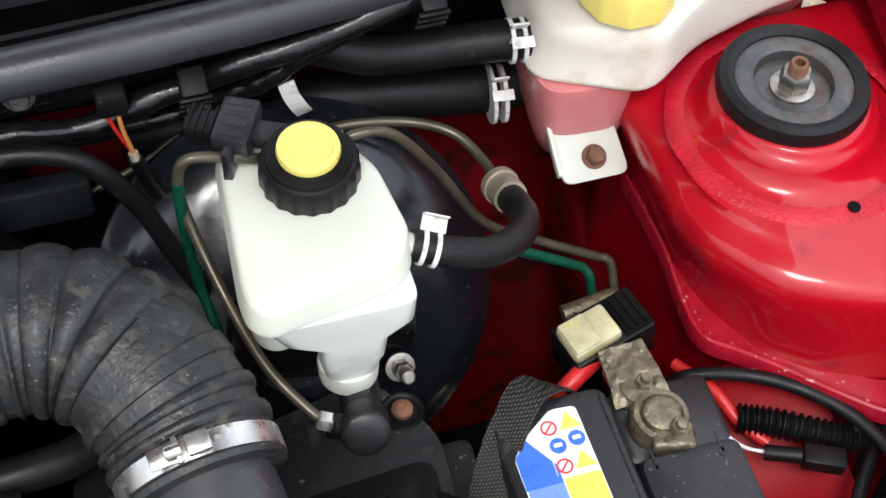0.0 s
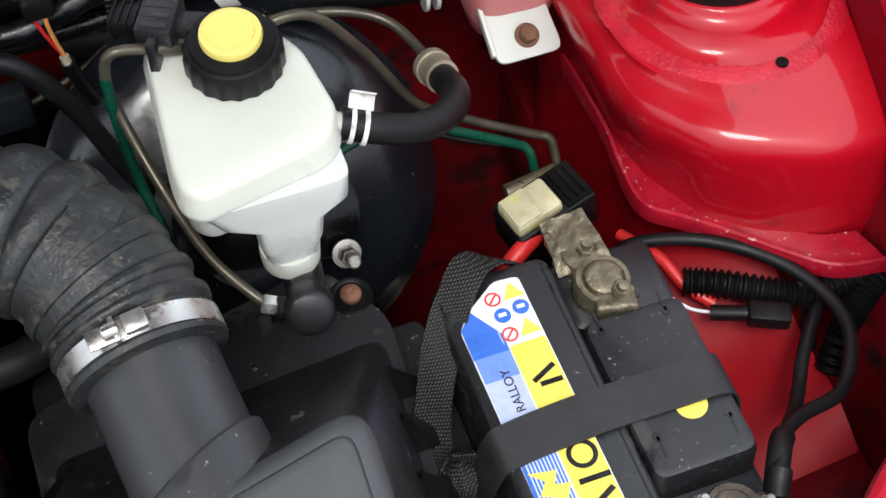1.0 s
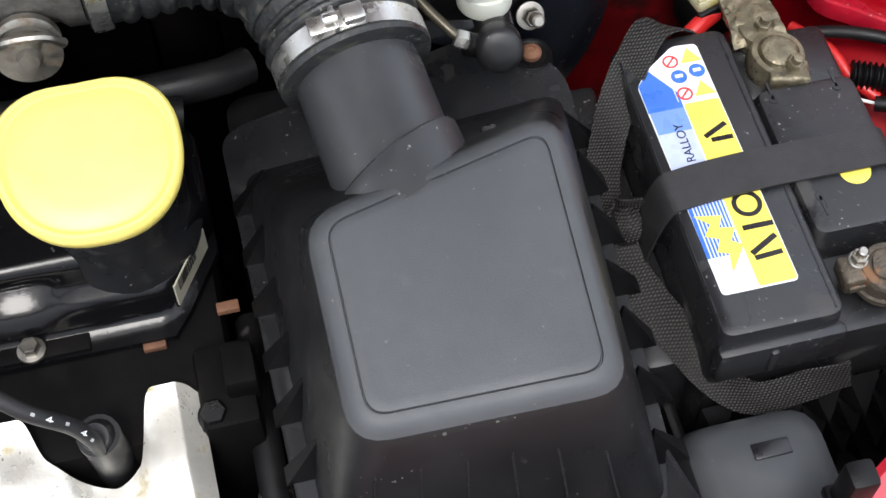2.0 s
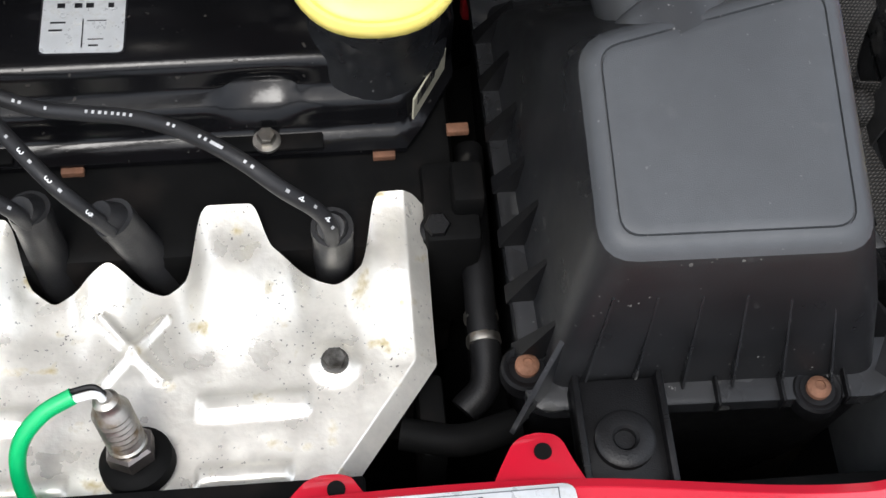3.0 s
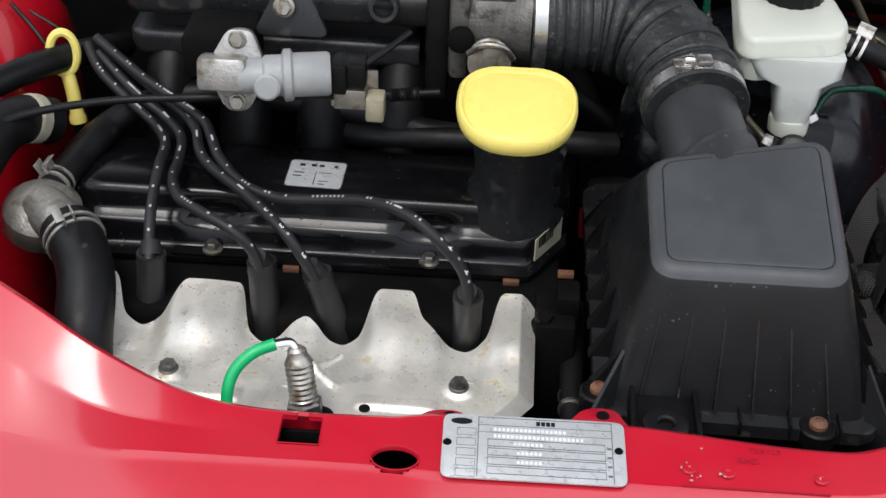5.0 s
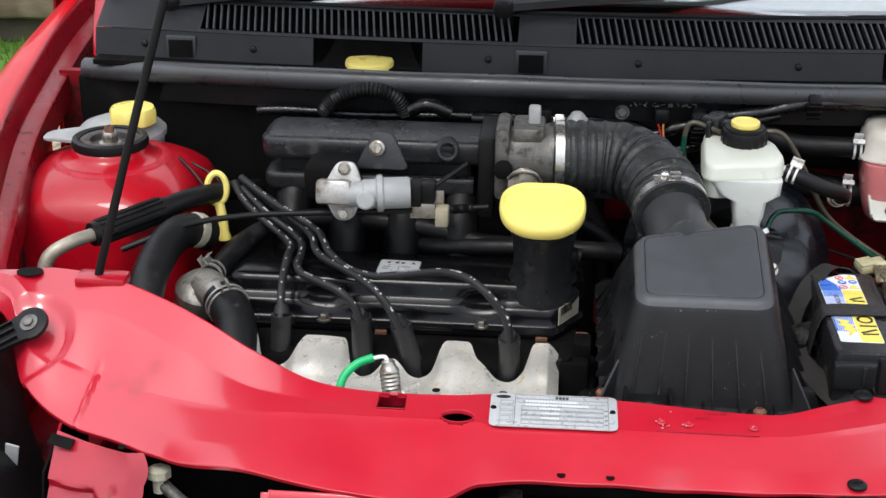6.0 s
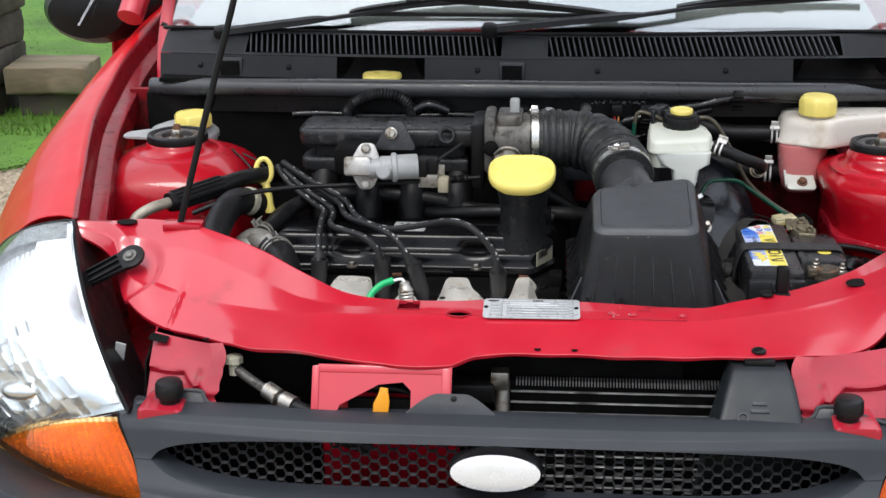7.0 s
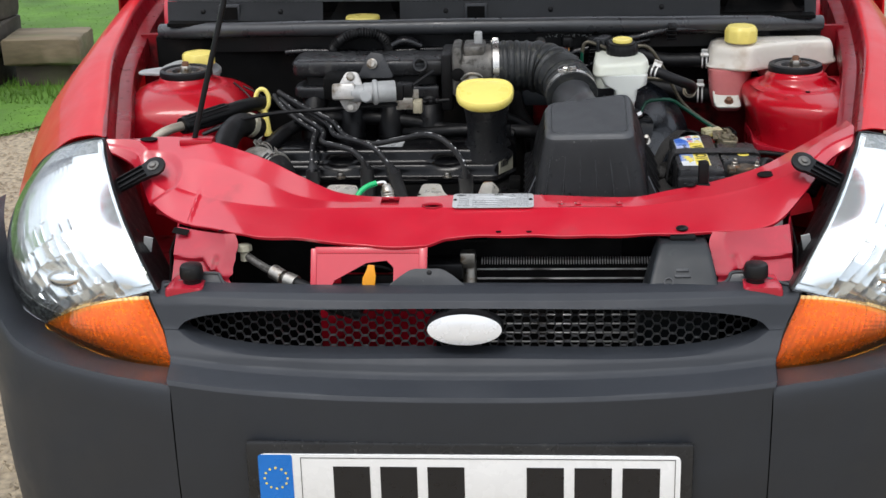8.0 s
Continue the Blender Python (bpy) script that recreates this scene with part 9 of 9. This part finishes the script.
# hoses between manifold and rocker cover
for label, run, r in (
    ("black coolant hose lying behind the rocker cover", [(-0.335, 0.475, 0.735), (-0.318, 0.510, 0.748), (-0.285, 0.545, 0.758), (-0.24, 0.560, 0.762), (-0.16, 0.560, 0.760), (-0.10, 0.552, 0.754), (-0.05, 0.545, 0.745), (0.06, 0.55, 0.74), (0.09, 0.56, 0.735)], 0.0105),
    ("second black hose behind the rocker cover", [(-0.125, 0.552, 0.738), (-0.10, 0.540, 0.742), (-0.05, 0.538, 0.745), (0.0, 0.535, 0.746), (0.05, 0.53, 0.74)], 0.0095),
):
    bm = B()
    tube(bm, run, r, 16, 7)
    solid("coolant_hose", bm, RUBBER, label, "hose", "hoses behind the engine")
bm = B()
box(bm, 0.066, 0.080, 0.53, 0.540, 0.66, 0.690, 0.004)
solid("red_gearbox_plug", bm, surface("dark_red_plastic", (0.30, 0.01, 0.012), 0.5), "small red plastic plug low beside the filler", "plug")

# dipstick
dip = thing("oil_dipstick", (-0.343, 0.546, 0.735), "yellow plastic dipstick handle with a finger ring", "dipstick")
bm = B()
dm = axis_pose((-0.3512, 0.5530, 0.7945), (0.12, -1, 0.15))
loops = []
for k in range(32):
    a = 2 * math.pi * k / 32
    c = Vector((0.0105 * math.cos(a), 0.0170 * math.sin(a), 0))
    n = Vector((math.cos(a), math.sin(a), 0))
    loops.append([dm @ (c + n * 0.0036 * math.cos(b) + Vector((0, 0, 0.0036 * math.sin(b)))) for b in (2 * math.pi * j / 8 for j in range(8))])
rings(bm, loops, closed_v=True)
tube(bm, [(-0.349, 0.5510, 0.777), (-0.3455, 0.547, 0.762), (-0.3425, 0.543, 0.738)], lambda t: 0.0056 + (0.0014 if t > 0.9 else 0), 12)
part("handle", bm, YELLOW, dip)
bm = B()
tube(bm, [(-0.3425, 0.543, 0.738), (-0.340, 0.537, 0.70), (-0.338, 0.53, 0.64)], 0.0045, 10)
part("guide_tube", bm, DARK, dip)

# thermostat housing and big hoses
stat = thing("thermostat_housing", (-0.335, 0.415, 0.71), "cast metal thermostat housing with spring clips", "thermostat housing")
bm = B()
lathe(bm, axis_pose((-0.340, 0.425, 0.715), (0.15, -0.25, 1)), [(0.026, 0), (0.030, 0.006), (0.029, 0.022), (0.020, 0.032), (0.010, 0.035)], 28)
box(bm, -0.368, -0.318, 0.408, 0.446, 0.712, 0.724, 0.006)
tube(bm, [(-0.336, 0.418, 0.738), (-0.316, 0.398, 0.738), (-0.305, 0.388, 0.734)], 0.018, 20)
part("casting", bm, surface("stained_cast_alloy", (0.30, 0.285, 0.255), 0.48, metal=0.7, vary=0.3, scale=50, bump=0.5, bscale=400, dirt=(0.09, 0.075, 0.055), dirt_amount=0.35, dirt_scale=60), stat)
bm = B()
tube(bm, [(-0.312, 0.396, 0.737), (-0.298, 0.376, 0.732), (-0.288, 0.352, 0.722), (-0.284, 0.320, 0.700), (-0.284, 0.300, 0.66)], 0.0205, 24, 8)
part("top_hose", bm, RUBBER, stat, "thick black radiator top hose")
spring_clip((-0.3045, 0.3865, 0.7345), (0.55, -0.8, -0.2), 0.0212, CLIP_STEEL, stat, roll=100)
bm = B()
tube(bm, [(-0.338, 0.432, 0.738), (-0.330, 0.455, 0.742), (-0.322, 0.485, 0.745), (-0.31, 0.515, 0.752)], 0.0115, 16)
part("bypass_hose", bm, RUBBER, stat)
spring_clip((-0.3335, 0.447, 0.741), (0.2, 0.9, 0.1), 0.0122, CLIP_STEEL, stat, roll=60)
bm = B()
tube(bm, [(-0.352, 0.505, 0.760), (-0.366, 0.485, 0.772), (-0.376, 0.455, 0.776), (-0.382, 0.415, 0.768), (-0.384, 0.375, 0.750), (-0.38, 0.33, 0.71)], 0.0185, 20, 8)
solid("radiator_hose", bm, RUBBER, "thick black elbow hose beside the thermostat", "hose")
bm = B()
tube(bm, [(-0.358, 0.492, 0.769), (-0.362, 0.486, 0.7725)], 0.0192, 20)
solid("hose_band", bm, CREAM, "pale printed band on a black hose", "hose band")

# refrigerant hose with a ribbed sleeve
hs = thing("sleeved_hose", (-0.43, 0.45, 0.78), "metal pipe joining a ribbed black rubber sleeve", "hose")
bm = B()
tube(bm, [(-0.492, 0.385, 0.762), (-0.485, 0.392, 0.778), (-0.468, 0.408, 0.786), (-0.448, 0.432, 0.787)], 0.0072, 14)
part("metal_end", bm, surface("dull_tan_metal", (0.35, 0.31, 0.25), 0.5, metal=0.5, vary=0.2, scale=60), hs)
bm = B()
tube(bm, [(-0.452, 0.427, 0.787), (-0.425, 0.460, 0.789), (-0.395, 0.497, 0.791)], 0.0128, 14)
sleeve = part("sleeve", bm, RUBBER, hs)
for k in range(12):
    bm = B()
    a = 2 * math.pi * k / 12
    off = Vector((0.0128 * math.cos(a) * 0.75, -0.0128 * math.cos(a) * 0.65, 0.0128 * math.sin(a)))
    tube(bm, [Vector(p) + off for p in ((-0.448, 0.432, 0.787), (-0.425, 0.460, 0.789), (-0.399, 0.493, 0.791))], 0.0018, 5)
    part("sleeve_rib", bm, RUBBER, sleeve)
bm = B()
tube(bm, [(-0.397, 0.495, 0.791), (-0.372, 0.528, 0.792), (-0.345, 0.570, 0.785), (-0.32, 0.62, 0.77)], 0.0112, 14)
part("rubber_hose", bm, RUBBER, hs)
bm = B()
tube(bm, [(-0.405, 0.60, 0.812), (-0.385, 0.585, 0.800), (-0.37, 0.575, 0.785), (-0.36, 0.57, 0.765)], 0.0016, 6)
tube(bm, [(-0.39, 0.60, 0.806), (-0.36, 0.59, 0.792), (-0.345, 0.58, 0.77)], 0.0014, 6)
solid("thin_wires", bm, RUBBER, "two thin black wires beside the dipstick", "wire")

# power steering reservoir behind the other tower
ps = thing("steering_fluid_reservoir", (-0.495, 0.68, 0.75), "grey plastic fluid reservoir with a yellow lobed cap", "fluid reservoir")
bm = B()
lathe(bm, Matrix.Translation((-0.497, 0.690, 0.755)), [(0.040, 0), (0.047, 0.004), (0.049, 0.050), (0.052, 0.052), (0.052, 0.058), (0.046, 0.064), (0.030, 0.070), (0.022, 0.072)], 40)
part("body", bm, GREYP, ps)
bm = B()
loops = []
for r, h in ((0.024, 0.826), (0.0262, 0.828), (0.0262, 0.842), (0.0245, 0.846), (0.012, 0.847)):
    loop = []
    for k in range(80):
        a = 2 * math.pi * k / 80
        rr = r * (1 + (0.05 * max(0, math.cos(8 * a)) if 0.827 < h < 0.843 else 0))
        loop.append(Vector((-0.477 + rr * math.cos(a), 0.672 + rr * math.sin(a), h)))
    loops.append(loop)
rings(bm, loops)
part("screw_cap", bm, YELLOW, ps, "lobed yellow screw cap")
bm = B()
prism(bm, rounded([(-0.562, 0.600), (-0.520, 0.594), (-0.50, 0.620), (-0.53, 0.645), (-0.562, 0.625)], 0.006), Matrix.Translation((0, 0, 0.826)), 0.003, 0.001)
part("fixing_bracket", bm, GREYP, ps, "pale metal fixing bracket")

# bonnet stay
rod = thing("bonnet_stay", (-0.403, 0.285, 0.80), "thin black bonnet stay rod holding the bonnet up", "stay rod")
bm = B()
tube(bm, [(-0.403, 0.285, 0.790), (-0.400, 0.287, 0.805), (-0.36, 0.312, 0.955), (-0.29, 0.360, 1.21), (-0.20, 0.424, 1.545), (-0.181, 0.437, 1.612)], 0.0040, 12, 4)
part("rod", bm, BLACK, rod)
bm = B()
box(bm, -0.420, -0.372, 0.276, 0.300, 0.797, 0.808, 0.003)
part("pivot_clip", bm, RED_IN, rod)

# ---------------------------------------------------------------- plate, stamps and small fittings on the front panel
vin = thing("maker_plate", (0.0275, 0.181, 0.7465), "riveted silver maker's plate with ruled boxes on red paint", "plate")
VM = Matrix.Translation((0.0275, 0.1815, 0.7458)) @ Matrix.Rotation(radians(0.6), 4, "Z") @ Matrix.Rotation(radians(2), 4, "X")
bm = B()
prism(bm, rounded([(-0.0545, -0.0265), (0.0545, -0.0265), (0.0545, 0.0265), (-0.0545, 0.0265)], 0.006), VM, 0.0009, 0.0002)
vp = part("plate", bm, SILVER_LABEL, vin)
bm = B()
Z2 = 0.00095
lines = [(-0.0335, 0.0470, 0.0245, 0.0250), (-0.0335, 0.0470, 0.0180, 0.0184), (-0.0335, 0.0470, 0.0120, 0.0123), (-0.0335, -0.0330, -0.0250, 0.0250), (0.0465, 0.0470, -0.0250, 0.0250)]
for a, b, c, d in lines:
    box(bm, a, b, c, d, Z2 - 0.0003, Z2 + 0.0001, m=VM)
for k in range(5):
    y = 0.0145 - 0.0085 * k
    for a, b, c, d in ((-0.046, -0.0345, y, y + 0.0003), (-0.046, -0.0345, y - 0.006, y - 0.0057), (-0.046, -0.0457, y - 0.006, y), (-0.0348, -0.0345, y - 0.006, y)):
        box(bm, a, b, c, d, Z2 - 0.0003, Z2 + 0.0001, m=VM)
for k in range(4):
    y = 0.0060 - 0.0075 * k
    for a, b, c, d in ((-0.0275, 0.0425, y, y + 0.0005), (-0.0275, 0.0425, y - 0.0058, y - 0.0053), (-0.0275, -0.0272, y - 0.0058, y), (0.0422, 0.0425, y - 0.0058, y)):
        box(bm, a, b, c, d, Z2 - 0.0003, Z2 + 0.0001, m=VM)
    box(bm, 0.0435, 0.0462, y - 0.0035, y - 0.0020, Z2 - 0.0003, Z2 + 0.0001, m=VM)
part("ruling", bm, surface("dark_grey_ruling", (0.10, 0.11, 0.12), 0.5, vary=0.1, scale=80), vp, kind="stuff")
bm = B()
lathe(bm, VM @ Matrix.Translation((-0.0435, 0.0205, Z2 - 0.0003)), [(0.0065, 0), (0.0065, 0.0004)], 28, 1, 0.42)
part("oval_mark", bm, LABEL_BLACK, vp, "plain dark oval mark")
bm = B()
for k in range(4):
    box(bm, 0.0015 + 0.0030 * k, 0.0038 + 0.0030 * k, 0.0195, 0.0230, Z2 - 0.0003, Z2 + 0.0002, m=VM)
part("heading_bars", bm, LABEL_BLACK, vp)
bm = B()
for y, x0, x1 in ((0.0148, -0.024, 0.018), (0.0090, -0.024, 0.030), (0.0030, -0.012, 0.006), (-0.0045, -0.010, 0.004), (-0.0120, -0.010, 0.004)):
    x = x0
    while x < x1:
        box(bm, x, x + 0.0016, y - 0.0012, y + 0.0012, Z2 - 0.0003, Z2 + 0.0001, m=VM)
        x += 0.0026
part("stamp", bm, PRINT_WHITE, vp, kind="stuff")
for x in (-0.0515, 0.0505):
    bm = B()
    lathe(bm, VM @ Matrix.Translation((x, 0.0018, 0.0006)), [(0.0026, 0), (0.0026, 0.0008), (0.0020, 0.0016), (0.001, 0.0016), (0.001, 0.0008)], 18)
    part("rivet", bm, DARK, vin)

# pressed area with chipped paint beside the plate
bm = B()
rr = random.Random(11)
for k in range(17):
    x, y = rr.choice(((0.118, 0.176), (0.140, 0.171), (0.196, 0.172), (0.122, 0.166))) if k < 16 else (rr.uniform(0.11, 0.22), rr.uniform(0.165, 0.195))
    x, y = x + rr.uniform(-0.004, 0.004), y + rr.uniform(-0.003, 0.003)
    r = rr.uniform(0.0003, 0.0010)
    n = 7
    prism(bm, [(x + r * rr.uniform(0.5, 1.3) * math.cos(2 * math.pi * j / n), y + r * rr.uniform(0.5, 1.3) * math.sin(2 * math.pi * j / n)) for j in range(n)], Matrix.Translation((0, 0, panel_point(x, 0.36)[2] + 0.0009)), 0.0005)
part("paint_chips", bm, surface("bare_primer_chip", (0.42, 0.34, 0.32), 0.6), front_panel, "pale chips in the red paint", kind="stuff")
for x, y in ((0.119, 0.174), (0.1415, 0.1725), (0.196, 0.172)):
    bm = B()
    lathe(bm, Matrix.Translation((x, y, 0.7455)), [(0.0042, 0), (0.0036, 0.0012), (0.0020, 0.0012), (0.0016, 0.0004)], 18)
    part("pressed_stud", bm, RED, front_panel)
for text, at, size in (("75A125", (0.1655, 0.1925, 0.7462), 0.0062), ("RHD", (0.1545, 0.1835, 0.7462), 0.0062)):
    words(text, Matrix.Translation(at), size, RED_DULL, front_panel, "stamped_text", 0.00015)
bm = B()
box(bm, 0.114, 0.200, 0.1605, 0.1615, 0.7438, 0.7446)
part("pressed_line", bm, RED_DULL, front_panel)

# screws, plugs and clips on the panel
for x, y, z, r, label in ((0.275, 0.1205, 0.7262, 0.0080, "black plastic push plug on the red panel"), (0.294, 0.2225, 0.7535, 0.0082, "black cross-head plug on the red panel")):
    bm = B()
    lathe(bm, Matrix.Translation((x, y, z)), [(r, 0), (r, 0.0018), (r * 0.75, 0.0034), (r * 0.3, 0.0036)], 24)
    box(bm, x - r * 0.5, x + r * 0.5, y - 0.0006, y + 0.0006, z + 0.0034, z + 0.0042)
    box(bm, x - 0.0006, x + 0.0006, y - r * 0.5, y + r * 0.5, z + 0.0034, z + 0.0042)
    solid("push_plug", bm, BLACK, label, "plug", "push plugs")
clip = B()
box(clip, 0.306, 0.320, 0.226, 0.240, 0.748, 0.784, 0.003)
box(clip, 0.304, 0.322, 0.224, 0.242, 0.746, 0.754, 0.002)
solid("panel_clip", clip, BLACK, "upright black plastic clip on the panel's rear edge", "clip")
# holes and slots are dark pieces on the surface, standing for shade inside
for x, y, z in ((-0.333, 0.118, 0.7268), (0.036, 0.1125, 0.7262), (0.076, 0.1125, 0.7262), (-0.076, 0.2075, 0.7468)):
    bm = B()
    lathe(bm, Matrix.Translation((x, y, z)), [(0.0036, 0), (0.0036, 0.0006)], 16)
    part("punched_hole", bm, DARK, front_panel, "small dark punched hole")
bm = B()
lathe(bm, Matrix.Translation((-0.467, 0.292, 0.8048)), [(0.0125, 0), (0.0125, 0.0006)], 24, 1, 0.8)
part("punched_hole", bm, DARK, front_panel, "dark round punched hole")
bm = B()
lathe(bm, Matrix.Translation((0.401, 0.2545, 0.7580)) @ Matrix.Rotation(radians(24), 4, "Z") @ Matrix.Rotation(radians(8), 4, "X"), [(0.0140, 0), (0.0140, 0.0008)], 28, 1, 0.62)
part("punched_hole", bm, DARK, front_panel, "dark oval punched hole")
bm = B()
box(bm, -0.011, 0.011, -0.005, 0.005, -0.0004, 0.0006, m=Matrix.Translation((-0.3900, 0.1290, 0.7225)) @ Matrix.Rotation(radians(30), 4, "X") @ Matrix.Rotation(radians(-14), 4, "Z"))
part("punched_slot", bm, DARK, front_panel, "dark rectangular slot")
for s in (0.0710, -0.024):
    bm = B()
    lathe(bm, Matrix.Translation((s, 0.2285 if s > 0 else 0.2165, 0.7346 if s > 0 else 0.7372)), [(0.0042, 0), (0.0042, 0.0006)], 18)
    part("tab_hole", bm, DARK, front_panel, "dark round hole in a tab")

# grey plastic cover between battery and panel
cov = thing("plastic_box_cover", (0.30, 0.29, 0.60), "rounded black plastic cover with a slot below the battery", "plastic cover")
bm = B()
rings(bm, [[Vector((x, y, z)) for x, y in rounded([(x0, y0), (x1, y0), (x1, y1), (x0, y1)], r)] for z, x0, x1, y0, y1, r in ((0.58, 0.262, 0.345, 0.24, 0.315, 0.016), (0.672, 0.263, 0.342, 0.245, 0.314, 0.018), (0.688, 0.267, 0.338, 0.248, 0.308, 0.018), (0.694, 0.275, 0.330, 0.252, 0.300, 0.015))])
part("cover", bm, BLACK_PALE, cov)
bm = B()
box(bm, 0.298, 0.318, 0.282, 0.291, 0.6935, 0.6952, 0.0008)
part("slot", bm, LABEL_BLACK, cov)

# ---------------------------------------------------------------- cables beside the battery
for label, run, r in (
    ("second black cable looping beside the battery", [(0.500, 0.455, 0.660), (0.498, 0.468, 0.690), (0.4975, 0.479, 0.702), (0.505, 0.490, 0.705), (0.519, 0.497, 0.707), (0.538, 0.499, 0.706), (0.562, 0.494, 0.704), (0.582, 0.482, 0.69), (0.590, 0.46, 0.66)], 0.0044),
):
    bm = B()
    tube(bm, run, r, 12, 8)
    solid("black_cable", bm, RUBBER, label, "cable", "cables by the battery")
for run in ([(0.435, 0.501, 0.697), (0.455, 0.492, 0.697), (0.480, 0.478, 0.696), (0.498, 0.471, 0.694), (0.525, 0.470, 0.698), (0.553, 0.474, 0.70)], [(0.553, 0.472, 0.694), (0.530, 0.460, 0.694), (0.512, 0.447, 0.690), (0.497, 0.432, 0.67)]):
    bm = B()
    tube(bm, run, lambda t: 0.0078 + 0.0012 * math.sin(t * 2 * math.pi * 32), 14, 48)
    solid("corrugated_conduit", bm, BLACK, "black corrugated cable conduit", "conduit", "conduits")
con = thing("inline_connector", (0.457, 0.456, 0.705), "black inline wiring connector on a thin wire", "connector")
bm = B()
tube(bm, [(0.4405, 0.4765, 0.698), (0.459, 0.4680, 0.700)], 0.0046, 12)
m = axis_pose((0.459, 0.4680, 0.700), (0.90, -0.43, 0.0))
box(bm, -0.0065, 0.0065, -0.0055, 0.0055, 0.0, 0.024, 0.002, m=m)
part("housing", bm, BLACK, con)
bm = B()
tube(bm, [(0.419, 0.492, 0.706), (0.430, 0.482, 0.700), (0.441, 0.4765, 0.698)], 0.0010, 8)
part("pale_wire", bm, PRINT_WHITE, con)
bm = B()
ribbon(bm, [(0.440, 0.372, 0.660), (0.437, 0.350, 0.64), (0.432, 0.325, 0.60)], [(1, 0, 0)] * 3, 0.014, 0.0015)
solid("pale_bracket_strip", bm, GREYP, "pale metal strip beside the battery tray", "bracket")
bm = B()
tube(bm, [(0.415, 0.545, 0.695), (0.428, 0.520, 0.700), (0.436, 0.500, 0.695), (0.448, 0.485, 0.69)], 0.0036, 10)
solid("red_cable", bm, RED_WIRE, "red cable beside the battery", "cable")

# black hose and clamp beside the engine
bm = B()
tube(bm, [(0.062, 0.44, 0.66), (0.060, 0.40, 0.665), (0.0585, 0.34, 0.662), (0.058, 0.30, 0.655), (0.045, 0.285, 0.65)], 0.0085, 12)
solid("engine_side_hose", bm, RUBBER, "black hose running down beside the engine", "hose")
bm = B()
for y in (0.318, 0.332):
    lathe(bm, axis_pose((0.0585, y, 0.659), (0, 1, 0)), [(0.0092, 0), (0.0096, 0.0015), (0.0092, 0.005)], 18)
solid("hose_band", bm, STEEL_DULL, "pale steel bands on a thin hose", "hose band")
bm = B()
box(bm, 0.020, 0.034, 0.255, 0.30, 0.60, 0.668, 0.003)
tube(bm, [(0.01, 0.268, 0.668), (0.04, 0.262, 0.668), (0.07, 0.27, 0.665)], 0.0085, 12)
solid("lower_bracket", bm, DARK, "dark bracket and pipe beside the heat shield", "bracket")
